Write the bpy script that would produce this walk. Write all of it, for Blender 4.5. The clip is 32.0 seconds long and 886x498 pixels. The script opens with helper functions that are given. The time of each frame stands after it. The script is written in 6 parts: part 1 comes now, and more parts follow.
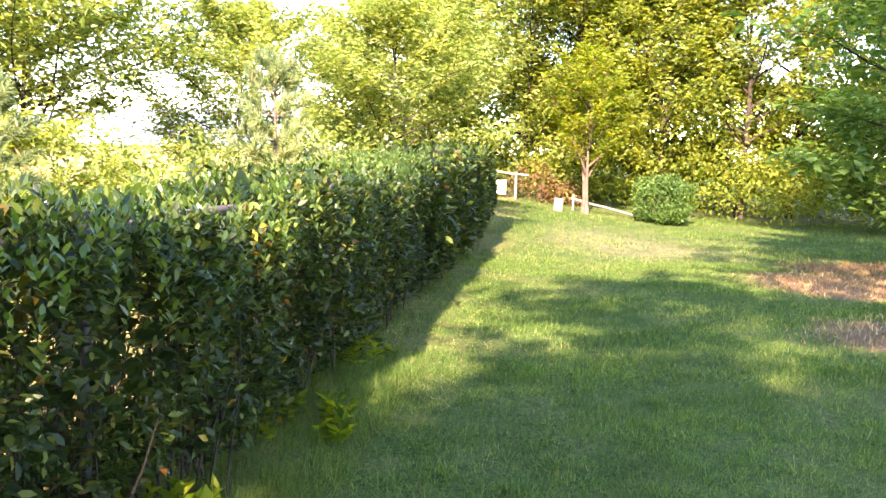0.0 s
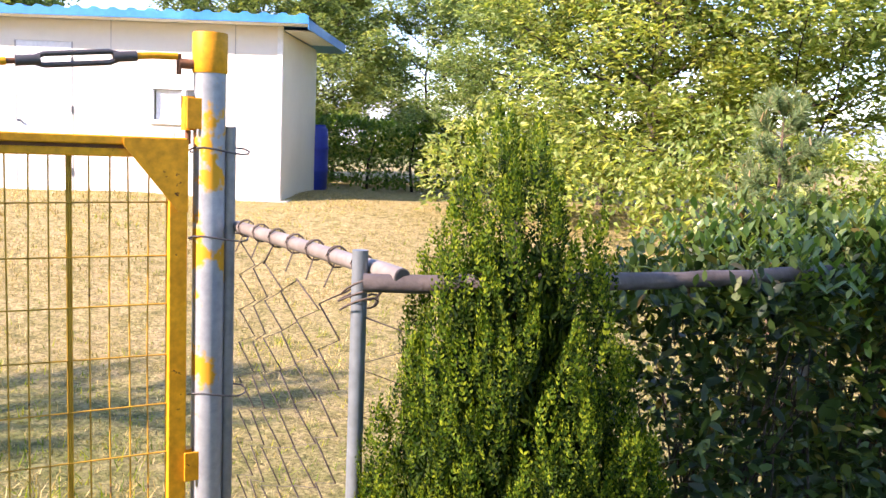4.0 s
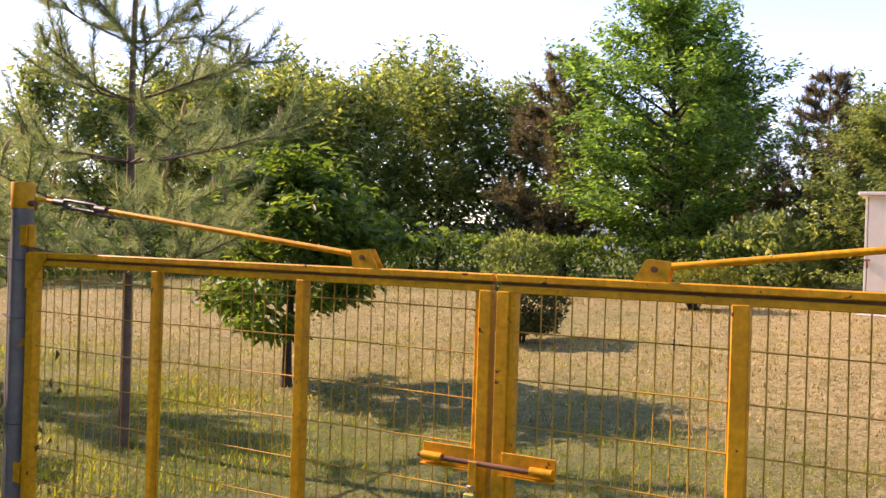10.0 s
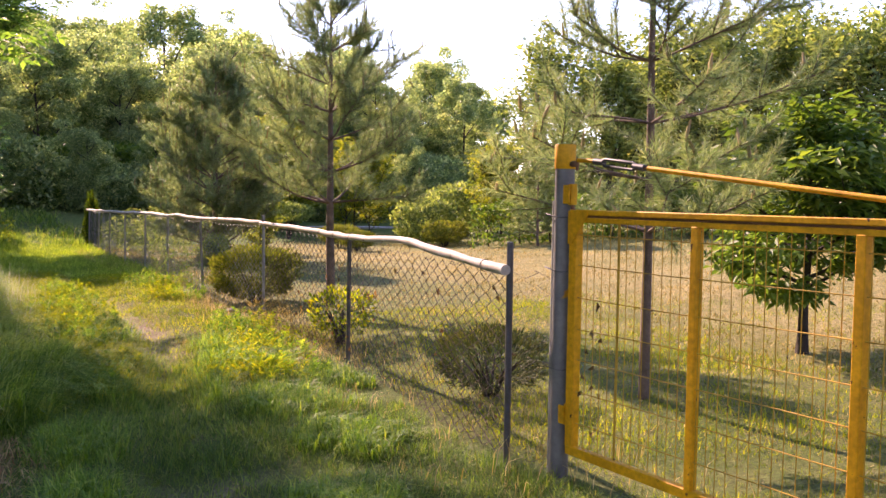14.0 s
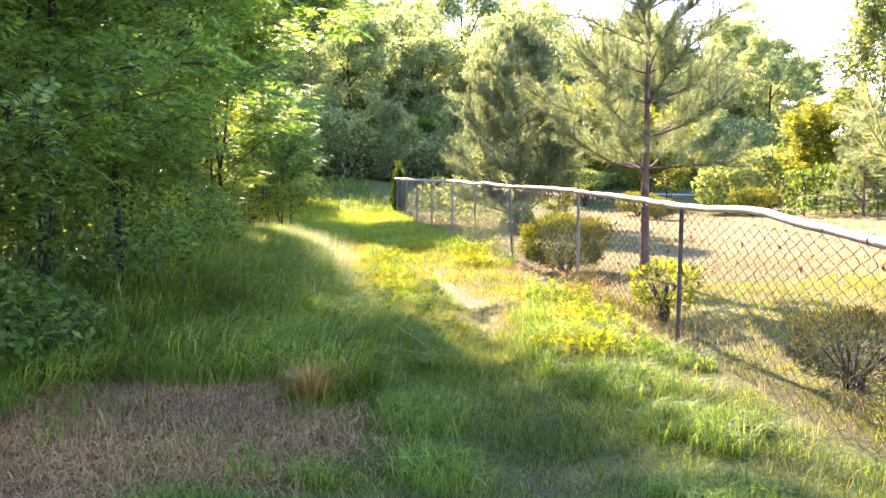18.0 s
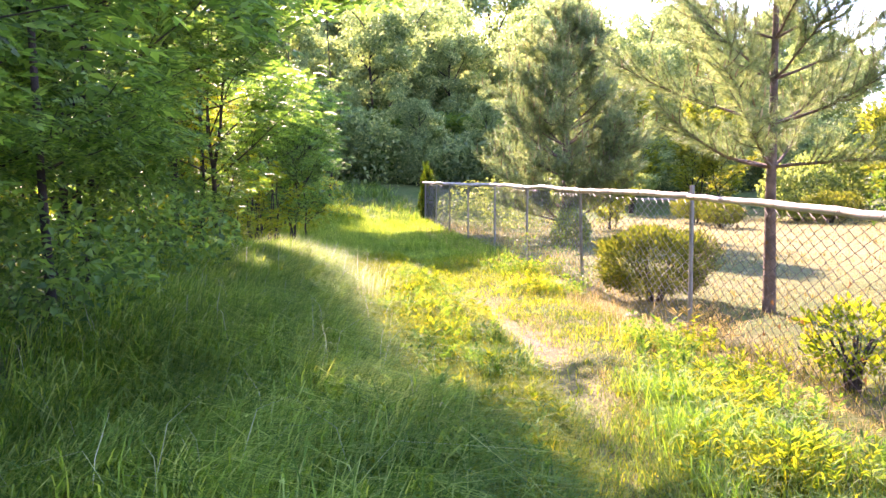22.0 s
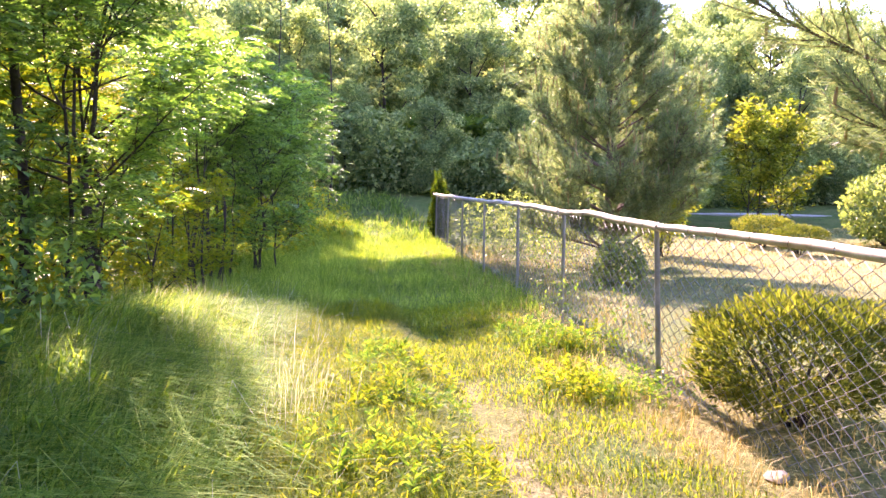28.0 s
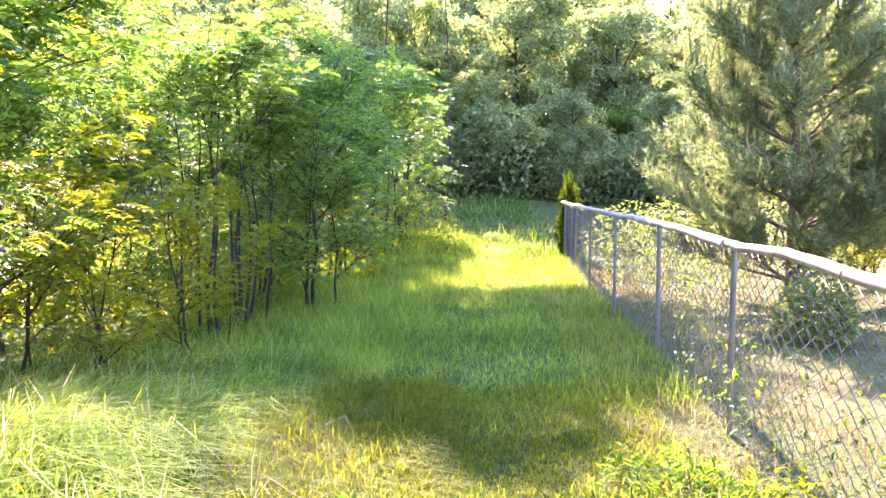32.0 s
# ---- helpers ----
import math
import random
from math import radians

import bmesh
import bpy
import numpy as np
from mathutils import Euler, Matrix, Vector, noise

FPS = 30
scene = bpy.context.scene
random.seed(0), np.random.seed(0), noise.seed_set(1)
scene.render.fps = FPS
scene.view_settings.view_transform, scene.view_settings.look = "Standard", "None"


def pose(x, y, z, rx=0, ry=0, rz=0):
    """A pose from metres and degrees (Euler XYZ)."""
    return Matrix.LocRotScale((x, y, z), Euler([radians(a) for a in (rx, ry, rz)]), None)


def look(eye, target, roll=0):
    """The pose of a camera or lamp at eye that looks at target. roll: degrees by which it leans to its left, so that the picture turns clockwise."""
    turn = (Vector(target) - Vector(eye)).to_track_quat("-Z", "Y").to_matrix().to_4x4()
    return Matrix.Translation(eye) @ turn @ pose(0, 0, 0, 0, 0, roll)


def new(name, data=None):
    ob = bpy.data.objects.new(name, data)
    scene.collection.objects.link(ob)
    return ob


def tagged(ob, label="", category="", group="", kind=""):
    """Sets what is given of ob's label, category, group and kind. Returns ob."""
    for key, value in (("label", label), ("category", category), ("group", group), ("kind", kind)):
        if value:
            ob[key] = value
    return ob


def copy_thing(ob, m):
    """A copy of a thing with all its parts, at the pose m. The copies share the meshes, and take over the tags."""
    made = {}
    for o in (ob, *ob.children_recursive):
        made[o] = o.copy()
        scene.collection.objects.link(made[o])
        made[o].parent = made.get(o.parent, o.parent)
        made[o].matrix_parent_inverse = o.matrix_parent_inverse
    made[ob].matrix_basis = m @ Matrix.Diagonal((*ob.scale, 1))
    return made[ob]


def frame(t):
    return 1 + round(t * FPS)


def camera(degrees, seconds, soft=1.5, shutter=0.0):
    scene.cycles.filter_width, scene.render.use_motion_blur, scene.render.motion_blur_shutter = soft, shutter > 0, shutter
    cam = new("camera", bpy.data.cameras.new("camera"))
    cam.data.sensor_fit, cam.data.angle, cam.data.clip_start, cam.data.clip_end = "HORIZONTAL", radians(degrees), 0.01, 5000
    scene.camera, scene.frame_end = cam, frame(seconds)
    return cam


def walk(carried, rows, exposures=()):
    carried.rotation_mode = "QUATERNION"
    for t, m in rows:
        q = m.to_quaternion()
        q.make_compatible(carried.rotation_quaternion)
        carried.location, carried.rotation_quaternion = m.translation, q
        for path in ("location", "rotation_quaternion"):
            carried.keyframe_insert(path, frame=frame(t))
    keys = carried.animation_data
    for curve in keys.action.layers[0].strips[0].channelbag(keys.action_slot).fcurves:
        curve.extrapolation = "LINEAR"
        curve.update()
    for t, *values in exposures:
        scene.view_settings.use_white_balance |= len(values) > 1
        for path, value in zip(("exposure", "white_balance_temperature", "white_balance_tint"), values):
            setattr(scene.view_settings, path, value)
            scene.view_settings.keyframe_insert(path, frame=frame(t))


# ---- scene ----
cam = camera(51.94, 32.0)
walk(cam, [
    (0, pose(-0.000, 0.000, 1.458, 84.05, -1.93, 0.20)),
    (0.5, pose(-0.030, -0.017, 1.462, 83.96, -1.84, 4.64)),
    (1, pose(-0.080, 0.004, 1.460, 83.87, -2.05, 9.65)),
    (1.5, pose(-0.116, 0.008, 1.460, 83.74, -2.24, 15.39)),
    (2, pose(-0.157, 0.015, 1.456, 83.63, -2.30, 21.65)),
    (2.5, pose(-0.194, 0.018, 1.448, 83.61, -2.25, 27.76)),
    (3, pose(-0.231, 0.004, 1.444, 83.64, -2.26, 33.37)),
    (3.5, pose(-0.273, -0.016, 1.456, 83.46, -2.27, 38.79)),
    (4, pose(-0.305, -0.049, 1.470, 83.30, -2.29, 44.62)),
    (4.5, pose(-0.306, -0.094, 1.490, 83.50, -2.31, 50.40)),
    (6.5, pose(-0.304, -0.220, 1.578, 88.66, -2.22, 67.74)),
    (7, pose(-0.292, -0.247, 1.581, 89.64, -2.21, 71.80)),
    (7.5, pose(-0.288, -0.279, 1.581, 90.17, -2.17, 75.77)),
    (8, pose(-0.311, -0.317, 1.569, 90.23, -2.11, 80.89)),
    (8.5, pose(-0.328, -0.367, 1.569, 90.11, -2.06, 87.12)),
    (9, pose(-0.354, -0.396, 1.558, 90.01, -1.89, 93.21)),
    (9.5, pose(-0.383, -0.402, 1.557, 89.85, -1.94, 97.93)),
    (10, pose(-0.417, -0.416, 1.547, 89.78, -1.85, 101.91)),
    (10.5, pose(-0.431, -0.447, 1.547, 89.60, -1.61, 105.97)),
    (11, pose(-0.432, -0.490, 1.549, 89.39, -1.38, 110.16)),
    (11.5, pose(-0.446, -0.508, 1.539, 89.39, -1.16, 115.11)),
    (12, pose(-0.433, -0.541, 1.525, 89.19, -1.10, 118.82)),
    (12.5, pose(-0.421, -0.578, 1.514, 88.61, -1.05, 122.10)),
    (13, pose(-0.420, -0.601, 1.510, 87.89, -1.02, 125.39)),
    (13.5, pose(-0.411, -0.624, 1.507, 87.21, -0.98, 128.61)),
    (14, pose(-0.378, -0.656, 1.503, 86.76, -0.89, 131.84)),
    (14.5, pose(-0.367, -0.686, 1.500, 86.36, -0.85, 135.21)),
    (15, pose(-0.356, -0.707, 1.492, 85.91, -0.83, 139.06)),
    (15.5, pose(-0.335, -0.718, 1.488, 85.61, -0.79, 143.05)),
    (17.5, pose(-0.314, -1.002, 1.506, 84.69, -0.21, 149.68)),
    (18, pose(-0.350, -1.178, 1.497, 84.53, -0.24, 149.66)),
    (18.5, pose(-0.428, -1.461, 1.476, 84.45, -0.36, 149.73)),
    (19, pose(-0.507, -1.830, 1.447, 84.37, -0.36, 149.89)),
    (19.5, pose(-0.647, -2.202, 1.444, 84.52, -0.28, 150.09)),
    (20, pose(-0.860, -2.528, 1.431, 84.43, -0.05, 150.27)),
    (20.5, pose(-1.020, -2.847, 1.419, 84.56, -0.26, 150.66)),
    (21, pose(-1.124, -3.220, 1.415, 84.73, -0.20, 150.91)),
    (21.5, pose(-1.289, -3.533, 1.410, 84.78, 0.01, 150.88)),
    (22, pose(-1.506, -3.833, 1.413, 84.84, 0.01, 150.98)),
    (22.5, pose(-1.646, -4.183, 1.410, 84.81, 0.16, 151.35)),
    (23, pose(-1.816, -4.502, 1.425, 84.97, 0.11, 151.47)),
    (23.5, pose(-2.091, -4.781, 1.439, 84.94, -0.04, 151.97)),
    (24, pose(-2.297, -5.052, 1.428, 84.99, -0.07, 152.88)),
    (24.5, pose(-2.460, -5.418, 1.443, 85.05, -0.03, 153.00)),
    (26.5, pose(-3.028, -6.476, 1.448, 85.27, -0.65, 153.11)),
    (27, pose(-3.244, -6.732, 1.450, 85.15, -0.66, 153.04)),
    (27.5, pose(-3.504, -6.979, 1.473, 85.23, -0.69, 152.81)),
    (28, pose(-3.726, -7.290, 1.500, 85.17, -0.54, 152.62)),
    (28.5, pose(-3.952, -7.577, 1.519, 85.19, -0.26, 152.26)),
    (29, pose(-4.230, -7.858, 1.540, 85.28, -0.23, 152.36)),
    (29.5, pose(-4.477, -8.179, 1.527, 85.17, -0.04, 153.53)),
    (30, pose(-4.753, -8.549, 1.549, 85.25, -0.28, 154.53)),
    (30.5, pose(-5.074, -8.931, 1.543, 85.22, -0.25, 158.10)),
    (31, pose(-5.343, -9.393, 1.526, 85.20, -0.12, 161.16)),
    (31.5, pose(-5.559, -9.929, 1.526, 85.22, -0.14, 161.75)),
    (32, pose(-5.834, -10.408, 1.510, 85.31, -0.06, 162.18)),
], [(0, 3.45, 7100, 32), (3.0, 2.9, 6250, 28), (4.5, 2.15, 6250, 38), (6.5, 1.15, 6900, 52), (8, 1.15, 6900, 52), (9, 1.65, 7000, 44), (13, 1.9, 7300, 46), (15.5, 2.6, 7000, 48), (17.5, 3.3, 6600, 49), (23, 3.35, 6550, 51), (28, 3.3, 6600, 52), (30, 3.35, 6250, 53), (32, 3.75, 6250, 55)])

# ---- world and sun ----
SUN_EL, SUN_DIR = radians(32), Vector((-0.25, -1.0, 0)).normalized()
world = bpy.data.worlds.new("sky")
scene.world = world
world.use_nodes = True
wn = world.node_tree.nodes
sky = wn.new("ShaderNodeTexSky")
sky.sky_type, sky.sun_disc = "NISHITA", False
sky.sun_elevation, sky.sun_rotation = SUN_EL, radians(194.0)
sky.air_density, sky.dust_density, sky.ozone_density = 1.0, 0.12, 3.0
world.node_tree.links.new(sky.outputs[0], wn["Background"].inputs[0])
wn["Background"].inputs[1].default_value = 0.12
sun = new("sun", bpy.data.lights.new("sun", "SUN"))
sun.data.energy, sun.data.angle, sun.data.color = 3.3, radians(0.6), (1.0, 0.86, 0.66)
sun.matrix_basis = look(SUN_DIR * 60 + Vector((0, 0, 60 * math.tan(SUN_EL))), (0, 0, 0))

# ---- materials ----


def material(name):
    m = bpy.data.materials.new(name)
    m.use_nodes = True
    return m, m.node_tree.nodes, m.node_tree.links, m.node_tree.nodes["Principled BSDF"]


def ramp_node(nodes, stops):
    r = nodes.new("ShaderNodeValToRGB")
    while len(r.color_ramp.elements) < len(stops):
        r.color_ramp.elements.new(0.5)
    for e, (p, c) in zip(r.color_ramp.elements, stops):
        e.position, e.color = p, (*c, 1)
    return r


def noise_node(nodes, links, scale, detail=4, coord="Object", rough=0.6):
    n = nodes.new("ShaderNodeTexNoise")
    n.inputs["Scale"].default_value, n.inputs["Detail"].default_value, n.inputs["Roughness"].default_value = scale, detail, rough
    if coord == "World":
        g = nodes.new("ShaderNodeNewGeometry")
        links.new(g.outputs["Position"], n.inputs["Vector"])
    else:
        c = nodes.new("ShaderNodeTexCoord")
        links.new(c.outputs[coord], n.inputs["Vector"])
    return n


def mix_node(nodes, links, a, b, fac, mode="MIX"):
    m = nodes.new("ShaderNodeMix")
    m.data_type, m.blend_type = "RGBA", mode
    for sock, v in ((m.inputs[6], a), (m.inputs[7], b)):
        if isinstance(v, tuple):
            sock.default_value = (*v, 1)
        else:
            links.new(v, sock)
    if isinstance(fac, (int, float)):
        m.inputs[0].default_value = fac
    else:
        links.new(fac, m.inputs[0])
    return m.outputs[2]


def bump_node(nodes, links, height, strength, distance, bsdf):
    b = nodes.new("ShaderNodeBump")
    b.inputs["Strength"].default_value, b.inputs["Distance"].default_value = strength, distance
    links.new(height, b.inputs["Height"])
    links.new(b.outputs[0], bsdf.inputs["Normal"])


def leaf_material(name, stops, trans, amount=0.4, rough=0.5, spec=0.2):
    """Leaves: colour varies leaf by leaf and plant by plant; light shines through."""
    m, nodes, links, bsdf = material(name)
    g = nodes.new("ShaderNodeNewGeometry")
    r = ramp_node(nodes, stops)
    links.new(g.outputs["Random Per Island"], r.inputs[0])
    big = noise_node(nodes, links, 0.9, 2, "World")
    tone = ramp_node(nodes, [(0.3, (0.64, 0.70, 0.66)), (0.7, (1.28, 1.2, 1.06))])
    links.new(big.outputs[0], tone.inputs[0])
    col = mix_node(nodes, links, r.outputs[0], tone.outputs[0], 1.0, "MULTIPLY")
    links.new(col, bsdf.inputs["Base Color"])
    bsdf.inputs["Roughness"].default_value = rough
    bsdf.inputs["Specular IOR Level"].default_value = spec
    t = nodes.new("ShaderNodeBsdfTranslucent")
    tc = mix_node(nodes, links, col, trans, 1.0, "MULTIPLY")
    links.new(tc, t.inputs[0])
    mx = nodes.new("ShaderNodeMixShader")
    mx.inputs[0].default_value = amount
    links.new(bsdf.outputs[0], mx.inputs[1])
    links.new(t.outputs[0], mx.inputs[2])
    links.new(mx.outputs[0], nodes["Material Output"].inputs[0])
    return m


YEL = (2.9, 2.5, 0.7)
M_hedge = leaf_material("hedge_leaf", [(0, (0.010, 0.024, 0.007)), (0.5, (0.025, 0.050, 0.013)), (0.85, (0.066, 0.108, 0.026)), (0.95, (0.13, 0.155, 0.03)), (1, (0.09, 0.05, 0.022))], YEL, 0.25, 0.42, 0.28)
M_shoot = leaf_material("hedge_shoot_leaf", [(0, (0.04, 0.09, 0.02)), (0.6, (0.08, 0.145, 0.034)), (1, (0.16, 0.21, 0.06))], YEL, 0.35, 0.3, 0.5)
# inner cypress leaves: colour darkened to hold the shade behind the tips
M_cypress = leaf_material("cypress_shade_leaf", [(0, (0.004, 0.014, 0.002)), (0.5, (0.014, 0.034, 0.003)), (0.85, (0.045, 0.075, 0.005)), (1, (0.09, 0.12, 0.008))], (2.0, 2.0, 0.4), 0.2, 0.6, 0.15)
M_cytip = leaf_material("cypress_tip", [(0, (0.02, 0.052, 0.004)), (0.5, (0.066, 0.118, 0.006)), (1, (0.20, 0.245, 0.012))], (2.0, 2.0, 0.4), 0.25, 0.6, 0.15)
M_broad = leaf_material("broad_leaf", [(0, (0.115, 0.18, 0.045)), (0.6, (0.22, 0.295, 0.085)), (1, (0.42, 0.45, 0.20))], (2.2, 1.95, 0.75), 0.46)
M_sunny = leaf_material("sunny_leaf", [(0, (0.085, 0.135, 0.022)), (0.6, (0.17, 0.225, 0.04)), (1, (0.32, 0.35, 0.08))], (2.3, 2.0, 0.5), 0.46)
M_yellow = leaf_material("yellow_leaf", [(0, (0.085, 0.145, 0.015)), (0.6, (0.15, 0.20, 0.02)), (1, (0.24, 0.25, 0.03))], (2.9, 2.5, 0.4), 0.46)
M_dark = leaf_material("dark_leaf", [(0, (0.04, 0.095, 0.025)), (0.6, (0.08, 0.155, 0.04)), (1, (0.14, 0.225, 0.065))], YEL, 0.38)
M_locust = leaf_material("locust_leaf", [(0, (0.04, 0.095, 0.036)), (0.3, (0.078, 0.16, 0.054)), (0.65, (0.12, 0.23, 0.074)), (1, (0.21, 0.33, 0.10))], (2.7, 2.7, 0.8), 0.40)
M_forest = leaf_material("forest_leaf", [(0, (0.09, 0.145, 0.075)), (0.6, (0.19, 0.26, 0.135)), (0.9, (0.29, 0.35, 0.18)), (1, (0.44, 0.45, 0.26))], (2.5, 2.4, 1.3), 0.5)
M_slender = leaf_material("slender_leaf", [(0, (0.085, 0.14, 0.052)), (0.6, (0.16, 0.23, 0.082)), (1, (0.30, 0.36, 0.15))], (2.2, 2.0, 0.9), 0.42)
M_needle = leaf_material("pine_needle", [(0, (0.12, 0.185, 0.088)), (0.6, (0.20, 0.275, 0.125)), (1, (0.35, 0.37, 0.195))], (1.6, 1.6, 1.1), 0.42, 0.5, 0.3)
M_brownneedle = leaf_material("brown_needle", [(0, (0.07, 0.075, 0.04)), (0.6, (0.15, 0.13, 0.075)), (1, (0.24, 0.19, 0.11))], (1.4, 1.4, 1.0), 0.4, 0.6, 0.2)
M_candle = leaf_material("pine_candle", [(0, (0.26, 0.18, 0.08)), (1, (0.42, 0.33, 0.19))], (1.2, 1.2, 0.9), 0.2, 0.7, 0.1)
M_olive = leaf_material("olive_leaf", [(0, (0.06, 0.082, 0.018)), (0.6, (0.122, 0.150, 0.03)), (1, (0.21, 0.212, 0.058))], (2.0, 1.95, 0.6), 0.4, 0.6, 0.2)
M_grass = leaf_material("grass_blade", [(0, (0.03, 0.075, 0.018)), (0.35, (0.075, 0.155, 0.034)), (0.65, (0.13, 0.225, 0.05)), (0.92, (0.22, 0.31, 0.085)), (1, (0.34, 0.32, 0.15))], (2.0, 1.9, 0.5), 0.42, 0.6, 0.2)
M_lush = leaf_material("lush_blade", [(0, (0.04, 0.12, 0.022)), (0.4, (0.105, 0.23, 0.042)), (0.8, (0.18, 0.33, 0.065)), (1, (0.30, 0.40, 0.11))], (2.2, 1.9, 0.4), 0.45, 0.55, 0.2)
M_bank = leaf_material("bank_blade", [(0, (0.045, 0.12, 0.024)), (0.4, (0.13, 0.26, 0.052)), (0.75, (0.23, 0.38, 0.085)), (1, (0.40, 0.50, 0.18))], (2.5, 2.0, 0.35), 0.42, 0.7, 0.05)
M_dry = leaf_material("dry_blade", [(0, (0.12, 0.12, 0.028)), (0.35, (0.31, 0.25, 0.085)), (0.7, (0.50, 0.39, 0.165)), (1, (0.66, 0.54, 0.29))], (1.3, 1.2, 0.8), 0.3, 0.7, 0.2)
M_straw = leaf_material("straw_blade", [(0, (0.20, 0.11, 0.045)), (0.5, (0.42, 0.27, 0.125)), (1, (0.64, 0.46, 0.24))], (1.2, 1.1, 0.8), 0.25, 0.7, 0.2)
M_tuft = leaf_material("tuft_blade", [(0, (0.30, 0.18, 0.05)), (0.5, (0.46, 0.31, 0.10)), (1, (0.6, 0.45, 0.18))], (1.3, 1.1, 0.7), 0.3, 0.7, 0.2)
M_brownleaf = leaf_material("dull_leaf", [(0, (0.03, 0.048, 0.016)), (0.6, (0.055, 0.080, 0.024)), (1, (0.11, 0.11, 0.04))], (1.8, 1.6, 0.8), 0.25, 0.6, 0.2)
M_weed = leaf_material("weed_leaf", [(0, (0.04, 0.08, 0.012)), (0.3, (0.095, 0.165, 0.02)), (0.65, (0.147, 0.22, 0.024)), (1, (0.265, 0.29, 0.035))], (3.15, 2.5, 0.35), 0.5, 0.7, 0.1)
M_plume = leaf_material("grass_plume", [(0, (0.26, 0.30, 0.13)), (0.5, (0.48, 0.48, 0.30)), (1, (0.68, 0.64, 0.46))], (1.2, 1.2, 1.0), 0.4, 0.7, 0.1)
M_red = leaf_material("brown_leaf", [(0, (0.12, 0.07, 0.035)), (1, (0.26, 0.17, 0.085))], (1.4, 1.1, 0.6), 0.3, 0.7, 0.2)


def plain(name, a, b, scale, rough, metal=0.0, bump=0.0, dist=0.002, spots=None, spot_at=0.64, spot_scale=9.0, coord="Object", grain=0.16, spec=0.5):
    """A surface that varies between two colours, with spots of a third one."""
    m, nodes, links, bsdf = material(name)
    n1 = noise_node(nodes, links, scale, 6, coord)
    n2 = noise_node(nodes, links, scale * 9, 3, coord)
    r = ramp_node(nodes, [(0.3, a), (0.7, b)])
    links.new(n1.outputs[0], r.inputs[0])
    fine = ramp_node(nodes, [(0.25, (1 - grain,) * 3), (0.75, (1 + grain * 0.6,) * 3)])
    links.new(n2.outputs[0], fine.inputs[0])
    col = mix_node(nodes, links, r.outputs[0], fine.outputs[0], 1.0, "MULTIPLY")
    if spots:
        n3 = noise_node(nodes, links, spot_scale, 5, coord)
        sr = ramp_node(nodes, [(spot_at, (0, 0, 0)), (spot_at + 0.03, (1, 1, 1))])
        links.new(n3.outputs[0], sr.inputs[0])
        col = mix_node(nodes, links, col, spots, sr.outputs[0])
        mr = ramp_node(nodes, [(spot_at, (rough,) * 3), (spot_at + 0.03, (0.8,) * 3)])
        links.new(n3.outputs[0], mr.inputs[0])
        links.new(mr.outputs[0], bsdf.inputs["Roughness"])
    else:
        bsdf.inputs["Roughness"].default_value = rough
    links.new(col, bsdf.inputs["Base Color"])
    bsdf.inputs["Metallic"].default_value = metal
    bsdf.inputs["Specular IOR Level"].default_value = spec
    if bump:
        bump_node(nodes, links, n2.outputs[0], bump, dist, bsdf)
    return m


M_bark = plain("bark", (0.022, 0.016, 0.012), (0.07, 0.05, 0.036), 6, 0.9, bump=0.9, dist=0.02)
M_pinebark = plain("pine_bark", (0.085, 0.055, 0.038), (0.24, 0.16, 0.115), 7, 0.9, bump=0.9, dist=0.02)
M_yellowpaint = plain("yellow_paint", (0.58, 0.25, 0.003), (0.80, 0.37, 0.005), 4, 0.55, bump=0.25, spots=(0.08, 0.03, 0.014), spot_at=0.655, spot_scale=16, spec=0.25, grain=0.3)
M_yellowwire = plain("yellow_wire", (0.42, 0.22, 0.012), (0.60, 0.34, 0.02), 6, 0.5, spots=(0.10, 0.05, 0.02), spot_at=0.62)
M_galv = plain("galvanised_steel", (0.17, 0.18, 0.19), (0.30, 0.31, 0.32), 5, 0.5, metal=0.5, bump=0.1)
M_post = plain("dull_steel_post", (0.19, 0.18, 0.16), (0.32, 0.30, 0.275), 5, 0.6, metal=0.15, bump=0.1, spots=(0.20, 0.12, 0.07), spot_at=0.68)
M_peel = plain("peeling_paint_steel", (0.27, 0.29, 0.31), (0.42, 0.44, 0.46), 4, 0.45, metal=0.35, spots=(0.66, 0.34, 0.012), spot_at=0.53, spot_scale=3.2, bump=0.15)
# peeling steel again, colour darkened for the left post's shade and weathering
M_shadepeel = plain("shaded_weathered_steel", (0.10, 0.095, 0.09), (0.21, 0.20, 0.185), 4, 0.55, metal=0.25, spots=(0.50, 0.24, 0.01), spot_at=0.60, spot_scale=3.4, bump=0.2)
M_rustwire = plain("rusty_wire", (0.045, 0.033, 0.026), (0.13, 0.10, 0.08), 9, 0.7, metal=0.3)
M_zincwire = plain("zinc_wire", (0.13, 0.13, 0.125), (0.30, 0.29, 0.27), 9, 0.55, metal=0.4)
M_pole = plain("weathered_pole", (0.34, 0.29, 0.235), (0.56, 0.50, 0.43), 5, 0.7, bump=0.5, dist=0.004, spots=(0.16, 0.12, 0.085), spot_at=0.66, spot_scale=6)
M_darkpole = plain("dark_wood_pole", (0.045, 0.036, 0.034), (0.13, 0.105, 0.095), 6, 0.75, bump=0.6, dist=0.004, spots=(0.28, 0.25, 0.22), spot_at=0.68)
M_wing = plain("blue_grey_steel", (0.13, 0.15, 0.16), (0.22, 0.25, 0.26), 5, 0.5, metal=0.3, bump=0.1)
M_blackrubber = plain("dark_steel", (0.035, 0.033, 0.034), (0.08, 0.075, 0.075), 8, 0.5, spots=(0.14, 0.06, 0.03), spot_at=0.66)
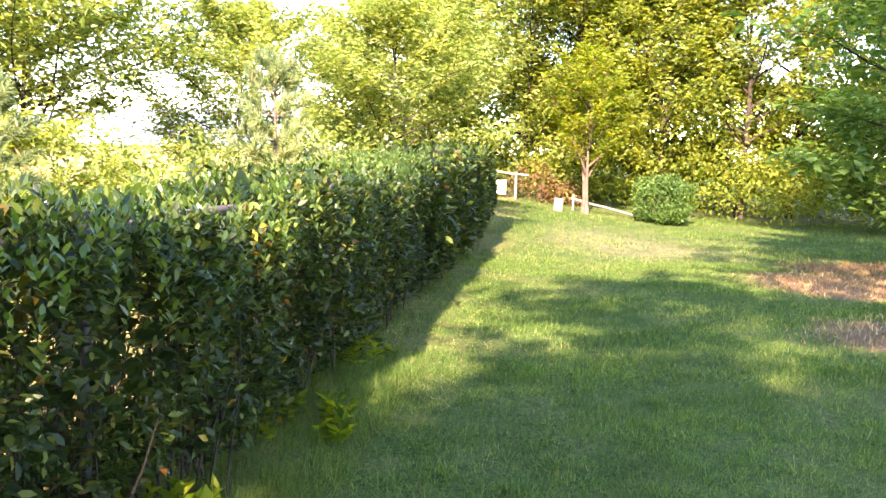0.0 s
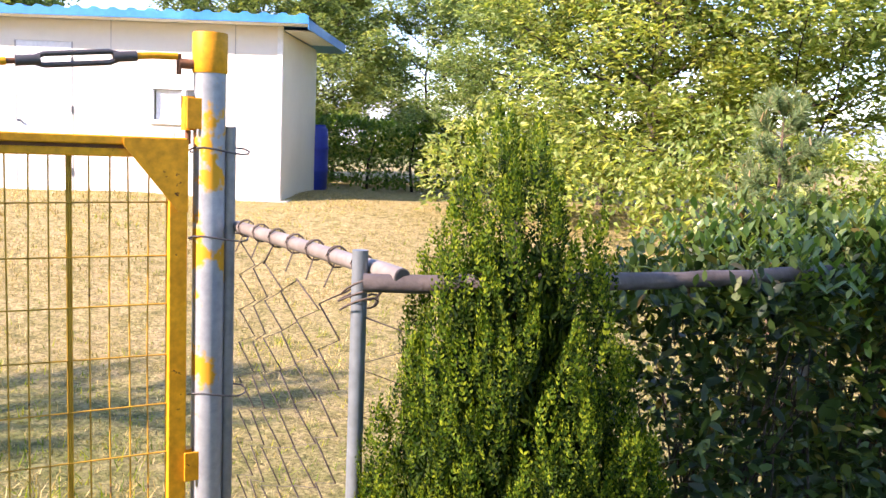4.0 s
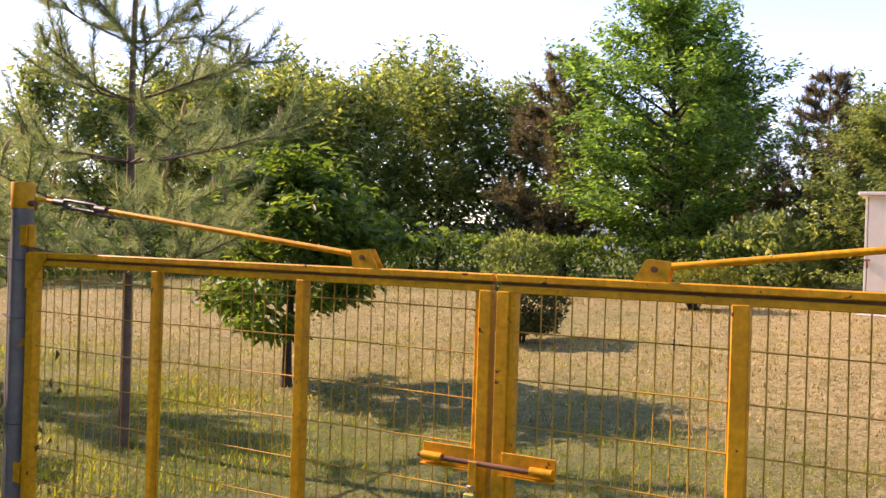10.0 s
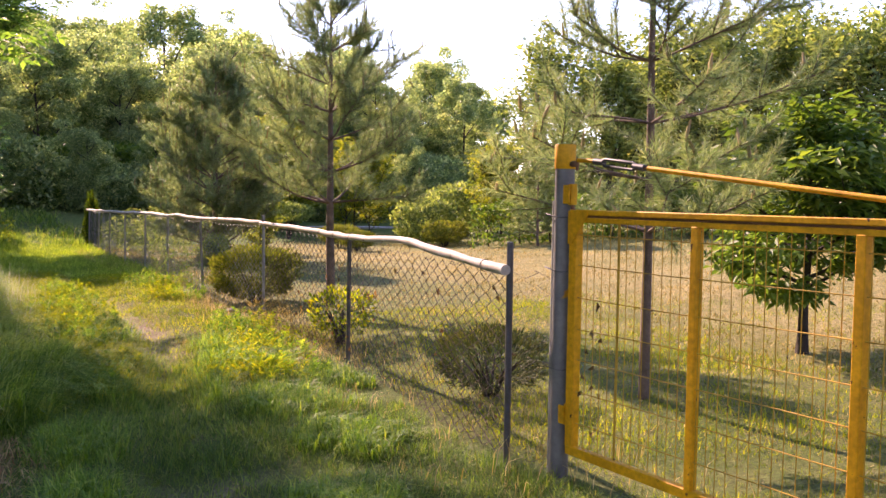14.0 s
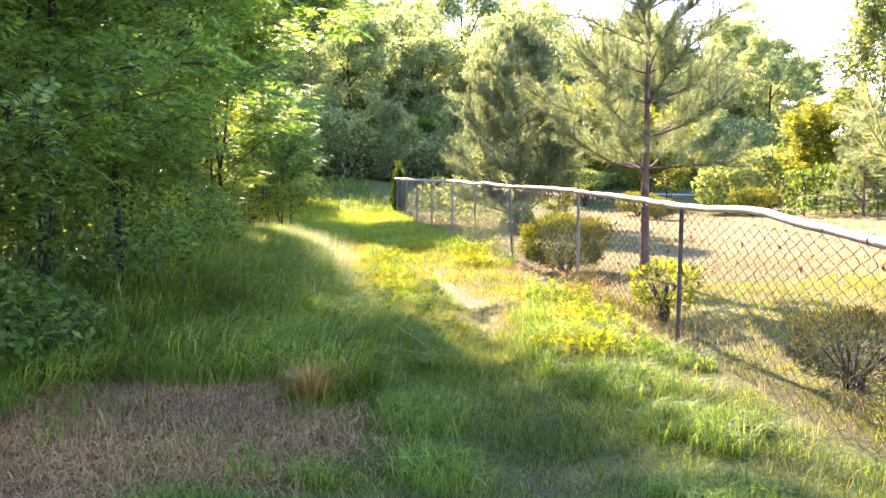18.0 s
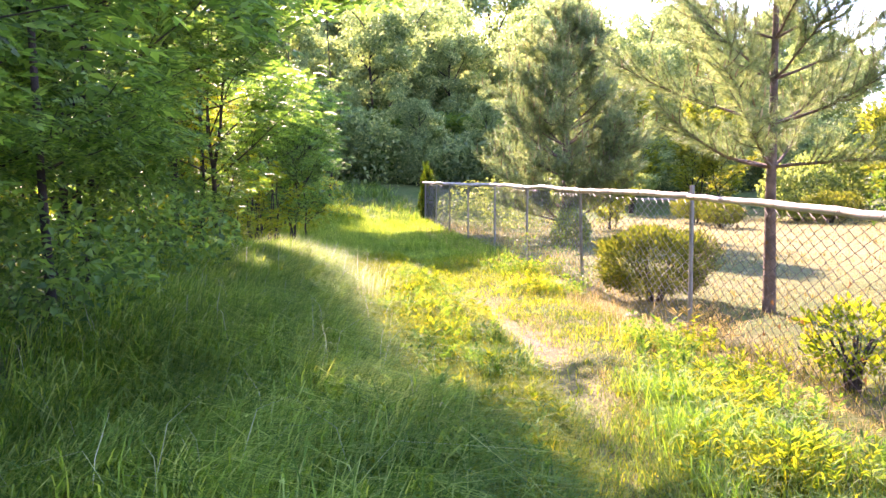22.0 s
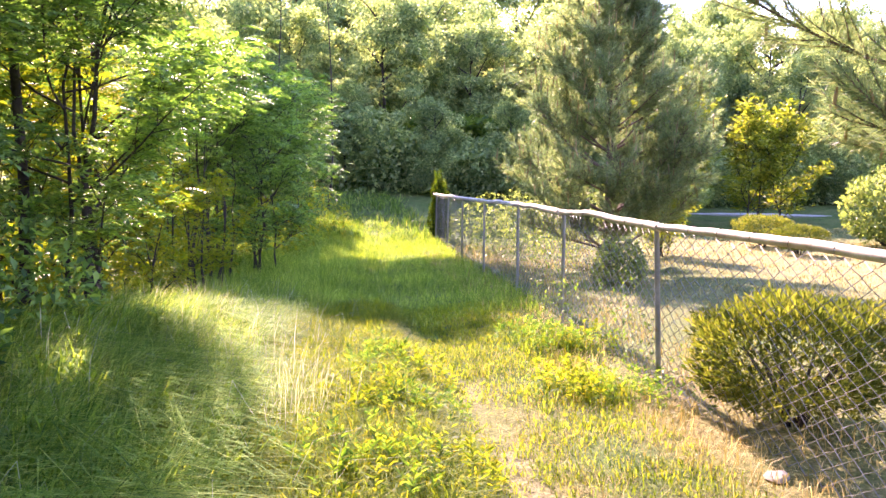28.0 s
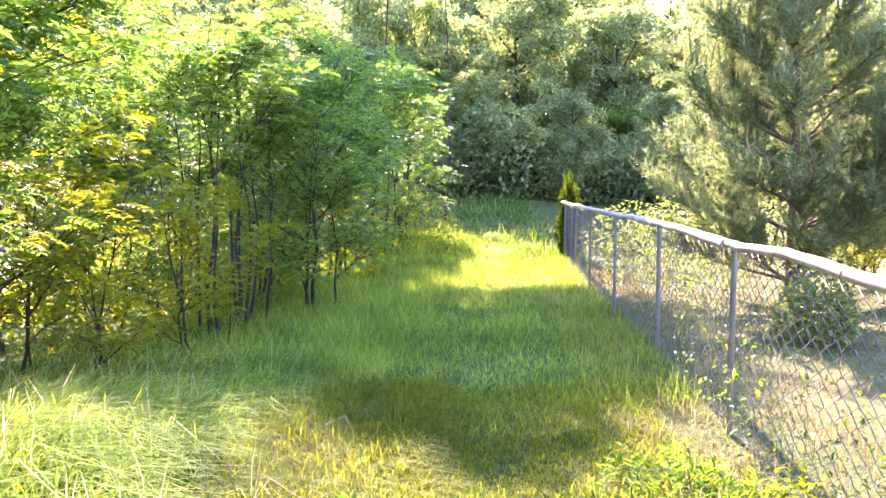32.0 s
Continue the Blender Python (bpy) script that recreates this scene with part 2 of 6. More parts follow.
M_rust = plain("rusty_steel", (0.10, 0.04, 0.02), (0.22, 0.10, 0.05), 9, 0.85, bump=0.4)
M_shed = plain("shed_panel", (0.72, 0.66, 0.57), (0.78, 0.73, 0.64), 1.2, 0.5, bump=0.03, grain=0.03)
M_hut = plain("hut_panel", (0.62, 0.57, 0.44), (0.70, 0.65, 0.52), 1.5, 0.6, bump=0.05, grain=0.05)
M_white = plain("white_frame", (0.76, 0.76, 0.75), (0.82, 0.82, 0.81), 2, 0.4)
M_grey = plain("grey_seam", (0.30, 0.29, 0.28), (0.42, 0.41, 0.39), 3, 0.5)
M_blueroof = plain("blue_roof", (0.02, 0.17, 0.46), (0.05, 0.26, 0.58), 2, 0.4, bump=0.05)
M_bluebarrel = plain("blue_plastic", (0.012, 0.025, 0.24), (0.02, 0.04, 0.32), 2, 0.4)
M_concrete = plain("concrete", (0.32, 0.30, 0.27), (0.46, 0.43, 0.39), 3, 0.9, bump=0.4, dist=0.006)
M_pipe = plain("dull_pipe", (0.17, 0.145, 0.125), (0.30, 0.26, 0.23), 6, 0.55, metal=0.2, spots=(0.15, 0.10, 0.07), spot_at=0.68)
M_stone = plain("pale_stone", (0.24, 0.20, 0.16), (0.38, 0.33, 0.27), 7, 0.9, bump=0.6, dist=0.01)
M_film = plain("greenhouse_film", (0.74, 0.76, 0.80), (0.80, 0.82, 0.85), 0.6, 0.35)
M_brass = plain("green_brass", (0.30, 0.38, 0.08), (0.42, 0.46, 0.12), 10, 0.45, metal=0.3)
M_glass, _, _, gb = material("window_glass")
gb.inputs["Base Color"].default_value, gb.inputs["Roughness"].default_value = (0.42, 0.42, 0.45, 1), 0.08
# hill colour includes the pale blue of distance haze
M_hazyhill = plain("far_hill", (0.20, 0.26, 0.30), (0.26, 0.32, 0.36), 0.02, 1.0)


def ground_material():
    m, nodes, links, bsdf = material("meadow_ground")
    at = nodes.new("ShaderNodeVertexColor")
    at.layer_name = "zone"
    sep = nodes.new("ShaderNodeSeparateColor")
    links.new(at.outputs[0], sep.inputs[0])
    patch = noise_node(nodes, links, 0.55, 5, "World")
    mid = noise_node(nodes, links, 3.2, 6, "World")
    fine = noise_node(nodes, links, 38, 6, "World", 0.7)
    mix7 = noise_node(nodes, links, 9.0, 7, "World", 0.75)
    green = ramp_node(nodes, [(0.25, (0.045, 0.085, 0.02)), (0.5, (0.08, 0.13, 0.03)), (0.75, (0.15, 0.16, 0.06))])
    links.new(mid.outputs[0], green.inputs[0])
    dry = ramp_node(nodes, [(0.3, (0.14, 0.13, 0.045)), (0.45, (0.29, 0.24, 0.09)), (0.56, (0.44, 0.345, 0.16)), (0.70, (0.34, 0.235, 0.12))])
    links.new(mix7.outputs[0], dry.inputs[0])
    sand = ramp_node(nodes, [(0.3, (0.19, 0.145, 0.10)), (0.7, (0.33, 0.265, 0.20))])
    links.new(mid.outputs[0], sand.inputs[0])

    def blend(channel, soft):
        a = nodes.new("ShaderNodeMath")
        a.operation = "MULTIPLY_ADD"
        links.new(patch.outputs[0], a.inputs[0])
        a.inputs[1].default_value, a.inputs[2].default_value = soft, -soft / 2
        b = nodes.new("ShaderNodeMath")
        b.operation, b.use_clamp = "ADD", True
        links.new(a.outputs[0], b.inputs[0])
        links.new(channel, b.inputs[1])
        return b.outputs[0]
    c = mix_node(nodes, links, green.outputs[0], dry.outputs[0], blend(sep.outputs[0], 0.9))
    c = mix_node(nodes, links, c, sand.outputs[0], blend(sep.outputs[1], 0.15))
    c = mix_node(nodes, links, c, (0.26, 0.16, 0.09), blend(sep.outputs[2], 0.3))
    f = ramp_node(nodes, [(0.32, (0.36, 0.36, 0.36)), (0.68, (1.5, 1.5, 1.5))])
    links.new(fine.outputs[0], f.inputs[0])
    c = mix_node(nodes, links, c, f.outputs[0], 1.0, "MULTIPLY")
    links.new(c, bsdf.inputs["Base Color"])
    bsdf.inputs["Roughness"].default_value = 0.95
    bsdf.inputs["Specular IOR Level"].default_value = 0.1
    bump_node(nodes, links, fine.outputs[0], 1.0, 0.03, bsdf)
    return m


M_ground = ground_material()

# ---- mesh helpers ----


def np_mesh(name, verts, faces, smooth=False):
    """A mesh from an array of places and an array of faces, all with the same number of corners."""
    me = bpy.data.meshes.new(name)
    verts, faces = np.asarray(verts, np.float32), np.asarray(faces, np.int32)
    k = faces.shape[1]
    me.vertices.add(len(verts))
    me.vertices.foreach_set("co", verts.ravel())
    me.loops.add(faces.size)
    me.loops.foreach_set("vertex_index", faces.ravel())
    me.polygons.add(len(faces))
    me.polygons.foreach_set("loop_start", np.arange(0, faces.size, k, dtype=np.int32))
    me.update(calc_edges=True)
    if smooth:
        me.polygons.foreach_set("use_smooth", np.ones(len(faces), bool))
    return me


def part(name, data, mat, parent=None, label=""):
    """One mesh object from a bmesh or a mesh, under a thing or a part."""
    if isinstance(data, bmesh.types.BMesh):
        me = bpy.data.meshes.new(name)
        data.to_mesh(me)
        data.free()
    else:
        me = data
    if mat and not me.materials:
        me.materials.append(mat)
    ob = new(name, me)
    if parent:
        ob.parent = parent
    return tagged(ob, label)


class Pile:
    """Quads gathered from many pieces."""

    def __init__(self):
        self.v, self.f, self.n = [], [], 0

    def add(self, verts, faces):
        self.v.append(np.asarray(verts, float))
        self.f.append(np.asarray(faces, int) + self.n)
        self.n += len(verts)

    def mesh(self, name, smooth=True):
        return np_mesh(name, np.concatenate(self.v), np.concatenate(self.f), smooth)

    def tube(self, pts, radii, sides=6, cap=True):
        pts = np.asarray(pts, float)
        radii = np.broadcast_to(np.asarray(radii, float), (len(pts),))
        d = np.gradient(pts, axis=0)
        d /= np.linalg.norm(d, axis=1)[:, None] + 1e-9
        ref = np.where(np.abs(d[:, 2:]) > 0.9, [[1.0, 0, 0]], [[0, 0, 1.0]])
        a = np.cross(d, ref)
        a /= np.linalg.norm(a, axis=1)[:, None] + 1e-9
        b = np.cross(d, a)
        ang = np.arange(sides) * 2 * np.pi / sides
        ring = a[:, None] * np.cos(ang)[None, :, None] + b[:, None] * np.sin(ang)[None, :, None]
        v = (pts[:, None] + ring * radii[:, None, None]).reshape(-1, 3)
        i = np.arange(len(pts) - 1)[:, None] * sides
        j = np.arange(sides)[None]
        k = (j + 1) % sides
        f = np.stack([i + j, i + k, i + k + sides, i + j + sides], -1).reshape(-1, 4)
        self.add(v, f)
        if cap:
            for end in (0, len(pts) - 1):
                c = np.vstack([v[end * sides:(end + 1) * sides], pts[end]])
                q = [[sides, s, (s + 1) % sides, (s + 2) % sides] for s in range(0, sides, 2)] if sides % 2 == 0 else [[sides, s, (s + 1) % sides, sides] for s in range(sides)]
                self.add(c, q)
        return self


def leaf_mesh(name, base, along, up, length, width, fold=0.25, bend=0.15):
    """Leaves: each one folded along its midrib, four corners, two triangles."""
    base, along, up = (np.asarray(a, float) for a in (base, along, up))
    along = along / (np.linalg.norm(along, axis=1)[:, None] + 1e-9)
    side = np.cross(along, up)
    side /= np.linalg.norm(side, axis=1)[:, None] + 1e-9
    nrm = np.cross(side, along)
    n = len(base)
    L = np.broadcast_to(np.asarray(length, float), (n,))[:, None]
    Wd = np.broadcast_to(np.asarray(width, float), (n,))[:, None] / 2
    mid = base + along * L * 0.45 + nrm * Wd * fold * 1.6
    tip = base + along * L - nrm * L * bend
    v = np.stack([base, mid + side * Wd, tip, mid - side * Wd], 1).reshape(-1, 3)
    i = np.arange(n)[:, None] * 4
    f = np.concatenate([i + [0, 1, 2], i + [0, 2, 3]], 1).reshape(-1, 3)
    return np_mesh(name, v, f)


def oval_leaf_mesh(name, base, along, up, length, width, fold=0.22, bend=0.12):
    """Rounder leaves seen near: six corners, folded along the midrib."""
    base, along, up = (np.asarray(a, float) for a in (base, along, up))
    along = along / (np.linalg.norm(along, axis=1)[:, None] + 1e-9)
    side = unit(np.cross(along, up))
    nrm = np.cross(side, along)
    L, Wd = length[:, None], width[:, None] / 2
    p = lambda t, w: base + along * L * t + side * Wd * w + nrm * (Wd * fold * abs(w) * 1.6 - L * bend * t * t)
    v = np.stack([base, p(0.3, 0.9), p(0.68, 0.85), p(1.0, 0.0), p(0.68, -0.85), p(0.3, -0.9), p(0.5, 0.0)], 1).reshape(-1, 3)
    i = np.arange(len(base))[:, None] * 7
    f = np.concatenate([i + [0, 1, 2, 6], i + [6, 2, 3, 4], i + [6, 4, 5, 0]], 1).reshape(-1, 4)
    return np_mesh(name, v, f)


def blade_mesh(name, base, lean, height, width, bend, fine=True):
    """Grass blades: two bent pieces, the upper one tapering to a point; not fine: one pointed piece."""
    n = len(base)
    h, w = height[:, None], width[:, None]
    side = np.stack([-lean[:, 1], lean[:, 0], 0 * lean[:, 0]], 1)
    l3 = np.stack([lean[:, 0], lean[:, 1], 0 * lean[:, 0]], 1)
    b = bend[:, None]
    z = np.array([[0, 0, 1.0]])
    m = base + z * h * 0.55 + l3 * h * b * 0.3
    t = base + z * h * (1 - 0.35 * b) + l3 * h * b
    if not fine:
        v = np.stack([base - side * w, base + side * w, t], 1).reshape(-1, 3)
        return np_mesh(name, v, np.arange(n * 3).reshape(-1, 3))
    v = np.stack([base - side * w, base + side * w, m + side * w * 0.8, m - side * w * 0.8, t], 1).reshape(-1, 3)
    i = np.arange(n)[:, None] * 5
    f = np.concatenate([i + [0, 1, 2], i + [0, 2, 3], i + [3, 2, 4]], 1).reshape(-1, 3)
    return np_mesh(name, v, f)


def box_bm(sx, sy, sz, at=(0, 0, 0), bevel=0.004):
    """A box with rounded edges; at: its middle."""
    fresh = bmesh.new()
    bmesh.ops.create_cube(fresh, size=1.0, matrix=Matrix.Translation(at) @ Matrix.Diagonal((sx, sy, sz, 1)))
    if bevel:
        bmesh.ops.bevel(fresh, geom=fresh.edges[:], offset=bevel, segments=1, affect="EDGES")
    return fresh


def cyl_mesh(name, pts, radii, sides=14):
    return Pile().tube(pts, radii, sides).mesh(name)


def rng_of(seed):
    return np.random.default_rng(seed)


def unit(a):
    return a / (np.linalg.norm(a, axis=-1, keepdims=True) + 1e-9)


# ---- plan ----
FENCE = np.array([(-4.42, -3.76), (-5.85, -6.67), (-7.07, -9.52), (-7.97, -12.16), (-9.05, -14.9), (-9.95, -17.2), (-10.95, -19.8), (-11.7, -21.9), (-12.55, -24.1), (-13.4, -26.3)])
RAIL_Z = [1.11, 1.14, 1.17, 1.14, 1.11, 1.10, 1.06, 1.04, 1.0, 0.98]
GPL, GPR = np.array([-4.46, -3.435]), np.array([-2.975, 1.56])
HEDGE = np.array([(-1.58, 1.9), (-1.46, 2.6), (-1.30, 3.4), (-1.17, 4.2), (-0.92, 6.0), (-0.62, 8.5), (-0.2, 11.5), (0.12, 14.0), (0.4, 16.2)])
TRAIL = np.array([(-1.2, -1.5), (-2.2, -3.4), (-3.05, -5.0), (-3.9, -6.45), (-4.85, -7.95), (-5.3, -8.8), (-6.1, -10.95), (-6.7, -12.6), (-7.3, -14.2), (-8.2, -16.6), (-9.6, -20.2), (-11.0, -23.6), (-12.2, -27.0), (-13.6, -31.0)])
BOUND = np.vstack([[(-15.5, -34)], FENCE[::-1], [GPL], [GPR], [(-1.9, 1.62)], HEDGE + [0.05, 0], [(1.2, 22), (2, 60)]])


def inside(x, y):
    """How far a place lies west of the fence line (the fenced meadow is west of it)."""
    return np.interp(y, BOUND[:, 1], BOUND[:, 0]) - x


def step(a, b, t):
    t = np.clip((t - a) / (b - a), 0, 1)
    return t * t * (3 - 2 * t)


def land(x, y):
    """The height of the ground."""
    x, y = np.asarray(x, float), np.asarray(y, float)
    s = (x + 3.72) * -0.959 + (y + 0.94) * 0.284
    u = s + 0.35 * (y + 1)
    z = 0.6 * step(3, 12.5, u) + 0.6 * step(16, 60, u)
    z += 1.6 * step(26, 46, -y) + 3.5 * step(46, 110, -y)
    z += 0.25 * step(2.0, 7.0, x + 0.55 * (y + 8)) * step(4, 8, -y)
    z -= 0.10 * step(14, 22, -y) * (1 - step(24, 32, -y))
    z += 0.8 * step(8, 30, x)
    z += 0.28 * step(1.2, 2.6, x - np.interp(y, TRAIL[::-1, 1], TRAIL[::-1, 0])) * step(8, 10, -y) * (1 - step(14, 17, -y))
    z += 0.025 * np.sin(1.7 * x + 0.6 * y) * np.sin(1.3 * y - 0.5 * x) * step(0.5, 2.5, np.hypot(x + 0.3, y + 0.3))
    z -= 0.06 * np.exp(-(trail_gap(x, y) / 0.3) ** 2)
    return z


def poly_gap(x, y, line):
    x, y = np.asarray(x, float), np.asarray(y, float)
    best = np.full(np.broadcast(x, y).shape, 1e9)
    for (ax, ay), (bx, by) in zip(line[:-1], line[1:]):
        dx, dy = bx - ax, by - ay
        t = np.clip(((x - ax) * dx + (y - ay) * dy) / (dx * dx + dy * dy), 0, 1)
        best = np.minimum(best, np.hypot(x - ax - t * dx, y - ay - t * dy))
    return best


def trail_gap(x, y):
    return poly_gap(x, y, TRAIL)


def zat(x, y):
    return float(land(np.array([x]), np.array([y]))[0])


STRAW = [(-1.4, -6.2, 1.25), (-0.4, -5.6, 1.1), (5.0, 11.2, 1.3), (4.2, 7.8, 1.0), (6.2, 12.5, 1.5)]


def straw_amount(x, y):
    a = 0 * np.asarray(x, float)
    for cx, cy, r in STRAW:
        a = np.maximum(a, 1 - step(0.6 * r, 1.15 * r, np.hypot(x - cx, y - cy)))
    return a


# ---- ground ----


def build_ground():
    def axis(lo, hi, d):
        core = np.arange(lo, hi + d / 2, d)
        grow = np.cumsum(d * 1.22 ** np.arange(1, 30))
        grow = grow[grow < 420]
        return np.concatenate([lo - grow[::-1], core, hi + grow])
    xs, ys = axis(-14, 6, 0.18), axis(-19, 14, 0.18)
    X, Y = np.meshgrid(xs, ys)
    Z = land(X, Y)
    x, y = X.ravel(), Y.ravel()
    nx, ny = len(xs), len(ys)
    i = (np.arange(ny - 1)[:, None] * nx + np.arange(nx - 1)[None]).ravel()
    me = np_mesh("ground", np.stack([x, y, Z.ravel()], 1), np.stack([i, i + 1, i + nx + 1, i + nx], 1), True)
    field = step(-0.2, 0.6, inside(x, y)) * (1 - step(22, 26, -y))
    dry = field * (0.22 + 0.50 * step(2.5, 7, inside(x, y)) + 0.42 * step(-0.5, 2.5, y)) * (1 - 0.75 * step(16, 24, -x))
    dry = np.maximum(dry, 0.45 * (1 - step(0.3, 0.9, np.abs(inside(x, y)))) * step(0, 1, y))
    walked = 1 - step(0.06, 0.26, trail_gap(x, y) + 0.10 * np.sin(2.7 * y) * np.cos(1.9 * x))
    bare = 0.8 * walked * step(7.2, 7.9, -y) * (1 - step(11.5, 14, -y)) * np.clip(0.40 + 0.8 * np.sin(3.1 * y + 1) * np.cos(1.3 * y), 0, 1)
    bare = np.maximum(bare, 0.55 * np.exp(-((x - 3.2) / 1.3) ** 2 - ((y - 15.5) / 2.0) ** 2))
    bare = np.maximum(bare, 0.6 * np.exp(-((x - (-3.09)) / 0.35) ** 2 - ((y - (-4.61)) / 0.22) ** 2))
    dry = np.maximum(dry, 0.35 * (1 - step(0.1, 0.5, trail_gap(x, y))) * step(6, 8, -y) * (1 - step(12, 14, -y)))
    dry = np.maximum(dry, 0.5 * (1 - step(0.3, 0.8, np.abs(inside(x, y)))) * step(6, 8, -y) * (1 - step(12, 14, -y)))
    col = np.stack([dry, np.clip(bare, 0, 1), straw_amount(x, y), 1 + 0 * x], 1).astype(np.float32)
    me.color_attributes.new("zone", "FLOAT_COLOR", "POINT").data.foreach_set("color", col.ravel())
    tagged(part("ground", me, M_ground), "grassy meadow ground with dry patches and a sandy trail", "ground", kind="structure")


build_ground()

# ---- gate and its posts ----
GU = unit(GPR - GPL)
GATE_YAW = math.degrees(math.atan2(GU[1], GU[0]))


def thing(name, label, category, m=Matrix(), group="", kind=""):
    ob = new(name)
    ob.empty_display_size = 0.1
    ob.matrix_basis = m
    return tagged(ob, label, category, group, kind)


def build_gate_leaf(at2, yaw, face, latch, L, fx, ups, wire0, thick, gusset):
    """A leaf from its hinge (0) to the middle (L); face: the side of the road, +1 or -1 in y."""
    top, low = 1.45, 0.14
    g = thing("gate_leaf", "closed yellow-painted steel gate leaf with welded wire mesh, chipped", "gate", pose(at2[0], at2[1], 0, 0, 0, yaw), "leaves of the yellow gate")
    part("top_rail", box_bm(L, 0.05, 0.028, (L / 2, 0, top - 0.014)), M_yellowpaint, g)
    # dark strip in place of the shade between the two rails
    part("top_rail", box_bm(L - 0.03, 0.03, 0.014, (L / 2, -0.012 * face, top - 0.034), 0.002), M_rust, g, "dark rust-coloured strip standing for the shaded gap under the top rail")
    part("top_rail", box_bm(L - 0.02, 0.045, 0.026, (L / 2, 0, top - 0.053)), M_yellowpaint, g)
    part("bottom_rail", box_bm(L, 0.045, 0.05, (L / 2, 0, low + 0.025)), M_yellowpaint, g)
    for x, w in ((0.03, 0.06), (ups[0], thick), (ups[1], thick * 1.1), (L - 0.03, 0.05)):
        part("upright", box_bm(w, 0.05, top - low - 0.105, (x, 0.0, (top + low) / 2 - 0.0075)), M_yellowpaint, g)
    part("upright", box_bm(0.022, 0.05, top - low - 0.105, (L - 0.064, -0.012 * face, (top + low) / 2 - 0.0075)), M_yellowpaint, g)
    # wire mesh
    wires = Pile()
    rng = rng_of(int(at2[0] * 100) % 97 + 7)
    for k in range(1, int((L - 0.12) / 0.0595)):
        x = 0.06 + k * 0.0595
        j = rng.normal(0, 0.0025, 3)
        wires.tube([(x + j[0], 0, low + 0.04), (x + j[1], 0.003, 0.75), (x + j[2], 0, top - 0.06)], 0.0028, 4, False)
    # doubled wire where two lengths of mesh meet
    for dx in (0.352, 0.358, 0.364):
        wires.tube([(dx, 0.002, low + 0.04), (dx + 0.001, 0.004, 0.75), (dx, 0.002, top - 0.06)], 0.0034, 4, False)
    for k in range(7):
        z = wire0 - k * 0.167
        j = rng.normal(0, 0.003, 5)
        wires.tube([(0.05 + i * (L - 0.1) / 4, 0.005 * face, z + j[i]) for i in range(5)], 0.0028, 4, False)
    part("wire_mesh", wires.mesh("wire_mesh"), M_yellowwire, g)
    # gusset plate at the hinge corner
    bm = bmesh.new()
    prof = [(0.0, top - 0.006), (gusset, top - 0.006), (gusset, top - 0.03), (0.03, top - gusset * 1.2), (0.0, top - gusset * 1.2)]
    for yy in (0.026 * face, 0.033 * face):
        vs = [bm.verts.new((x, yy, z)) for x, z in prof]
        bm.faces.new(vs)
    bm.verts.ensure_lookup_table()
    for i in range(5):
        j = (i + 1) % 5
        bm.faces.new([bm.verts[i], bm.verts[j], bm.verts[5 + j], bm.verts[5 + i]])
    bmesh.ops.recalc_face_normals(bm, faces=bm.faces)
    part("gusset_plate", bm, M_yellowpaint, g)
    # bracket for the tie rod
    for y0 in (0.017, -0.023):
        bm = bmesh.new()
        lo = [bm.verts.new((fx + dx, y0, top - 0.004 + dz)) for dx, dz in ((-0.045, 0), (0.075, 0), (0.03, 0.078), (-0.055, 0.07))]
        f0 = bm.faces.new(lo)
        up = bmesh.ops.extrude_face_region(bm, geom=[f0])["geom"]
        bmesh.ops.translate(bm, verts=[v for v in up if isinstance(v, bmesh.types.BMVert)], vec=(0, 0.006, 0))
        bmesh.ops.recalc_face_normals(bm, faces=bm.faces)
        part("rod_bracket", bm, M_yellowpaint, g)
    part("pivot_bolt", cyl_mesh("pivot_bolt", [(fx, -0.032, top + 0.04), (fx, 0.032, top + 0.04)], 0.011, 8), M_rust, g)
    # tie rod with turnbuckle, up to the post's sleeve
    a, b = np.array([fx, 0, top + 0.045]), np.array([0.03, 0, 1.715])
    way = b - a
    at = lambda t: tuple(a + way * t)
    part("tie_rod", cyl_mesh("tie_rod", [at(0), at(0.735)], 0.0125, 10), M_yellowpaint, g)
    part("tie_rod", cyl_mesh("tie_rod", [at(0.72), at(0.775)], 0.009, 8), M_rust, g)
    tb = Pile()
    off = np.array([0, 0, 0.017])
    for sgn in (1, -1):
        tb.tube([a + way * 0.765, a + way * 0.79 + off * sgn, a + way * 0.89 + off * sgn, a + way * 0.918], 0.0085, 8)
    for t in (0.76, 0.908):
        tb.tube([at(t - 0.012), at(t + 0.025)], 0.017, 10)
    part("turnbuckle", tb.mesh("turnbuckle"), M_blackrubber, g, "dark rubber-sleeved steel turnbuckle")
    part("tie_rod", cyl_mesh("tie_rod", [at(0.915), at(0.96), at(1.0) + np.array([0, 0, -0.006])], 0.011, 8), M_yellowpaint, g)
    # hinge knuckles
    for z in (1.53, 0.35):
        h = part("hinge", cyl_mesh("hinge", [(-0.005, 0.0, z - 0.055), (-0.005, 0.0, z + 0.055)], 0.022, 10), M_yellowpaint, g)
        part("hinge_plate", box_bm(0.075, 0.008, 0.10, (-0.03, 0.034 * face, z), 0.002), M_yellowpaint, h)
    part("hinge_pin", cyl_mesh("hinge_pin", [(-0.005, 0, top - 0.02), (-0.005, 0, 1.50)], 0.010, 8), M_rust, g)
    # latch half
    z = 0.765
    part("latch_plate", box_bm(0.21, 0.006, 0.075, (L - 0.155, 0.035 * face, z + 0.01), 0.002), M_yellowpaint, g)
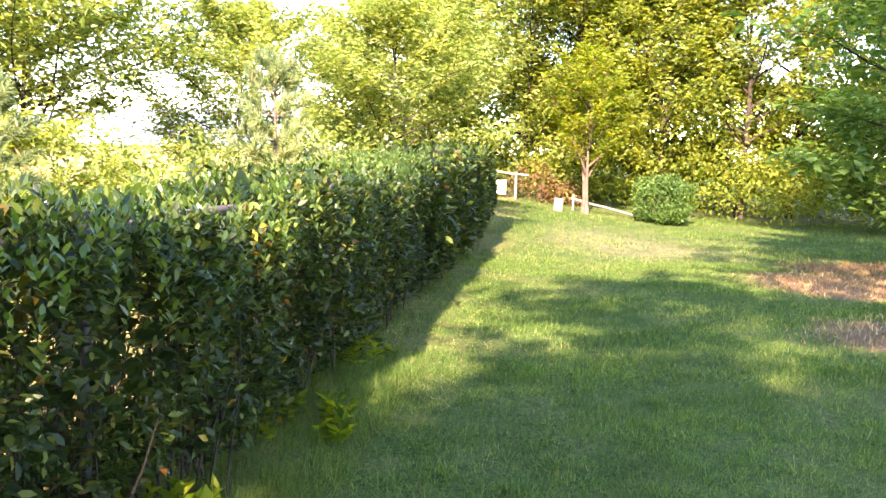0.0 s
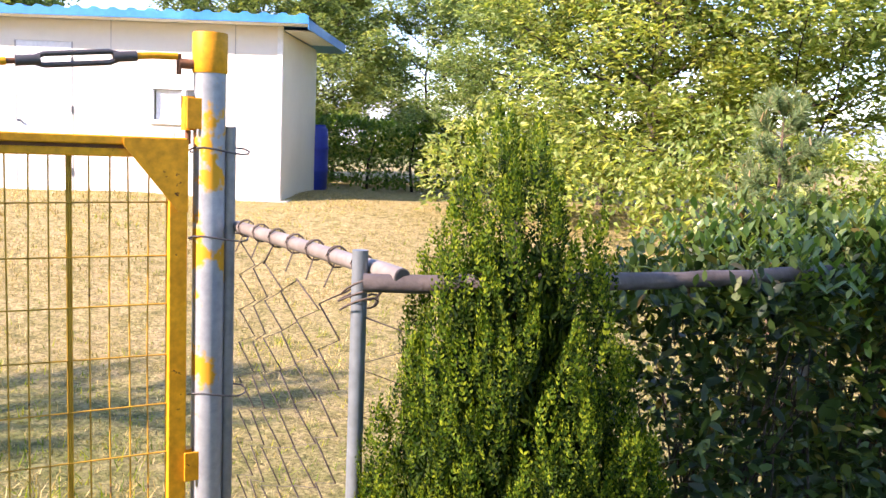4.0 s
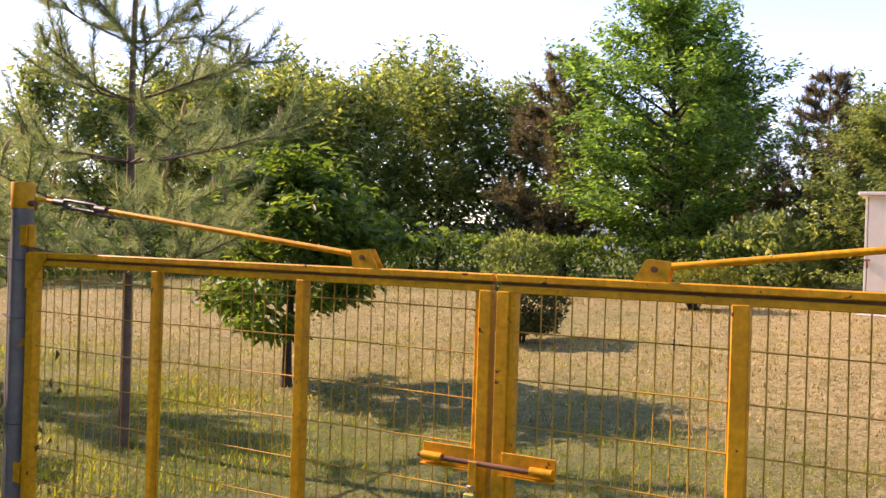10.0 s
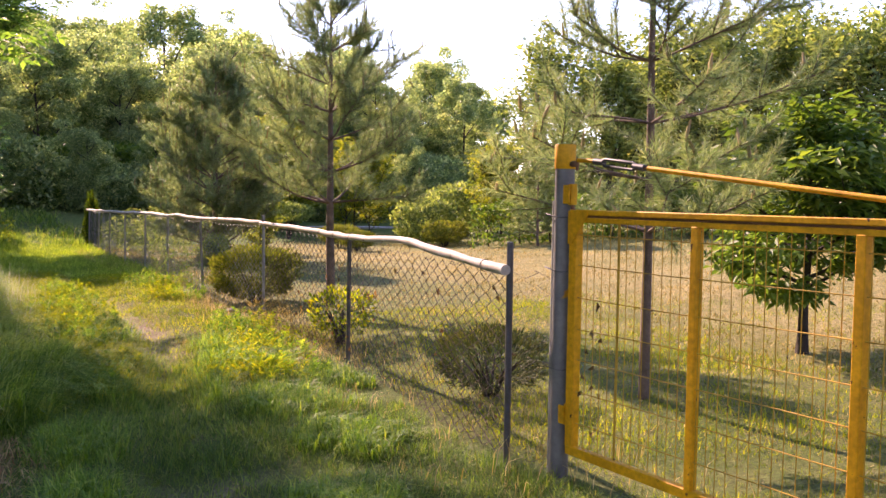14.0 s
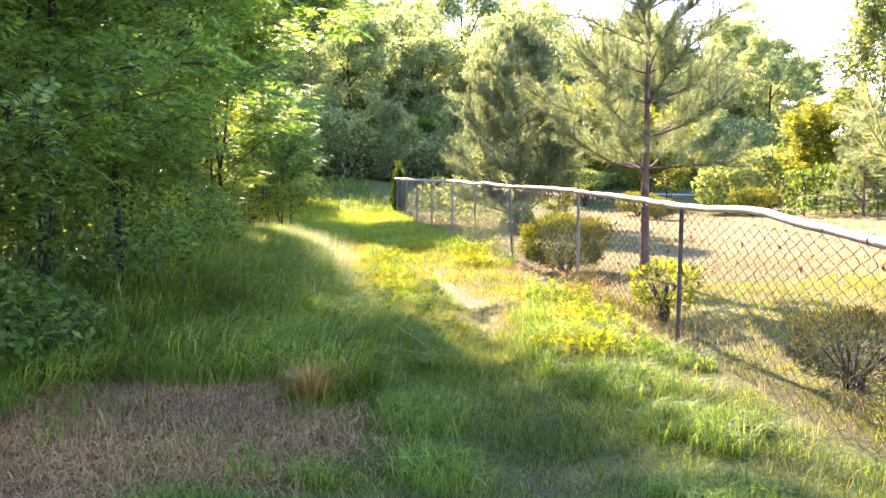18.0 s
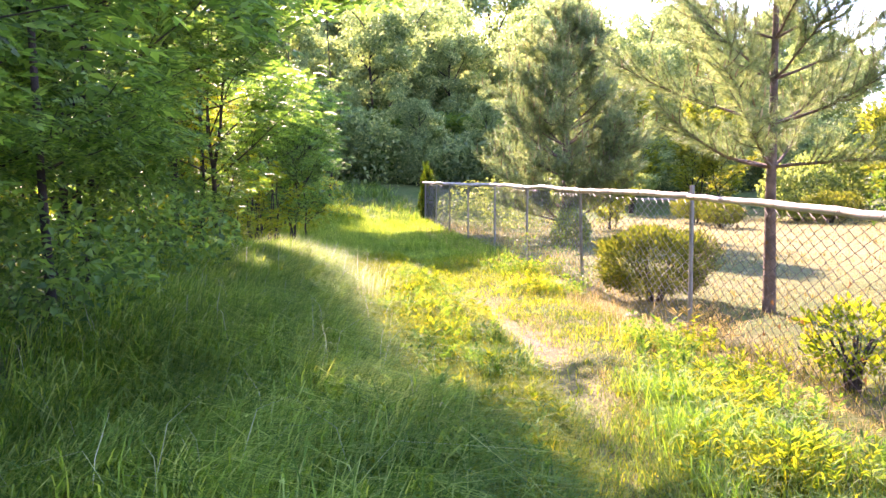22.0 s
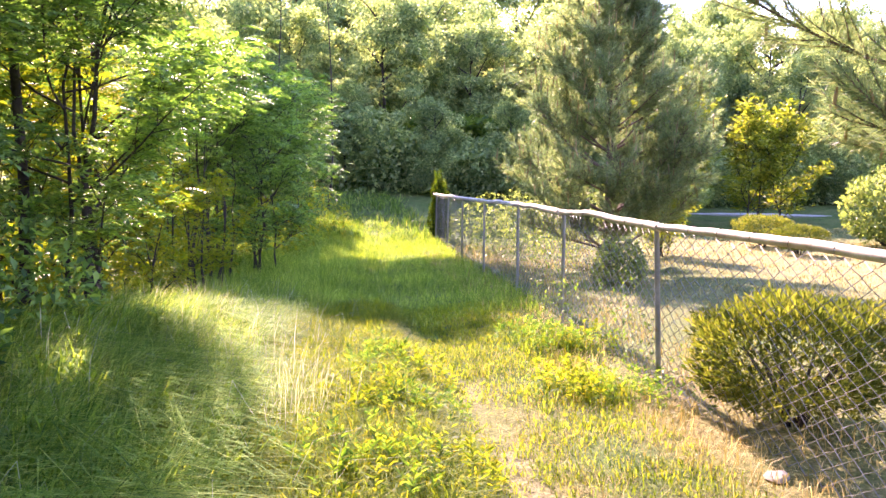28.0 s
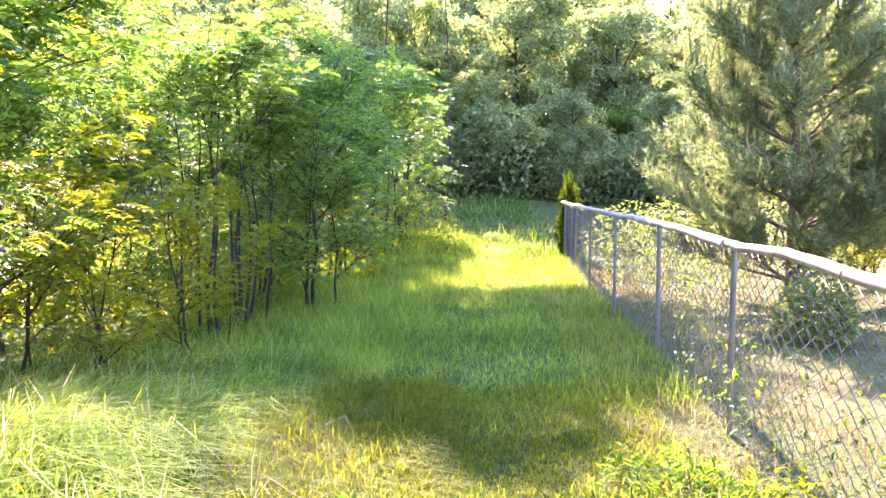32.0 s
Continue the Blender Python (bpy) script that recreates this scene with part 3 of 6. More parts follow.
    part("latch_plate", box_bm(0.21, 0.03, 0.006, (L - 0.155, 0.05 * face, z - 0.03), 0.001), M_yellowpaint, g)
    part("latch_sleeve", cyl_mesh("latch_sleeve", [(L - 0.255, 0.055 * face, z), (L - 0.17, 0.055 * face, z)], 0.016, 10), M_yellowpaint, g)
    if latch:
        part("latch_bolt", cyl_mesh("latch_bolt", [(L - 0.27, 0.055 * face, z), (L + 0.20, 0.055 * face, z - 0.004)], 0.010, 8), M_rust, g, "rusty sliding bolt")
        part("latch_tongue", box_bm(0.035, 0.012, 0.11, (L - 0.04, 0.06 * face, z - 0.05), 0.003), M_yellowpaint, g)
        lock = part("padlock", box_bm(0.045, 0.022, 0.05, (L - 0.045, 0.068 * face, z - 0.135), 0.006), M_brass, g, "small greenish brass padlock")
        part("shackle", cyl_mesh("shackle", [(L - 0.06, 0.068 * face, z - 0.11), (L - 0.055, 0.068 * face, z - 0.085), (L - 0.035, 0.068 * face, z - 0.085), (L - 0.03, 0.068 * face, z - 0.11)], 0.004, 6), M_galv, lock)
    return g


build_gate_leaf(GPL + GU * 0.075, GATE_YAW, -1, True, 2.56, 1.99, (0.87, 1.69), 1.32, 0.038, 0.15)
build_gate_leaf(GPR - GU * 0.075, GATE_YAW + 180, 1, False, 2.49, 1.91, (0.832, 1.63), 1.24, 0.052, 0.20)


def build_gate_post(p, side, label, steel):
    """A thick pipe with a painted sleeve and a thinner fence pipe wired to it on the outer side."""
    g = thing("gate_post", label, "post", pose(p[0], p[1], zat(p[0], p[1]) - 0.02), "posts of the yellow gate")
    part("pipe", cyl_mesh("pipe", [(0, 0, 0), (0, 0, 0.9), (0, 0, 1.80)], 0.052, 20), steel, g)
    part("sleeve", cyl_mesh("sleeve", [(0, 0, 1.69), (0, 0, 1.695), (0, 0, 1.815), (0, 0, 1.82)], [0.0545, 0.0565, 0.0565, 0.054], 20), M_yellowpaint, g, "yellow painted cap sleeve")
    o = GU * side * 0.070
    part("side_pipe", cyl_mesh("side_pipe", [(o[0], o[1], 0), (o[0], o[1], 1.52)], 0.019, 12), M_post, g, "thin steel pipe wired to the post")
    for z in (1.44, 1.15, 0.62):
        ring = [(0.5 * o[0] + math.cos(a) * 0.10 * GU[0] - math.sin(a) * 0.058 * GU[1], 0.5 * o[1] + math.cos(a) * 0.10 * GU[1] + math.sin(a) * 0.058 * GU[0], z + 0.01 * math.sin(2 * a)) for a in np.linspace(0, 6.28, 15)]
        part("tie_wire", Pile().tube(ring, 0.003, 4, False).mesh("tie_wire"), M_blackrubber, g)
    lug = -GU * side
    part("rod_lug", Pile().tube([(lug[0] * 0.05, lug[1] * 0.05, 1.715), (lug[0] * 0.10, lug[1] * 0.10, 1.715)], 0.016, 8).mesh("rod_lug"), M_rust, g)
    part("lug_bolt", Pile().tube([(lug[0] * 0.10, lug[1] * 0.10, 1.68), (lug[0] * 0.10, lug[1] * 0.10, 1.745)], 0.009, 6).mesh("lug_bolt"), M_rust, g)
    return g


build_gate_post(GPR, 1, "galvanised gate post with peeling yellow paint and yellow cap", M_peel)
build_gate_post(GPL, -1, "weathered galvanised gate post, shade darkened into its steel, yellow cap and rust", M_shadepeel)

# ---- chain-link fences ----


def link_wires(a, b, z0, z1, cell, radius, seed, sag=0.012, wide=1.0):
    """Woven wire between two places: zigzag wires side by side, hooked into each other."""
    rng = rng_of(seed)
    a, b = np.asarray(a, float), np.asarray(b, float)
    span = np.linalg.norm(b - a)
    u = (b - a) / span
    nrm = np.array([u[1], -u[0]])
    rows = int((z1 - z0) / (cell / 2))
    cell *= wide
    half = cell / 2
    pile = Pile()
    for k in range(int(span / cell)):
        zz = np.linspace(z1, z0, rows + 1)
        base = (k + 0.5) * cell
        s = base + np.where(np.arange(rows + 1) % 2 == k % 2, -half, half) + rng.normal(0, 0.0045, rows + 1)
        drop = -sag * np.sin(np.pi * base / span) * 2 + rng.normal(0, 0.002, rows + 1)
        dpt = np.where(np.arange(rows + 1) % 2 == 0, 0.003, -0.003) + 0.015 * math.sin(base * 3.1 + seed)
        pts = np.stack([a[0] + u[0] * s + nrm[0] * dpt, a[1] + u[1] * s + nrm[1] * dpt, zz + drop], 1)
        pile.tube(pts, radius, 3, False)
    return pile


def pole(pts, r0, r1, seed, sides=10, wobble=0.01, steps=14):
    """A natural pole with knots and a slight bend through the given places."""
    rng = rng_of(seed)
    pts = np.asarray(pts, float)
    t = np.linspace(0, len(pts) - 1, steps)
    c = np.stack([np.interp(t, np.arange(len(pts)), pts[:, k]) for k in range(3)], 1)
    w = np.cumsum(rng.normal(0, wobble, (steps, 3)), 0) * 0.5
    w -= np.linspace(0, 1, steps)[:, None] * w[-1]
    c += w
    r = np.linspace(r0, r1, steps) * (1 + rng.normal(0, 0.05, steps))
    return Pile().tube(c, r, sides)


def build_path_fence():
    g = thing("chain_link_fence", "rusty chain-link fence with steel posts and pale pole rail", "fence", pose(0, 0, 0))
    lift = [0.15, 0.03, 0.09, 0.03, 0.02, 0.05, 0.02, 0.03, 0.02, 0.05]
    for i, (x, y) in enumerate(FENCE):
        z = zat(x, y)
        lean = rng_of(i).normal(0, 0.015, 2)
        # first two posts: dark steel stands for their shaded side
        part("fence_post", cyl_mesh("fence_post", [(x, y, z - 0.05), (x + lean[0], y + lean[1], RAIL_Z[i] + lift[i])], 0.019, 10), M_post if i > 1 else M_blackrubber, g)
    east = np.array([0.045, -0.02])
    for i in range(len(FENCE) - 1):
        a, b = FENCE[i] + east, FENCE[i + 1] + east
        over = 0.12 if i % 2 else 0.03
        u = unit(b - a)
        z0, z1 = RAIL_Z[i], RAIL_Z[i + 1]
        m = (a + b) / 2
        r = 0.029 if i < 4 else 0.032
        p = pole([(a[0] - u[0] * 0.04, a[1] - u[1] * 0.04, z0), (m[0], m[1], (z0 + z1) / 2 + (0.07 if i == 0 else 0.012)), (b[0] + u[0] * over, b[1] + u[1] * over, z1)], r, r * 0.85, 40 + i)
        part("pole_rail", p.mesh("pole_rail"), M_pole, g)
        part("wire_netting", link_wires(FENCE[i], FENCE[i + 1], max(zat(*FENCE[i]), 0) + 0.03, (z0 + z1) / 2 - 0.012, 0.082, 0.0034, 90 + i).mesh("wire_netting"), M_zincwire if i > 1 else M_rustwire, g)
    a, b = GPL - GU * 0.085, FENCE[0]
    part("wire_netting", link_wires(b, a, 0.05, 1.12, 0.082, 0.0021, 77).mesh("wire_netting"), M_rustwire, g)
    ties = Pile()
    for i in range(4):
        for k in range(7):
            t = (k + 0.5) / 7
            c = (FENCE[i] + east) * (1 - t) + (FENCE[i + 1] + east) * t
            z = RAIL_Z[i] * (1 - t) + RAIL_Z[i + 1] * t
            u = unit(FENCE[i + 1] - FENCE[i])
            n = np.array([u[1], -u[0]])
            ring = [(c[0] + n[0] * 0.037 * math.cos(q), c[1] + n[1] * 0.037 * math.cos(q), z + 0.037 * math.sin(q)) for q in np.linspace(0, 6.28, 9)]
            ties.tube(ring, 0.0022, 3, False)
    tagged(part("tie_wire", ties.mesh("tie_wire"), M_rustwire, g), kind="stuff")


build_path_fence()


def build_wing_fence():
    """From the gate round into the hedge: two pipe posts, a pipe and a long dark pole."""
    g = thing("wing_fence", "short chain-link fence wing with pipe rail beside the gate", "fence", pose(0, 0, 0))
    s, p = GPR + GU * 0.085, np.array([-1.90, 1.31])
    part("fence_post", cyl_mesh("fence_post", [(p[0], p[1], zat(*p) - 0.05), (p[0], p[1], 1.215)], 0.019, 12), M_wing, g)
    off = np.array([0.01, 0.045])
    s = s + off * 0.3
    q = p + unit(p - s) * 0.14 + off
    part("pipe_rail", pole([(s[0], s[1], 1.16), ((s[0] + q[0]) / 2, (s[1] + q[1]) / 2, 1.165), (q[0], q[1], 1.17)], 0.0205, 0.0205, 8, 14, 0.001).mesh("pipe_rail"), M_pipe, g, "pale grey pipe rail")
    way = unit(q - s)
    # the pipe is solid; a dark disc paints the shade of its bore
    part("pipe_bore", cyl_mesh("pipe_bore", [(q[0] - way[0] * 0.01, q[1] - way[1] * 0.01, 1.17), (q[0] + way[0] * 0.002, q[1] + way[1] * 0.002, 1.17)], 0.0175, 14), M_blackrubber, g, "dark disc standing for the shade inside the pipe's end")
    run = [(-1.825, 1.256, 1.155), (-1.62, 1.47, 1.16), (-1.47, 1.79, 1.16), (-1.34, 2.12, 1.16), (-1.25, 2.62, 1.16), (-1.13, 3.6, 1.16)]
    part("pole_rail", pole(run, 0.0215, 0.020, 21, 12, 0.002, 26).mesh("pole_rail"), M_darkpole, g, "long dark weathered pole running into the hedge")
    part("pole_rail", pole([(-1.10, 3.75, 1.17), (-0.86, 4.9, 1.17)], 0.024, 0.022, 22, 12, 0.003).mesh("pole_rail"), M_darkpole, g)
    part("fence_post", cyl_mesh("fence_post", [(-1.2, 3.03, 0), (-1.2, 3.03, 1.23)], 0.019, 10), M_blackrubber, g)
    part("wire_netting", link_wires(s, p, 0.06, 1.12, 0.115, 0.0028, 5, 0.02, 1.5).mesh("wire_netting"), M_rustwire, g)
    part("wire_netting", link_wires(p, (-1.40, 1.70), 0.06, 1.07, 0.115, 0.0028, 6, 0.01, 1.5).mesh("wire_netting"), M_rustwire, g)
    ties = Pile()
    rng = rng_of(9)
    for k in range(7):
        t = (k + 0.6) / 7.2
        c = s * (1 - t) + (p + off) * t
        z = 1.162 + 0.006 * t
        u = unit(p - s)
        n = np.array([u[1], -u[0]])
        r = 0.028
        ring = [(c[0] + n[0] * r * math.cos(a) + u[0] * 0.01 * a / 6, c[1] + n[1] * r * math.cos(a) + u[1] * 0.01 * a / 6, z + r * math.sin(a)) for a in np.linspace(0, 8.2, 14)]
        ring.append((c[0] + n[0] * 0.03 + rng.normal(0, 0.01), c[1] + n[1] * 0.03, z - 0.08))
        ties.tube(ring, 0.0026, 4, False)
    for dz, r in ((1.13, 0.04), (1.09, 0.05), (1.11, 0.06)):
        ring = [(p[0] + r * math.cos(a), p[1] + 0.04 * math.sin(a), dz + 0.02 * math.sin(a * 1.3)) for a in np.linspace(0, 9, 18)]
        ties.tube(ring, 0.0026, 4, False)
    tagged(part("tie_wire", ties.mesh("tie_wire"), M_rustwire, g), kind="stuff")


build_wing_fence()

# ---- shed, hut, barrel ----
SB, SR = np.array([-13.63, 4.51]), np.array([-10.60, 7.25])


def build_shed():
    u = unit(SR - SB)
    W, D, H = 4.09, 2.5, 2.36
    yaw = math.degrees(math.atan2(u[1], u[0]))
    z = 0.56
    g = thing("shed", "cream panel shed with bright blue metal roof and white door", "shed", pose(SB[0], SB[1], z, 0, 0, yaw))
    t = 0.06
    # front wall with door and window openings: x along, y into the building
    dx0, dx1, dh = 0.42, 1.22, 2.06
    wx0, wx1, wz0, wz1 = 2.28, 3.20, 1.0, 1.52
    for x0, x1, z0, z1 in ((0, dx0, 0, H), (dx0, dx1, dh, H), (dx1, wx0, 0, H), (wx0, wx1, 0, wz0), (wx0, wx1, wz1, H), (wx1, W, 0, H)):
        part("wall_panel", box_bm(x1 - x0, t, z1 - z0, ((x0 + x1) / 2, t / 2, (z0 + z1) / 2), 0), M_shed, g)
    part("wall_panel", box_bm(t, D - 2 * t, H - 0.06, (W - t / 2, D / 2, H / 2 - 0.03), 0), M_shed, g)
    part("wall_panel", box_bm(t, D - 2 * t, H - 0.06, (t / 2, D / 2, H / 2 - 0.03), 0), M_shed, g)
    part("wall_panel", box_bm(W, t, H - 0.12, (W / 2, D - t / 2, H / 2 - 0.06), 0), M_shed, g)
    for x in (1.75, 2.62, 3.0, 3.45):
        hh = wz0 - 0.06 if wx0 < x < wx1 else H
        part("panel_seam", box_bm(0.008, 0.004, hh, (x, -0.002, hh / 2), 0), M_grey, g)
    for x in (0.035, W - 0.035):
        part("corner_trim", box_bm(0.07, 0.012, H, (x, -0.006, H / 2), 0.002), M_white, g)
    part("corner_trim", box_bm(0.012, 0.06, H - 0.05, (W + 0.006, 0.03, H / 2 - 0.03), 0.002), M_shed, g)
    d = part("door", box_bm(dx1 - dx0 - 0.03, 0.045, dh - 0.02, ((dx0 + dx1) / 2, 0.022, dh / 2 + 0.005), 0.003), M_white, g, "white metal door, closed")
    part("door_handle", Pile().tube([(dx0 + 0.06, -0.01, 0.98), (dx0 + 0.06, -0.05, 0.98), (dx0 + 0.07, -0.06, 0.98)], 0.02, 8).mesh("door_handle"), M_galv, d)
    for zz in (0.3, 1.15, 1.8):
        part("door_hinge", Pile().tube([(dx1 - 0.012, -0.012, zz - 0.05), (dx1 - 0.012, -0.012, zz + 0.05)], 0.012, 8).mesh("door_hinge"), M_galv, d)
    part("door_frame", box_bm(0.02, 0.05, dh, (dx1 - 0.006, 0.02, dh / 2), 0.002), M_grey, g)
    part("door_frame", box_bm(0.02, 0.05, dh, (dx0 + 0.006, 0.02, dh / 2), 0.002), M_grey, g)
    w = part("window", box_bm(wx1 - wx0, 0.07, 0.06, ((wx0 + wx1) / 2, 0.0, wz0 + 0.03), 0.004), M_white, g, "white sliding window")
    part("window_frame", box_bm(wx1 - wx0, 0.07, 0.05, ((wx0 + wx1) / 2, 0.0, wz1 - 0.025), 0.004), M_white, w)
    for x in (wx0 + 0.03, (wx0 + wx1) / 2 + 0.02, wx1 - 0.03):
        part("window_frame", box_bm(0.06, 0.07, wz1 - wz0 - 0.11, (x, 0.0, (wz0 + wz1) / 2), 0.004), M_white, w)
    part("pane", box_bm(0.34, 0.006, 0.40, (wx0 + 0.25, 0.03, (wz0 + wz1) / 2), 0), M_white, w)
    part("pane", box_bm(0.34, 0.006, 0.40, (wx1 - 0.24, 0.03, (wz0 + wz1) / 2), 0), M_glass, w, "grey glass pane")
    # roof: ribbed sheet with fascia
    x0, x1, y0, y1 = -0.42, W + 0.40, -0.34, D + 0.30
    fall = -0.10
    zr = lambda y: H + 0.02 + fall * (y - y0) / (y1 - y0)
    xs, hs = [], []
    x = x0
    while x < x1:
        for dx, hgt in ((0, 0), (0.05, 0.032), (0.11, 0.032), (0.16, 0)):
            xs.append(min(x + dx, x1)), hs.append(hgt)
        x += 0.25
    xs.append(x1), hs.append(0)
    bm = bmesh.new()
    rows = []
    for top in (1, 0):
        for yy in (y0, y1):
            rows.append([bm.verts.new((a, yy, zr(yy) + (0.085 + b if top else 0.0))) for a, b in zip(xs, hs)])
    n = len(xs)
    for i in range(n - 1):
        bm.faces.new([rows[0][i], rows[0][i + 1], rows[1][i + 1], rows[1][i]])
        bm.faces.new([rows[2][i + 1], rows[2][i], rows[3][i], rows[3][i + 1]])
    for a, b in ((0, 2), (1, 3)):
        for i in range(n - 1):
            bm.faces.new([rows[a][i], rows[b][i], rows[b][i + 1], rows[a][i + 1]])
    bmesh.ops.recalc_face_normals(bm, faces=bm.faces)
    roof = part("roof", bm, M_blueroof, g, "bright blue ribbed metal roof")
    part("soffit", box_bm(x1 - x0 - 0.02, -y0 - 0.03, 0.012, ((x0 + x1) / 2, y0 / 2 - 0.01, H + 0.006), 0), M_white, roof)
    part("soffit", box_bm(0.38, D - 0.1, 0.012, (W + 0.205, D / 2, H - 0.045), 0), M_white, roof)
    part("fascia", box_bm(x1 - x0 + 0.02, 0.012, 0.10, ((x0 + x1) / 2, y0 - 0.006, H + 0.055), 0.002), M_blueroof, roof)
    fas = box_bm(0.012, y1 - y0, 0.13, (x1 + 0.008, (y0 + y1) / 2, H + 0.0), 0.002)
    part("fascia", fas, M_blueroof, roof)
    part("plinth", box_bm(W + 0.24, D + 0.24, 0.12, (W / 2, D / 2, -0.035), 0.01), M_concrete, g)
    part("doorstep", box_bm(1.0, 0.45, 0.06, ((dx0 + dx1) / 2, -0.36, -0.0), 0.01), M_concrete, g)
    return g


build_shed()


def build_hut():
    z = zat(-17.0, 3.9)
    g = thing("toilet_hut", "narrow cream sheet-metal hut with flat roof", "hut", pose(-17.07, 3.41, z, 0, 0, 72))
    W, D, H = 1.12, 1.05, 2.05
    part("wall_panel", box_bm(0.04, D, H, (0.02, D / 2, H / 2), 0.004), M_hut, g)
    part("wall_panel", box_bm(0.04, D, H, (W - 0.02, D / 2, H / 2), 0.004), M_hut, g)
    part("wall_panel", box_bm(W - 0.08, 0.04, H, (W / 2, D - 0.02, H / 2), 0.004), M_hut, g)
    part("door", box_bm(W - 0.14, 0.04, H - 0.12, (W / 2 - 0.02, 0.02, H / 2 + 0.02), 0.004), M_hut, g, "cream metal door")
    part("door_frame", box_bm(W - 0.08, 0.05, 0.05, (W / 2, 0.025, H - 0.03), 0.003), M_hut, g)
    part("door_frame", box_bm(0.05, 0.05, H - 0.06, (W - 0.06, 0.02, H / 2 - 0.03), 0.003), M_rust, g, "rusty door edge")
    part("latch", box_bm(0.10, 0.03, 0.03, (0.05, -0.02, 0.95), 0.004), M_rust, g)
    part("latch", box_bm(0.03, 0.03, 0.14, (0.05, -0.02, 0.88), 0.004), M_rust, g)
    part("threshold", box_bm(W - 0.1, 0.03, 0.06, (W / 2, 0.0, 0.34), 0.003), M_white, g)
    part("roof", box_bm(W + 0.22, D + 0.22, 0.06, (W / 2, D / 2 - 0.02, H + 0.03), 0.01), M_hut, g)
    part("base_slab", box_bm(W + 0.15, D + 0.5, 0.14, (W / 2, D / 2 - 0.15, -0.03), 0.01), M_concrete, g)


build_hut()


def build_barrel():
    u = unit(SR - SB)
    v = np.array([-u[1], u[0]])
    p = SR + v * 2.75 - u * 0.12
    z = zat(*p)
    g = thing("plastic_barrel", "tall blue plastic barrel standing beside the shed", "barrel", pose(p[0], p[1], z))
    zz = np.array([0, 0.02, 0.30, 0.33, 0.36, 0.66, 0.69, 0.72, 1.0, 1.05])
    rr = np.array([0.26, 0.29, 0.30, 0.315, 0.30, 0.30, 0.315, 0.30, 0.29, 0.25])
    part("body", cyl_mesh("body", [(0, 0, a) for a in zz], rr, 20), M_bluebarrel, g)
    part("lid", cyl_mesh("lid", [(0, 0, 1.045), (0, 0, 1.075)], 0.255, 20), M_bluebarrel, g)


build_barrel()
slab = box_bm(1.5, 0.9, 0.10, (0, 0, 0.0), 0.01)
ob = tagged(part("concrete_slab", slab, M_concrete), "thin concrete slab lying in the dry grass", "slab")
ob.matrix_basis = pose(-15.4, 4.3, zat(-15.4, 4.3) + 0.02, 0, 0, 50)

# ---- plants: how they are grown ----


def curve_limb(rng, start, way, length, rise, n=6, jitter=0.12):
    """A limb that bends up (rise > 0) or down along its length."""
    pts = [np.asarray(start, float)]
    d = unit(np.asarray(way, float))
    for _ in range(n - 1):
        d = unit(d + np.array([0, 0, rise / n]) + rng.normal(0, jitter, 3))
        pts.append(pts[-1] + d * length / (n - 1))
    return np.array(pts)


def trunk_line(rng, H, lean=0.03, n=8):
    p = np.zeros((n, 3))
    p[:, 2] = np.linspace(-0.1, H, n)
    p[:, :2] = np.cumsum(rng.normal(0, lean * H / n, (n, 2)), 0)
    p[0, :2] = 0
    return p


def on_line(line, t):
    t = np.clip(t, 0, 1) * (len(line) - 1)
    i = min(int(t), len(line) - 2)
    return line[i] + (line[i + 1] - line[i]) * (t - i)


def grow(seed, H, R, clear, limbs, subs, trunk_r, profile, rise=0.5, flat=0.6, stems=1, lean=0.04):
    """Wood of a broad-leaved tree, and the twigs on which its leaves sit (places and ways)."""
    rng = rng_of(seed)
    wood = Pile()
    at, way = [], []
    for s in range(stems):
        line = trunk_line(rng, H * (1 if s == 0 else rng.uniform(0.75, 0.95)), lean * (1 + 1.5 * (stems > 1)))
        if s:
            line[:, :2] += rng.normal(0, 0.22, 2)
        rad = np.linspace(1, 0.12, len(line)) * trunk_r * (1 if s == 0 else 0.75)
        rad[0] *= 1.35
        wood.tube(line, rad, 7)
        for k in range(max(3, limbs // stems)):
            t = clear + (0.98 - clear) * ((k + rng.uniform(0, 1)) / max(3, limbs // stems))
            az = k * 2.4 + rng.uniform(-0.5, 0.5) + s
            out = R * profile((t - clear) / (1 - clear)) * rng.uniform(0.75, 1.15)
            base = on_line(line, t)
            d = np.array([math.cos(az), math.sin(az), flat * rng.uniform(0.5, 1.3) + 0.5 * t])
            l = curve_limb(rng, base, d, max(out, 0.2), rise)
            wood.tube(l, np.linspace(trunk_r * (0.5 - 0.3 * t), 0.006, len(l)), 5, False)
            for j in range(subs):
                tt = 0.25 + 0.75 * (j + rng.uniform(0, 1)) / subs
                b = on_line(l, tt)
                d0 = unit(l[-1] - l[0])
                sd = np.array([-d0[1], d0[0], 0]) * (1 if j % 2 else -1)
                tw = curve_limb(rng, b, d0 * 0.7 + sd * rng.uniform(0.4, 1.1) + [0, 0, rng.uniform(-0.15, 0.35)], out * rng.uniform(0.22, 0.42) + 0.1, rise * 0.5, 4)
                wood.tube(tw, np.linspace(0.008, 0.003, 4), 3, False)
                for q in np.linspace(0.2, 1, 4):
                    at.append(on_line(tw, q)), way.append(unit(tw[-1] - tw[0]))
            at.append(l[-1]), way.append(unit(l[-1] - l[-2]))
    return wood.mesh("trunk"), np.array(at), np.array(way)


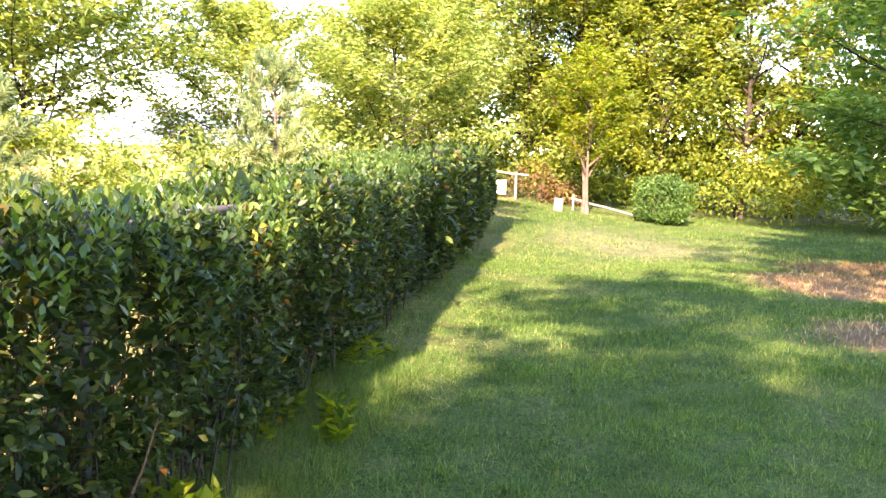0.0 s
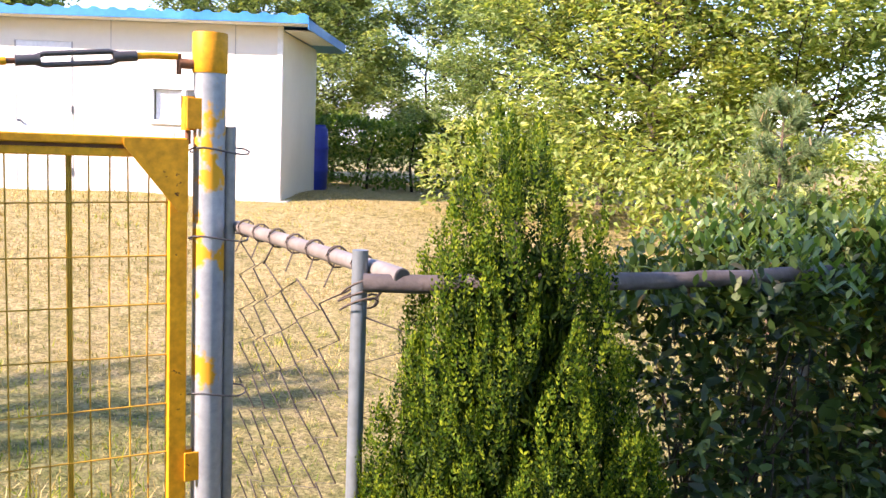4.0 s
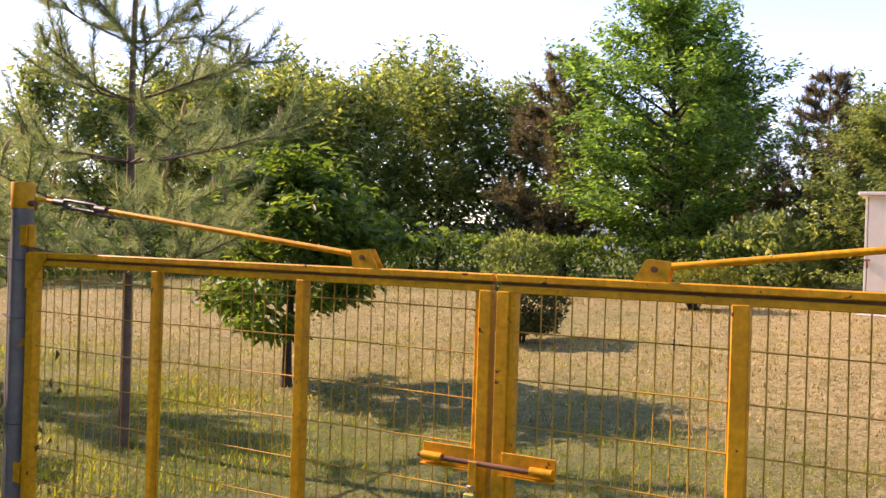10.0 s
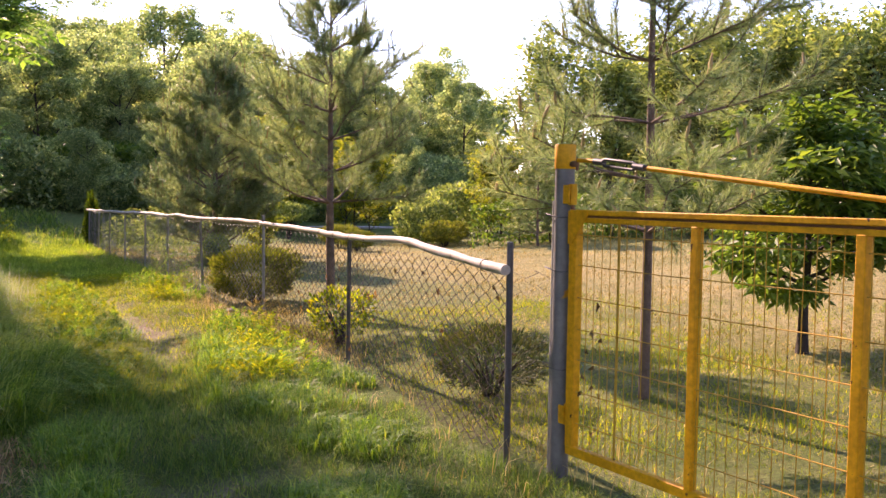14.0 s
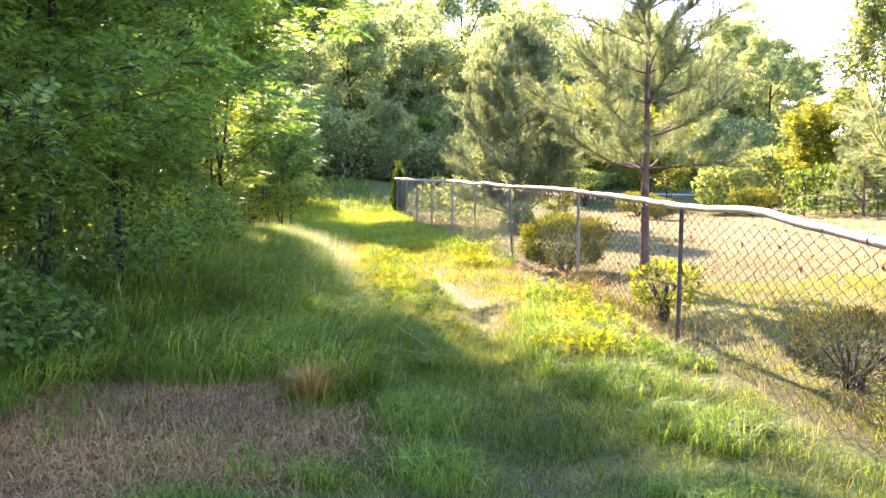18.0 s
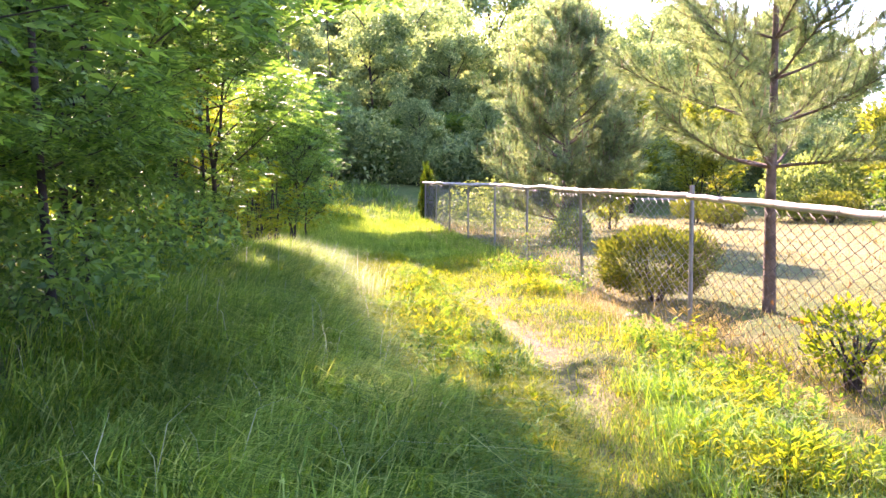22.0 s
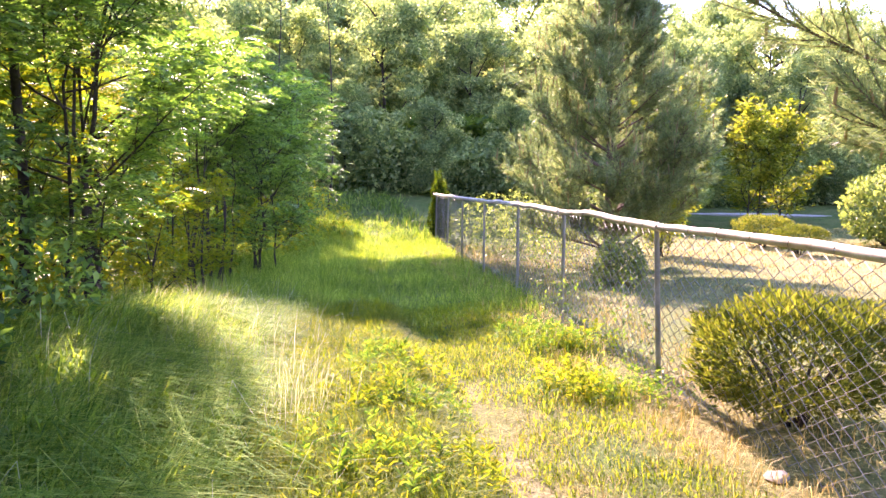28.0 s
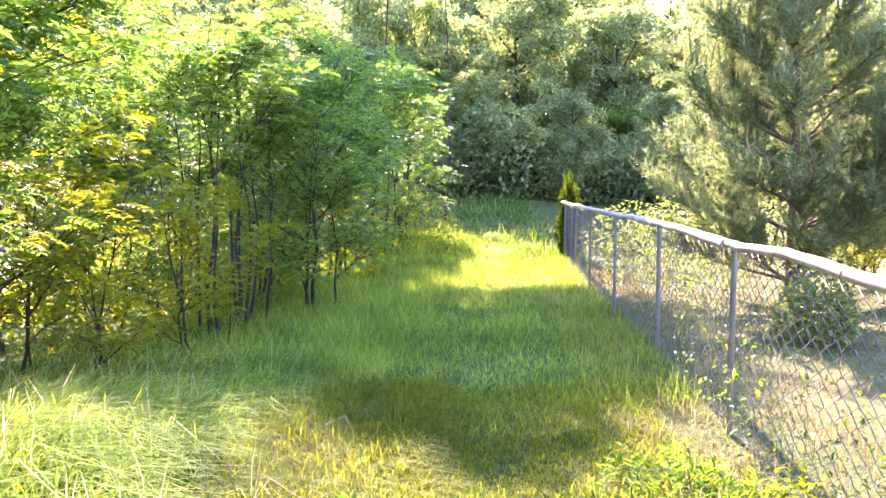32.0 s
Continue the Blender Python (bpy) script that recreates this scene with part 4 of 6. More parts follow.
def leaves_on(name, seed, at, way, per, spread, L, W, droop=0.25, up_jitter=0.5):
    """Leaves in rosettes round the twigs' places."""
    rng = rng_of(seed)
    n = len(at) * per
    base = np.repeat(at, per, 0) + rng.normal(0, spread, (n, 3)) * [1, 1, 0.55]
    a = rng.uniform(0, 2 * np.pi, n)
    out = np.stack([np.cos(a), np.sin(a), rng.normal(0.05, 0.3, n)], 1) + np.repeat(way, per, 0) * 0.7
    out[:, 2] -= droop
    up = np.array([0, 0, 1.0]) + rng.normal(0, up_jitter, (n, 3))
    s = rng.uniform(0.65, 1.2, n)
    return leaf_mesh(name, base, out, up, L * s, W * s)


def fronds_on(name, seed, at, way, per, spread, length, pairs, L, W):
    """Compound leaves: pairs of leaflets along a drooping midrib."""
    rng = rng_of(seed)
    n = len(at) * per
    base = np.repeat(at, per, 0) + rng.normal(0, spread, (n, 3)) * [1, 1, 0.6]
    a = rng.uniform(0, 2 * np.pi, n)
    d = unit(np.stack([np.cos(a), np.sin(a), rng.normal(-0.05, 0.25, n)], 1) + np.repeat(way, per, 0) * 0.8)
    up = unit(np.array([0, 0, 1.0]) + rng.normal(0, 0.3, (n, 3)))
    side = unit(np.cross(d, up))
    nrm = np.cross(side, d)
    ln = length * rng.uniform(0.7, 1.2, n)
    b, al, u2 = [], [], []
    for i in range(pairs):
        t = 0.2 + 0.8 * i / (pairs - 1)
        p = base + d * (ln * t)[:, None] - np.array([0, 0, 1.0]) * (ln * 0.35 * t * t)[:, None]
        for sgn in (1, -1):
            b.append(p), al.append(side * sgn + d * 0.35 - nrm * 0.15), u2.append(nrm + rng.normal(0, 0.15, (n, 3)))
    p = base + d * ln[:, None] - np.array([0, 0, 1.0]) * (ln * 0.35)[:, None]
    b.append(p), al.append(d - nrm * 0.3), u2.append(nrm)
    return leaf_mesh(name, np.concatenate(b), np.concatenate(al), np.concatenate(u2), L, W, 0.15, 0.1)


def lumps(name, seed, centre, radii, count, lump, per, L, W, hollow=0.45):
    """A far crown: clumps of leaves spread through an ellipsoid, with gaps between them."""
    rng = rng_of(seed)
    d = unit(rng.normal(0, 1, (count, 3)))
    r = rng.uniform(hollow, 1, count) ** 0.6
    c = np.asarray(centre) + d * r[:, None] * np.asarray(radii)
    lobes = rng.normal(0, 1, (6, 3)) * np.asarray(radii) * [0.55, 0.55, 0.4]
    pick = rng.integers(0, 6, count)
    c = np.where((rng.random(count) < 0.55)[:, None], c, np.asarray(centre) + lobes[pick] + d * np.asarray(radii) * 0.45)
    n = count * per
    dd = unit(rng.normal(0, 1, (n, 3)) + [0, 0, 0.25])
    size = np.repeat(lump * rng.uniform(0.6, 1.3, count), per)
    base = np.repeat(c, per, 0) + dd * (size * rng.uniform(0.4, 1, n))[:, None] * [1, 1, 0.7]
    al = dd + rng.normal(0, 0.6, (n, 3)) - [0, 0, 0.3]
    s = rng.uniform(0.6, 1.25, n)
    return leaf_mesh(name, base, al, dd + rng.normal(0, 0.4, (n, 3)) + [0, 0, 0.5], L * s, W * s)


def needle_mesh(name, seed, at, way, per, length, width):
    rng = rng_of(seed)
    n = len(at) * per
    w = np.repeat(way, per, 0)
    d = unit(w * 0.85 + unit(rng.normal(0, 1, (n, 3))) * 0.8)
    base = np.repeat(at, per, 0) + w * rng.uniform(-0.06, 0.06, n)[:, None]
    side = unit(np.cross(d, rng.normal(0, 1, (n, 3)))) * width
    tip = base + d * (length * rng.uniform(0.7, 1.15, n))[:, None]
    v = np.stack([base - side, base + side, tip], 1).reshape(-1, 3)
    return np_mesh(name, v, np.arange(n * 3).reshape(-1, 3))


def build_pine(label, seed, H, R, clear, trunk_r, gap, per, candle=0.0, sparse=1.0, length=0.10, width=0.0022, lift=0.1, rise=0.3):
    rng = rng_of(seed)
    g = thing("pine_tree", label, "tree")
    wood = Pile()
    line = trunk_line(rng, H, 0.012)
    wood.tube(line, np.linspace(trunk_r * 1.1, 0.008, len(line)), 8)
    at, way, tips = [], [], []
    z = clear
    while z < H - 0.1:
        t = (z - clear) / (H - clear)
        out = R * (1 - t) ** 0.75 * (0.75 + 0.25 * min(1, t * 6)) + 0.12
        for k in range(6 if sparse > 2 else 5 if sparse > 0.8 else 4):
            az = k * 2 * np.pi / 5 + z * 2.3 + rng.uniform(-0.3, 0.3)
            l = curve_limb(rng, on_line(line, (z + 0.1) / (H + 0.1)), (math.cos(az), math.sin(az), lift + 0.4 * t), out * rng.uniform(0.75, 1.15), rise, 6, 0.07)
            wood.tube(l, np.linspace(trunk_r * 0.33 * (1 - 0.6 * t), 0.005, len(l)), 5, False)
            nt = max(3, int(out * 9 * sparse))
            for j in range(nt):
                q = 0.3 + 0.7 * (j + rng.uniform(0, 1)) / nt
                b = on_line(l, q)
                d0 = unit(l[-1] - l[-3])
                sd = unit(np.cross(d0, rng.normal(0, 1, 3))) * [1, 1, 0.75]
                tw = curve_limb(rng, b, d0 * 0.7 + sd * rng.uniform(0.5, 1.0) + [0, 0, 0.15], (out * 0.22 + 0.10) * rng.uniform(0.7, 1.2), 0.5, 4, 0.10)
                wood.tube(tw, np.linspace(0.006, 0.003, 4), 3, False)
                for s in np.arange(0.15, 1.01, 0.2):
                    at.append(on_line(tw, s)), way.append(unit(tw[-1] - tw[0]))
                if rng.random() < 0.22:
                    tips.append(tw[-1])
            for s in np.arange(0.6, 1.01, 0.1):
                at.append(on_line(l, s)), way.append(unit(l[-1] - l[-3]))
            tips.append(l[-1])
        z += gap * rng.uniform(0.85, 1.15)
    for s in np.arange(0.86, 1.0, 0.02):
        at.append(on_line(line, s)), way.append(np.array([0, 0, 1.0]))
    part("trunk", wood.mesh("trunk"), M_pinebark, g)
    part("crown", needle_mesh("crown", seed + 1, np.array(at), np.array(way), per, length, width), M_needle, g)
    if candle:
        shoots = Pile()
        pick = rng.random(len(tips)) < 0.8
        for p, ok in zip(tips + [line[-1]], list(pick) + [True]):
            if ok:
                h = candle * rng.uniform(0.5, 1.2) * (0.6 + 0.6 * p[2] / H)
                e = p + np.array([rng.normal(0, 0.02), rng.normal(0, 0.02), h])
                shoots.tube([p, (p + e) / 2, e], [0.009 + 0.012 * candle, 0.010 + 0.016 * candle, 0.005], 4, False)
        tagged(part("shoot", shoots.mesh("shoot", False), M_candle, g, "pale brown upright new shoots"), kind="stuff")
    return g


def put(proto, spots):
    """The plant at its first place, and copies of it, turned and scaled, at the others: rows of x, y, scale, turn."""
    for n, (x, y, s, turn) in enumerate(spots):
        m = pose(x, y, zat(x, y) - 0.03, 0, 0, turn) @ Matrix.Diagonal((s, s, s, 1))
        if n == 0:
            proto.matrix_basis = m
        else:
            copy_thing(proto, m)


def tree(name, label, cat, wood, crown, bark, leaf, group=""):
    g = thing(name, label, cat, group=group)
    part("trunk", wood, bark, g)
    part("crown", crown, leaf, g)
    return g


round_top = lambda t: math.sin(math.pi * (0.22 + 0.74 * t)) ** 0.8

# ---- hedge beside the lawn ----


def along_line(line, s):
    seg = np.hypot(*np.diff(line, axis=0).T)
    c = np.concatenate([[0], np.cumsum(seg)])
    x, y = np.interp(s, c, line[:, 0]), np.interp(s, c, line[:, 1])
    k = np.clip(np.searchsorted(c, s) - 1, 0, len(seg) - 1)
    d = np.diff(line, axis=0)[k] / seg[k][:, None]
    return np.stack([x, y], 1), d, c[-1]


def hedge_leaves(line, lo, hi, n, half, H, L, W, seed, low=0.1, thin=0.0):
    """Leaves over the faces of a clipped hedge, thinning to the inside."""
    rng = rng_of(seed)
    s = rng.uniform(lo, hi, n)
    p, d, _ = along_line(line, s)
    side = np.stack([d[:, 1], -d[:, 0]], 1)
    per = rng.uniform(0, 2 * H + 2 * half, n)
    deep = np.abs(rng.normal(0, 0.09, n))
    v = np.where(per < H, 1.0, np.where(per < H + 2 * half, 0.0, -1.0))
    top = v == 0
    z = np.where(per < H, per, np.where(top, H, per - H - 2 * half))
    w = np.where(top, per - H - half, v * half)
    wob = 0.05 * np.sin(3.1 * s + 4 * z) + 0.04 * np.sin(7.3 * s - 5 * z + 1) + 0.035 * np.sin(13 * s + 9 * z)
    slim = 0.7 + 0.3 * step(0.0, 2.0, s) if thin > 0.6 else 1.0
    w = w * slim
    w = np.where(top, w, w + v * (wob - deep - 0.10 * step(0.55, 0.0, z)))
    z = np.where(top, z + wob * 0.9 - deep * 0.7 + 0.10 * rng.random(n) ** 4, z)
    z = np.maximum(z, low + rng.uniform(0, 0.15, n))
    keep = rng.random(n) > thin * (np.sin(5.3 * s + 2 * z) * np.sin(7.1 * z - 3 * s) > 0.15) * (np.abs(z - 0.65) < 0.5)
    keep &= rng.random(n) > 0.75 * (thin > 0.3) * step(0.55, 0.1, z)
    base = np.stack([p[:, 0] + side[:, 0] * w, p[:, 1] + side[:, 1] * w, z + land(p[:, 0], p[:, 1])], 1)
    out = np.stack([side[:, 0] * v, side[:, 1] * v, np.where(top, 1.0, 0.45)], 1)
    al = out * 0.7 + rng.normal(0, 0.65, (n, 3))
    up = out * 0.4 + rng.normal(0, 0.5, (n, 3)) + [0, 0, 0.8]
    q = rng.uniform(0.55, 1.25, n)
    return base[keep], al[keep], up[keep], (L * q)[keep], (W * q)[keep]


def build_hedge():
    g = thing("hedge", "clipped evergreen hedge with glossy leaves and a few yellow ones", "hedge")
    end = along_line(HEDGE, np.array([0.0]))[2]
    cols = [hedge_leaves(HEDGE, 0.0, 3.2, 38000, 0.40, 1.13, 0.050, 0.022, 1, 0.12, 0.62), hedge_leaves(HEDGE, 3.0, 7.5, 27000, 0.42, 1.22, 0.058, 0.026, 2, 0.08, 0.4),
            hedge_leaves(HEDGE, 0.6, end, 7000, 0.2, 1.1, 0.12, 0.07, 9), hedge_leaves(HEDGE, 7.2, end, 15000, 0.45, 1.36, 0.10, 0.05, 3)]
    part("foliage", oval_leaf_mesh("foliage", *[np.concatenate(c) for c in zip(*cols)]), M_hedge, g)
    rng = rng_of(4)
    # pale upright new growth along the top
    k, per = 3800, 7
    s = rng.uniform(0.4, end, k)
    p, d, _ = along_line(HEDGE, s)
    side = np.stack([d[:, 1], -d[:, 0]], 1)
    w = rng.uniform(-0.46, 0.46, k)
    x, y = p[:, 0] + side[:, 0] * w, p[:, 1] + side[:, 1] * w
    z = land(x, y) + 1.10 + 0.04 * np.sin(3.1 * s + 5) + 0.17 * step(2.5, 8, s) - 2.2 * np.maximum(np.abs(w) - 0.34, 0) * rng.uniform(0.2, 1.5, k)
    t = np.tile(np.linspace(0, 1, per), k)
    h = np.repeat(rng.uniform(0.05, 0.17, k), per)
    a = np.tile(np.arange(per) * 2.4, k) + np.repeat(rng.uniform(0, 6, k), per)
    b = np.stack([np.repeat(x, per), np.repeat(y, per), np.repeat(z, per) + t * h], 1) + rng.normal(0, 0.006, (k * per, 3))
    al = np.stack([np.cos(a), np.sin(a), 0.7 + t], 1)
    q = rng.uniform(0.6, 1.15, k * per)
    part("new_growth", oval_leaf_mesh("new_growth", b, al, np.tile([0, 0, 1.0], (k * per, 1)) + rng.normal(0, 0.25, (k * per, 3)), 0.048 * q, 0.020 * q), M_shoot, g, "pale upright new shoots along the clipped top")
    stems = Pile()
    for s in np.concatenate([rng.uniform(0, end, 260), rng.uniform(0.2, 7, 260)]):
        p, d, _ = along_line(HEDGE, np.array([s]))
        o = rng.normal(0, 0.13, 2)
        x, y = p[0] + o
        l = curve_limb(rng, (x, y, zat(x, y) - 0.02), (rng.normal(0, 0.12), rng.normal(0, 0.12), 1), rng.uniform(0.6, 1.05), 0.2, 6, 0.09)
        stems.tube(l, np.linspace(0.007, 0.002, 6), 4, False)
    tagged(part("stem", stems.mesh("stem"), M_bark, g, "dark bare stems inside the hedge"), kind="stuff")
    # a few yellow and brown leaves
    n = 70
    s = np.concatenate([rng.normal(2.3, 0.25, n // 2), rng.uniform(0.5, 6, n // 2)])
    p, d, _ = along_line(HEDGE, s)
    side = np.stack([d[:, 1], -d[:, 0]], 1)
    z = np.concatenate([rng.normal(0.75, 0.22, n // 2), rng.uniform(0.2, 1.1, n // 2)])
    b = np.stack([p[:, 0] + side[:, 0] * 0.37, p[:, 1] + side[:, 1] * 0.37, z], 1)
    tagged(part("yellow_leaf", leaf_mesh("yellow_leaves", b, rng.normal(0, 1, (n, 3)), rng.normal(0, 1, (n, 3)) + [0, 0, 1], 0.06, 0.03), M_dryleaf, g), "a few yellowed leaves", kind="stuff")


M_dryleaf = leaf_material("dry_leaf", [(0, (0.36, 0.20, 0.02)), (0.5, (0.16, 0.07, 0.02)), (1, (0.42, 0.32, 0.05))], (1.4, 1.2, 0.6), 0.3)
build_hedge()

# ---- golden cypress beside the wing fence, and the slim one at the fence's end ----


def cypress(name, label, H, R, plumes, each, seed, tall, size, lobes=()):
    """Upright flame-shaped plumes over a cone, each a bundle of flat sprays of small scales."""
    rng = rng_of(seed)
    g = thing(name, label, "shrub")
    part("trunk", Pile().tube([(0, 0, -0.05), (0, 0, H * 0.85)], [0.03, 0.006], 6).mesh("trunk"), M_bark, g)
    rows = []
    for ox, oy, h, r, cnt in ((0, 0, H, R, plumes), *lobes):
        q = (np.arange(cnt) + rng.uniform(0, 1, cnt)) / cnt
        z = (h - tall * 0.8) * (1 - np.sqrt(1 - q)) * (1 + 0.10 * q)
        prof = np.clip((1 - z / (h - tall * 0.5)), 0, 1) ** 0.60 * (0.84 + 0.16 * np.clip(z / h * 6, 0, 1))
        out = r * prof * np.where(np.arange(cnt) % 6 == 0, 0.5, rng.uniform(0.78, 1.0, cnt))
        z[-1], out[-1] = h - tall, 0
        az = np.arange(cnt) * 2.39996 + rng.normal(0, 0.2, cnt)
        rows.append(np.stack([ox + np.cos(az) * out, oy + np.sin(az) * out, z, tall * rng.uniform(0.65, 1.2, cnt) * (0.72 + 0.4 * prof), az], 1))
    rows = np.concatenate(rows)
    plumes, foot, hh, az = len(rows), rows[:, :3], rows[:, 3], rows[:, 4]
    n = plumes * each
    rep = lambda v: np.repeat(v, each, 0)
    rad = np.stack([np.cos(az), np.sin(az), 0 * az], 1)
    axis = unit(np.array([0, 0, 1.0]) + rad * rng.uniform(-0.12, 0.12, plumes)[:, None] + rng.normal(0, 0.05, (plumes, 3)))
    t = rng.uniform(0, 1, n) ** 1.15
    fat = np.repeat(hh * 0.155, each) * np.sin(np.pi * (0.16 + 0.80 * t)) ** 0.9
    a2 = rng.uniform(0, 2 * np.pi, n)
    out = np.stack([np.cos(a2), np.sin(a2), 0 * a2], 1)
    p = rep(foot) + rep(axis * hh[:, None]) * t[:, None] + out * (fat * np.sqrt(rng.uniform(0.55, 1, n)))[:, None]
    stalk = unit(rep(axis) + out * (0.30 * (1 - t))[:, None] + rng.normal(0, 0.07, (n, 3)))
    plane = unit(np.cross(stalk, out + rng.normal(0, 0.25, (n, 3))))
    ln = size * rng.uniform(0.6, 1.25, n)
    b, al, u, L = [], [], [], []
    k = 3
    for i in range(k):
        f = i / (k - 1)
        for sgn in (1, -1):
            b.append(p + stalk * (ln * f * 0.8)[:, None])
            al.append(stalk + plane * sgn * (0.75 - 0.45 * f) + rng.normal(0, 0.1, p.shape))
            u.append(out + rng.normal(0, 0.25, p.shape))
            L.append(ln * (0.44 - 0.16 * f))
    L = np.concatenate(L)
    b, al, u = np.concatenate(b), np.concatenate(al), np.concatenate(u)
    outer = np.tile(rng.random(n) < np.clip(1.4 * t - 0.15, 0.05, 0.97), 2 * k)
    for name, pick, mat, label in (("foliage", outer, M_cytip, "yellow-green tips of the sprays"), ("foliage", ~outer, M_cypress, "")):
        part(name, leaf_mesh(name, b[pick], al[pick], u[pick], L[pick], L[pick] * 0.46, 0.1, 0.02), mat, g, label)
    # core of darkened leaves, painting the shade between the plumes
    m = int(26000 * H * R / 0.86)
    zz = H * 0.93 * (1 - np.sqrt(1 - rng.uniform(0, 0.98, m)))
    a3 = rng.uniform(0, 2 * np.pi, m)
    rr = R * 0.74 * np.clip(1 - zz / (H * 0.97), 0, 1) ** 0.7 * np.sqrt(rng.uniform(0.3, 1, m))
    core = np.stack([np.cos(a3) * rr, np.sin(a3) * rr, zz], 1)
    part("inner_foliage", leaf_mesh("inner_foliage", core, rng.normal(0, 0.5, (m, 3)) + [0, 0, 1.0], rng.normal(0, 1, (m, 3)), 0.045, 0.012), M_cypress, g, "inner foliage with shade put into its dark colour")
    return g


cyp = cypress("cypress_shrub", "bright golden-green cone-shaped cypress behind the fence rail", 1.54, 0.46, 430, 80, 31, 0.23, 0.030, ((0.18, 0.12, 1.05, 0.26, 60), (0.06, -0.10, 0.95, 0.30, 50)))
cyp.matrix_basis = pose(-1.615, 1.525, zat(-1.615, 1.525))
cyp2 = cypress("cypress_shrub", "slim golden cypress at the far end of the fence", 1.6, 0.27, 60, 24, 32, 0.42, 0.12)
cyp2.matrix_basis = pose(-13.6, -26.5, zat(-13.6, -26.5))

# ---- broad-leaved trees with layered sprays, behind the hedge and the shed ----
A = []
for i, (H, R) in enumerate([(4.9, 2.7), (4.5, 2.6), (5.2, 2.8)]):
    w, at_, wy = grow(100 + i, H, R, 0.06, 38, 9, 0.06, round_top, 0.25, 0.25)
    A.append(tree("broadleaf_tree", "broad-leaved tree with layered sprays of pale green leaves" if i < 2 else "broad-leaved tree with layered mid-green sprays behind the shed", "tree", w, leaves_on("crown", 110 + i, at_, wy, 20, 0.14, 0.145, 0.055, 0.35), M_bark, M_broad if i < 2 else M_slender, "trees behind the hedge"))
put(A[0], [(-6.9, 10.6, 0.86, 0), (-2.9, 13.0, 0.70, 70), (2.2, 25.5, 1.5, 310), (4.2, 28.0, 1.6, 77)])
put(A[1], [(-5.2, 11.2, 0.80, 0), (-0.9, 15.8, 0.92, 100), (6.5, 26.0, 1.55, 120), (-1.0, 21.0, 1.25, 270)])
put(A[2], [(-8.6, 11.9, 0.78, 0), (-14.9, 11.0, 0.95, 130), (-21.6, 5.6, 0.95, 220), (-13.2, 12.6, 0.90, 140), (-17.2, 10.2, 1.05, 200), (-10.4, 11.9, 0.80, 250), (-16.2, 12.6, 0.92, 60), (-19.5, 4.6, 0.88, 20)])

# big dark tree on the meadow's far side, and the woods behind it
w, at_, wy = grow(130, 7.6, 3.2, 0.10, 50, 11, 0.14, lambda t: round_top(0.12 + 0.8 * t), 0.3, 0.3)
big = tree("broadleaf_tree", "large dark-green broad-leaved tree at the meadow's edge", "tree", w, leaves_on("crown", 131, at_, wy, 15, 0.17, 0.19, 0.08, 0.25), M_bark, M_locust)
put(big, [(-22.6, 0.3, 0.84, 0)])
P = []
for i, (H, R) in enumerate([(5.4, 2.5), (4.9, 2.4)]):
    w, at_, wy = grow(140 + i, H, R, 0.06, 36, 8, 0.08, lambda t: round_top(0.15 + 0.7 * t), 0.9, 0.6)
    P.append(tree("slender_tree", "slender light-green tree with upright shoots", "tree", w, leaves_on("crown", 145 + i, at_, wy, 5, 0.20, 0.24, 0.105, 0.1), M_bark, M_slender, "trees behind the meadow"))
put(P[0], [(-28, -6.5, 1.0, 0), (-27, -10.5, 0.95, 60), (-29, -2.5, 0.9, 110), (-26.5, -14.2, 1.0, 200), (-30, -13, 1.1, 280), (-31, -8, 1.15, 340), (-31, 2, 1.0, 15), (-24.5, -17.4, 0.95, 95), (-30, 6.5, 0.9, 130)])
put(P[1], [(-26, -8.4, 0.95, 0), (-28.5, -4.6, 1.05, 80), (-25.6, -12.2, 1.0, 150), (-28.6, -16.6, 1.1, 210), (-27.6, 0.6, 0.9, 300), (-32, -11, 1.2, 30), (-26, 9.8, 0.85, 240), (-24.2, 8.6, 0.8, 270), (-23.8, -15.0, 0.9, 177)])
pine_far = build_pine("tall brownish pine behind the meadow", 150, 6.3, 2.0, 0.8, 0.11, 0.42, 13, 0.0, 0.8, 0.24, 0.012)
next(o for o in pine_far.children if o.name.startswith("crown")).data.materials[0] = M_brownneedle
put(pine_far, [(-25.2, 6.6, 1.0, 0), (-26.2, 8.0, 0.93, 100), (-24.6, -2.4, 1.0, 40), (-25.2, 1.6, 1.02, 160), (-26.5, 4.6, 0.95, 220)])

# ---- the back hedge and the dark hedge by the shed ----


def far_hedge(label, line, n, half, H, L, W, seed, mat):
    g = thing("hedge", label, "hedge")
    line = np.array(line)
    end = along_line(line, np.array([0.0]))[2]
    part("foliage", leaf_mesh("foliage", *hedge_leaves(line, 0, end, n, half, H, L, W, seed, 0.02)), mat, g)
    rng = rng_of(seed + 1)
    wood = Pile()
    for k in range(int(end / 0.9)):
        p = along_line(line, np.array([0.45 + 0.9 * k]))[0][0]
        x, y = p[:2] + rng.normal(0, 0.06, 2)
        wood.tube([(x, y, zat(x, y) - 0.05), (x + rng.normal(0, 0.06), y, zat(x, y) + H * 0.4), (x + rng.normal(0, 0.12), y, zat(x, y) + H * 0.8)], [0.03, 0.022, 0.008], 5, False)
    tagged(part("stem", wood.mesh("stem"), M_bark, g), kind="stuff")


